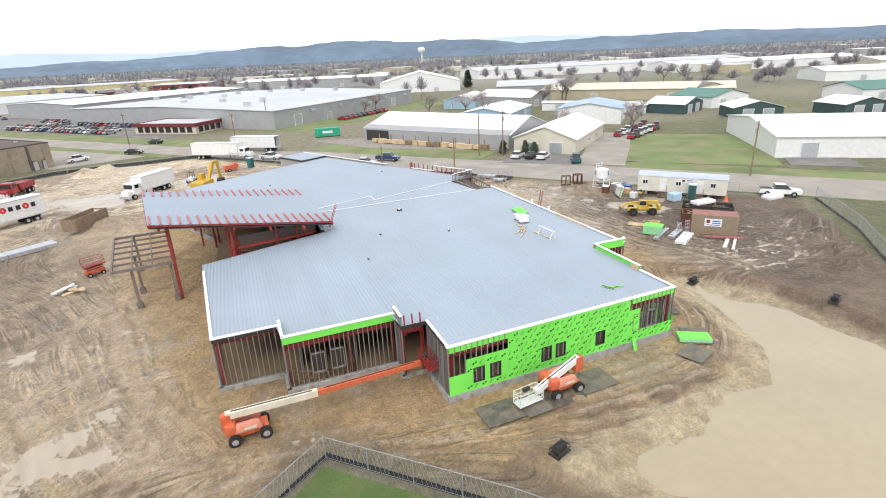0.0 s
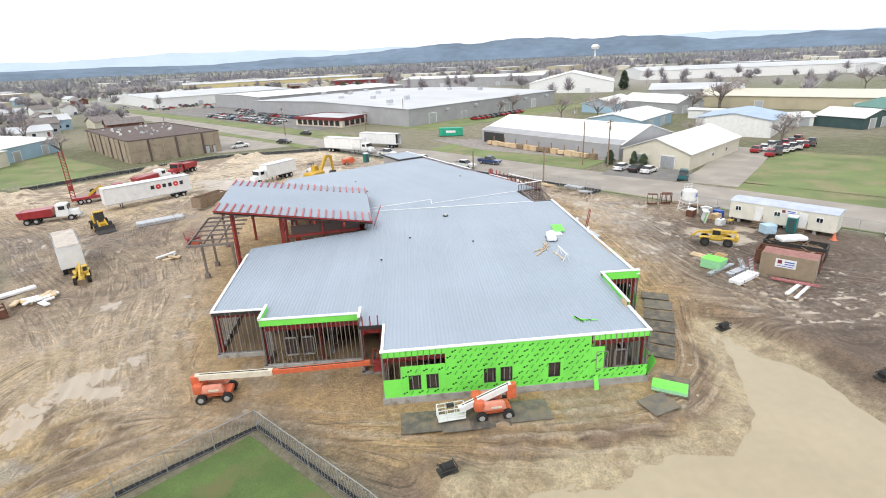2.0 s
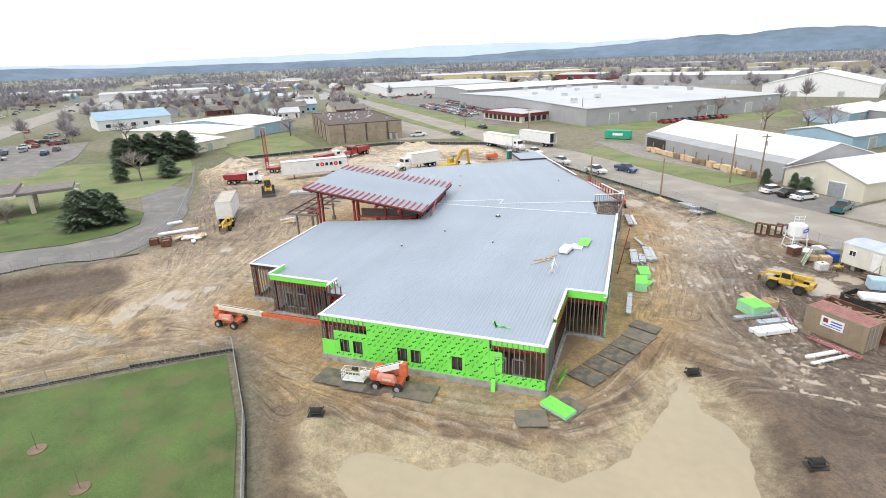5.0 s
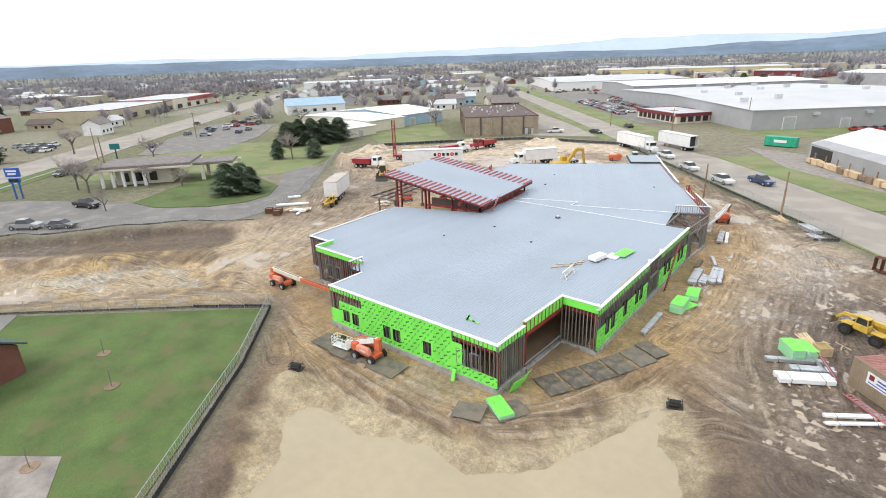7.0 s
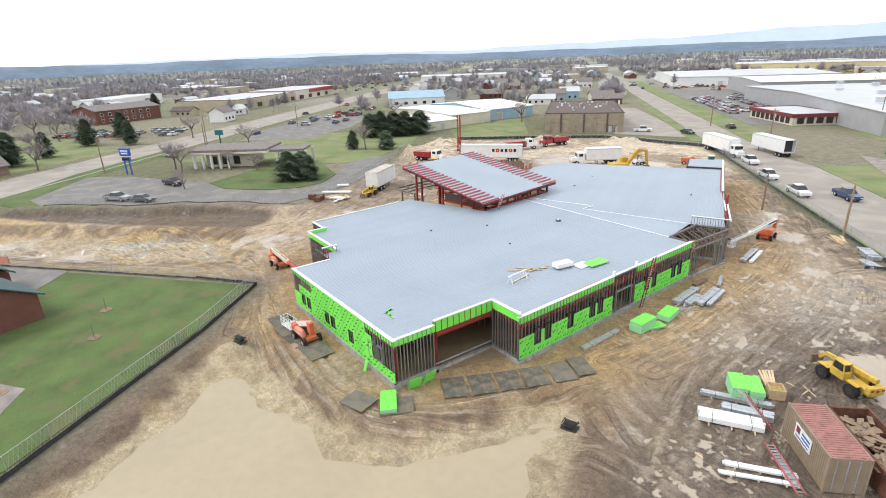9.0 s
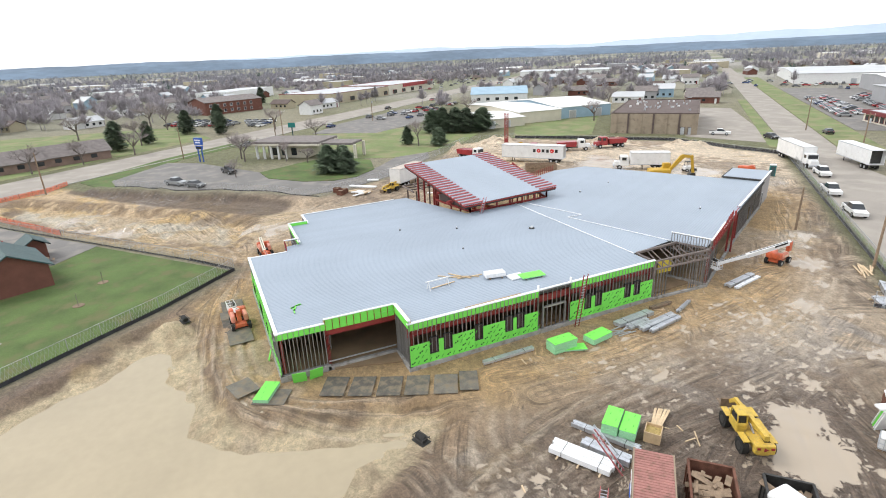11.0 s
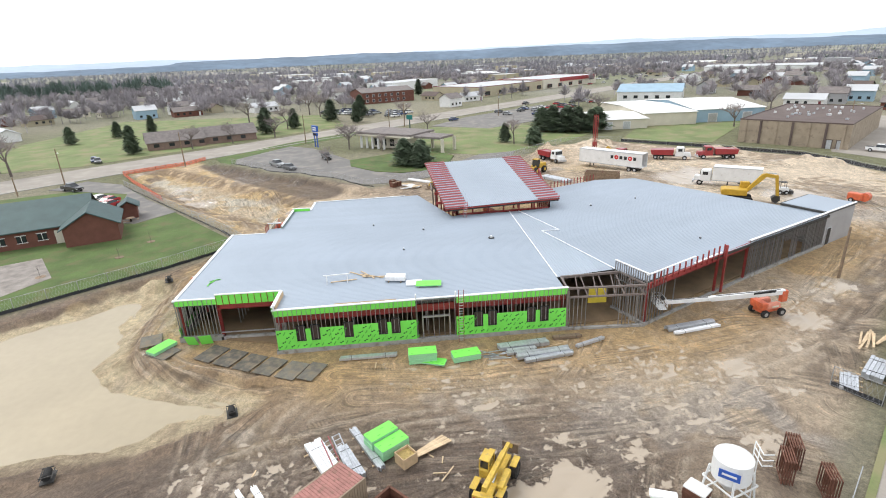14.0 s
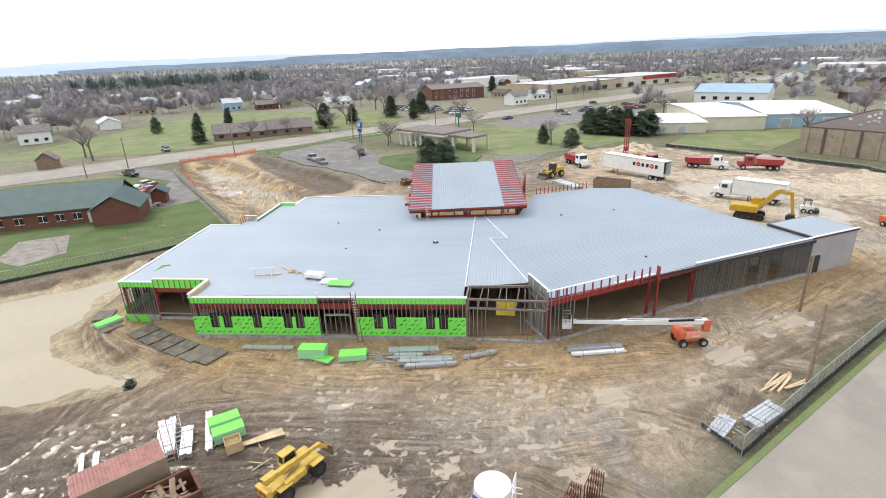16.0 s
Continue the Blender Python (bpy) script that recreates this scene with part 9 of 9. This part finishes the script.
def woods(name, material, n_, r0, r1, a0, a1, h0, h1, label, seed, slivers=12, skip=None):
    r = random.Random(seed)
    b = B()
    for _ in range(n_):
        a, d = radians(r.uniform(a0, a1)), math.sqrt(r.uniform(r0 * r0, r1 * r1))
        x, y = 10 + d * math.cos(a), 60 + d * math.sin(a)
        if skip and skip(x, y, d):
            continue
        if not off_road(x, y) or built_on(x, y):
            continue
        clump(b, x, y, -0.5 if d < 500 else -2, r.uniform(h0, h1), r.uniform(0.5, 0.85) * h1, r, slivers)
    me = bpy.data.meshes.new(name)
    me.from_pydata(b.v, [], b.f)
    me.materials.append(material)
    tagged(new(name, me), label, "woods", kind="stuff")


# scattered low roofs far in the town
rf = random.Random(12)
for k in range(130):
    a, d = radians(rf.uniform(15, 200)), rf.uniform(400, 1150)
    x, y = 10 + d * math.cos(a), 60 + d * math.sin(a)
    if not off_road(x, y) or built_on(x, y, 40):
        continue
    hall_building("far_building", rf.choice(["white low building far off in the town", "pale grey flat-roofed building far off"]), x, y, rf.choice((-35, 50, 20)), rf.uniform(18, 70), rf.uniform(14, 36), rf.uniform(4, 7), 8,
                  rf.choice((WHITE, CREAM, GREYSIDE, TAN)), rf.choice((WHITEROOF, GREYROOF, GREYROOF)), "flat")


# Mauve-grey haze put into both colours; the twigs themselves are browner.
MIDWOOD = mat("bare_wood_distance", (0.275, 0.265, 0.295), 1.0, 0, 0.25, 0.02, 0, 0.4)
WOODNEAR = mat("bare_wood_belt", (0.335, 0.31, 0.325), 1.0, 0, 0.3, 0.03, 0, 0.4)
EVERG = mat("evergreen_belt", (0.1, 0.14, 0.12), 1.0, 0, 0.3, 0.03, 0, 0.4)
near_skip = lambda x, y, d: (-205 < x < -55 and -110 < y < 40) or (-460 < x < -120 and 40 < y < 330 and d < 500) or (y > -0.35 * x + 130 and d < 520)
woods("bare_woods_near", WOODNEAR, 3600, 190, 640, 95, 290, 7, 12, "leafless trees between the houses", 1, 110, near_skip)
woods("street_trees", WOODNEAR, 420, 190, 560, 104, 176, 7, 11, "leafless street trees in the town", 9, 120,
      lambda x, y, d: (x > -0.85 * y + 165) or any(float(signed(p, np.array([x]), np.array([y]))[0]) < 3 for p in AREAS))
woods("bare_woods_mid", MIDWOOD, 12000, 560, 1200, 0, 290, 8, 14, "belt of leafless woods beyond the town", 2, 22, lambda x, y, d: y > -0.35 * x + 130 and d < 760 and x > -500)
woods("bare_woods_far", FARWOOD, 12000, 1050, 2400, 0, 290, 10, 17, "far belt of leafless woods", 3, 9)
woods("evergreen_woods", EVERG, 90, 530, 650, 206, 224, 15, 22, "dark evergreen belt beyond the field", 4, 40)
woods("evergreen_woods_far", EVERG, 260, 420, 1500, 10, 280, 8, 14, "scattered dark evergreens", 5, 26, lambda x, y, d: d < 520 and near_skip(x, y, d))
woods("scattered_bare_trees", WOODNEAR, 420, 190, 760, 18, 100, 8, 13, "leafless trees among the workshops", 6, 120, lambda x, y, d: 0.75 * x + 0.662 * y < 150)
def ridge(name, dist, a0, a1, base, amp, material, seed, label, tops=(), thick=600):
    """A range of hills as a long mound seen from afar."""
    b = B()
    n_ = 220
    rows = []
    for k in range(n_ + 1):
        a = radians(a0 + (a1 - a0) * k / n_)
        f = k / n_
        env = math.sin(math.pi * f) ** 0.5
        h = base + env * amp * (0.72 + 0.12 * math.sin(9 * f + seed) + 0.1 * math.sin(21 * f + 2.1 * seed) + 0.06 * math.sin(47 * f + seed * 3.3) + 0.03 * math.sin(101 * f) + 0.022 * math.sin(173 * f + seed) + 0.018 * math.sin(311 * f))
        h += sum(up * math.exp(-((a0 + (a1 - a0) * f - at_) / wide_) ** 2) for at_, wide_, up in tops)
        for dd, hh in ((0, -6), (thick * 0.25, h * 0.55), (thick * 0.5, h), (thick, -6)):
            rows.append((10 + (dist + dd) * math.cos(a), 60 + (dist + dd) * math.sin(a), hh))
    fs = [(4 * k + j, 4 * k + 4 + j, 4 * k + 5 + j, 4 * k + 1 + j) for k in range(n_) for j in range(3)]
    b.add(rows, fs)
    solid(name, b, material, label, "hills", "structure", smooth=True)


ridge("backdrop_hills_near", 2900, 22, 112, 24, 74, HILL, 1.3, "wooded hills on the horizon, coloured blue-grey for haze", ((79, 7, 26), (86, 2.5, 14), (66, 5, 12), (98, 4, -12)))
ridge("backdrop_hills_mid", 3300, 100, 222, 22, 44, HILL, 2.2, "low hills on the horizon, coloured blue-grey for haze")
ridge("backdrop_hills_far", 4000, 10, 190, 26, 112, HILLFAR, 4.1, "distant hills on the horizon, coloured pale for haze")
ridge("backdrop_hills_west", 3400, 170, 300, 18, 62, HILLFAR, 0.7, "distant hills in the west, coloured pale for haze")
t = thing("water_tower", "white water tower far beyond the town", "water tower", 525, 1460, -12, 0)
part("tank", B().tube((0, 0, 40), (0, 0, 46), 9, 20, 11).tube((0, 0, 46), (0, 0, 52), 11, 20, 6), WHITE, t)
part("shaft", B().tube((0, 0, 0), (0, 0, 40), 2.4, 12, 2.0), WHITE, t)
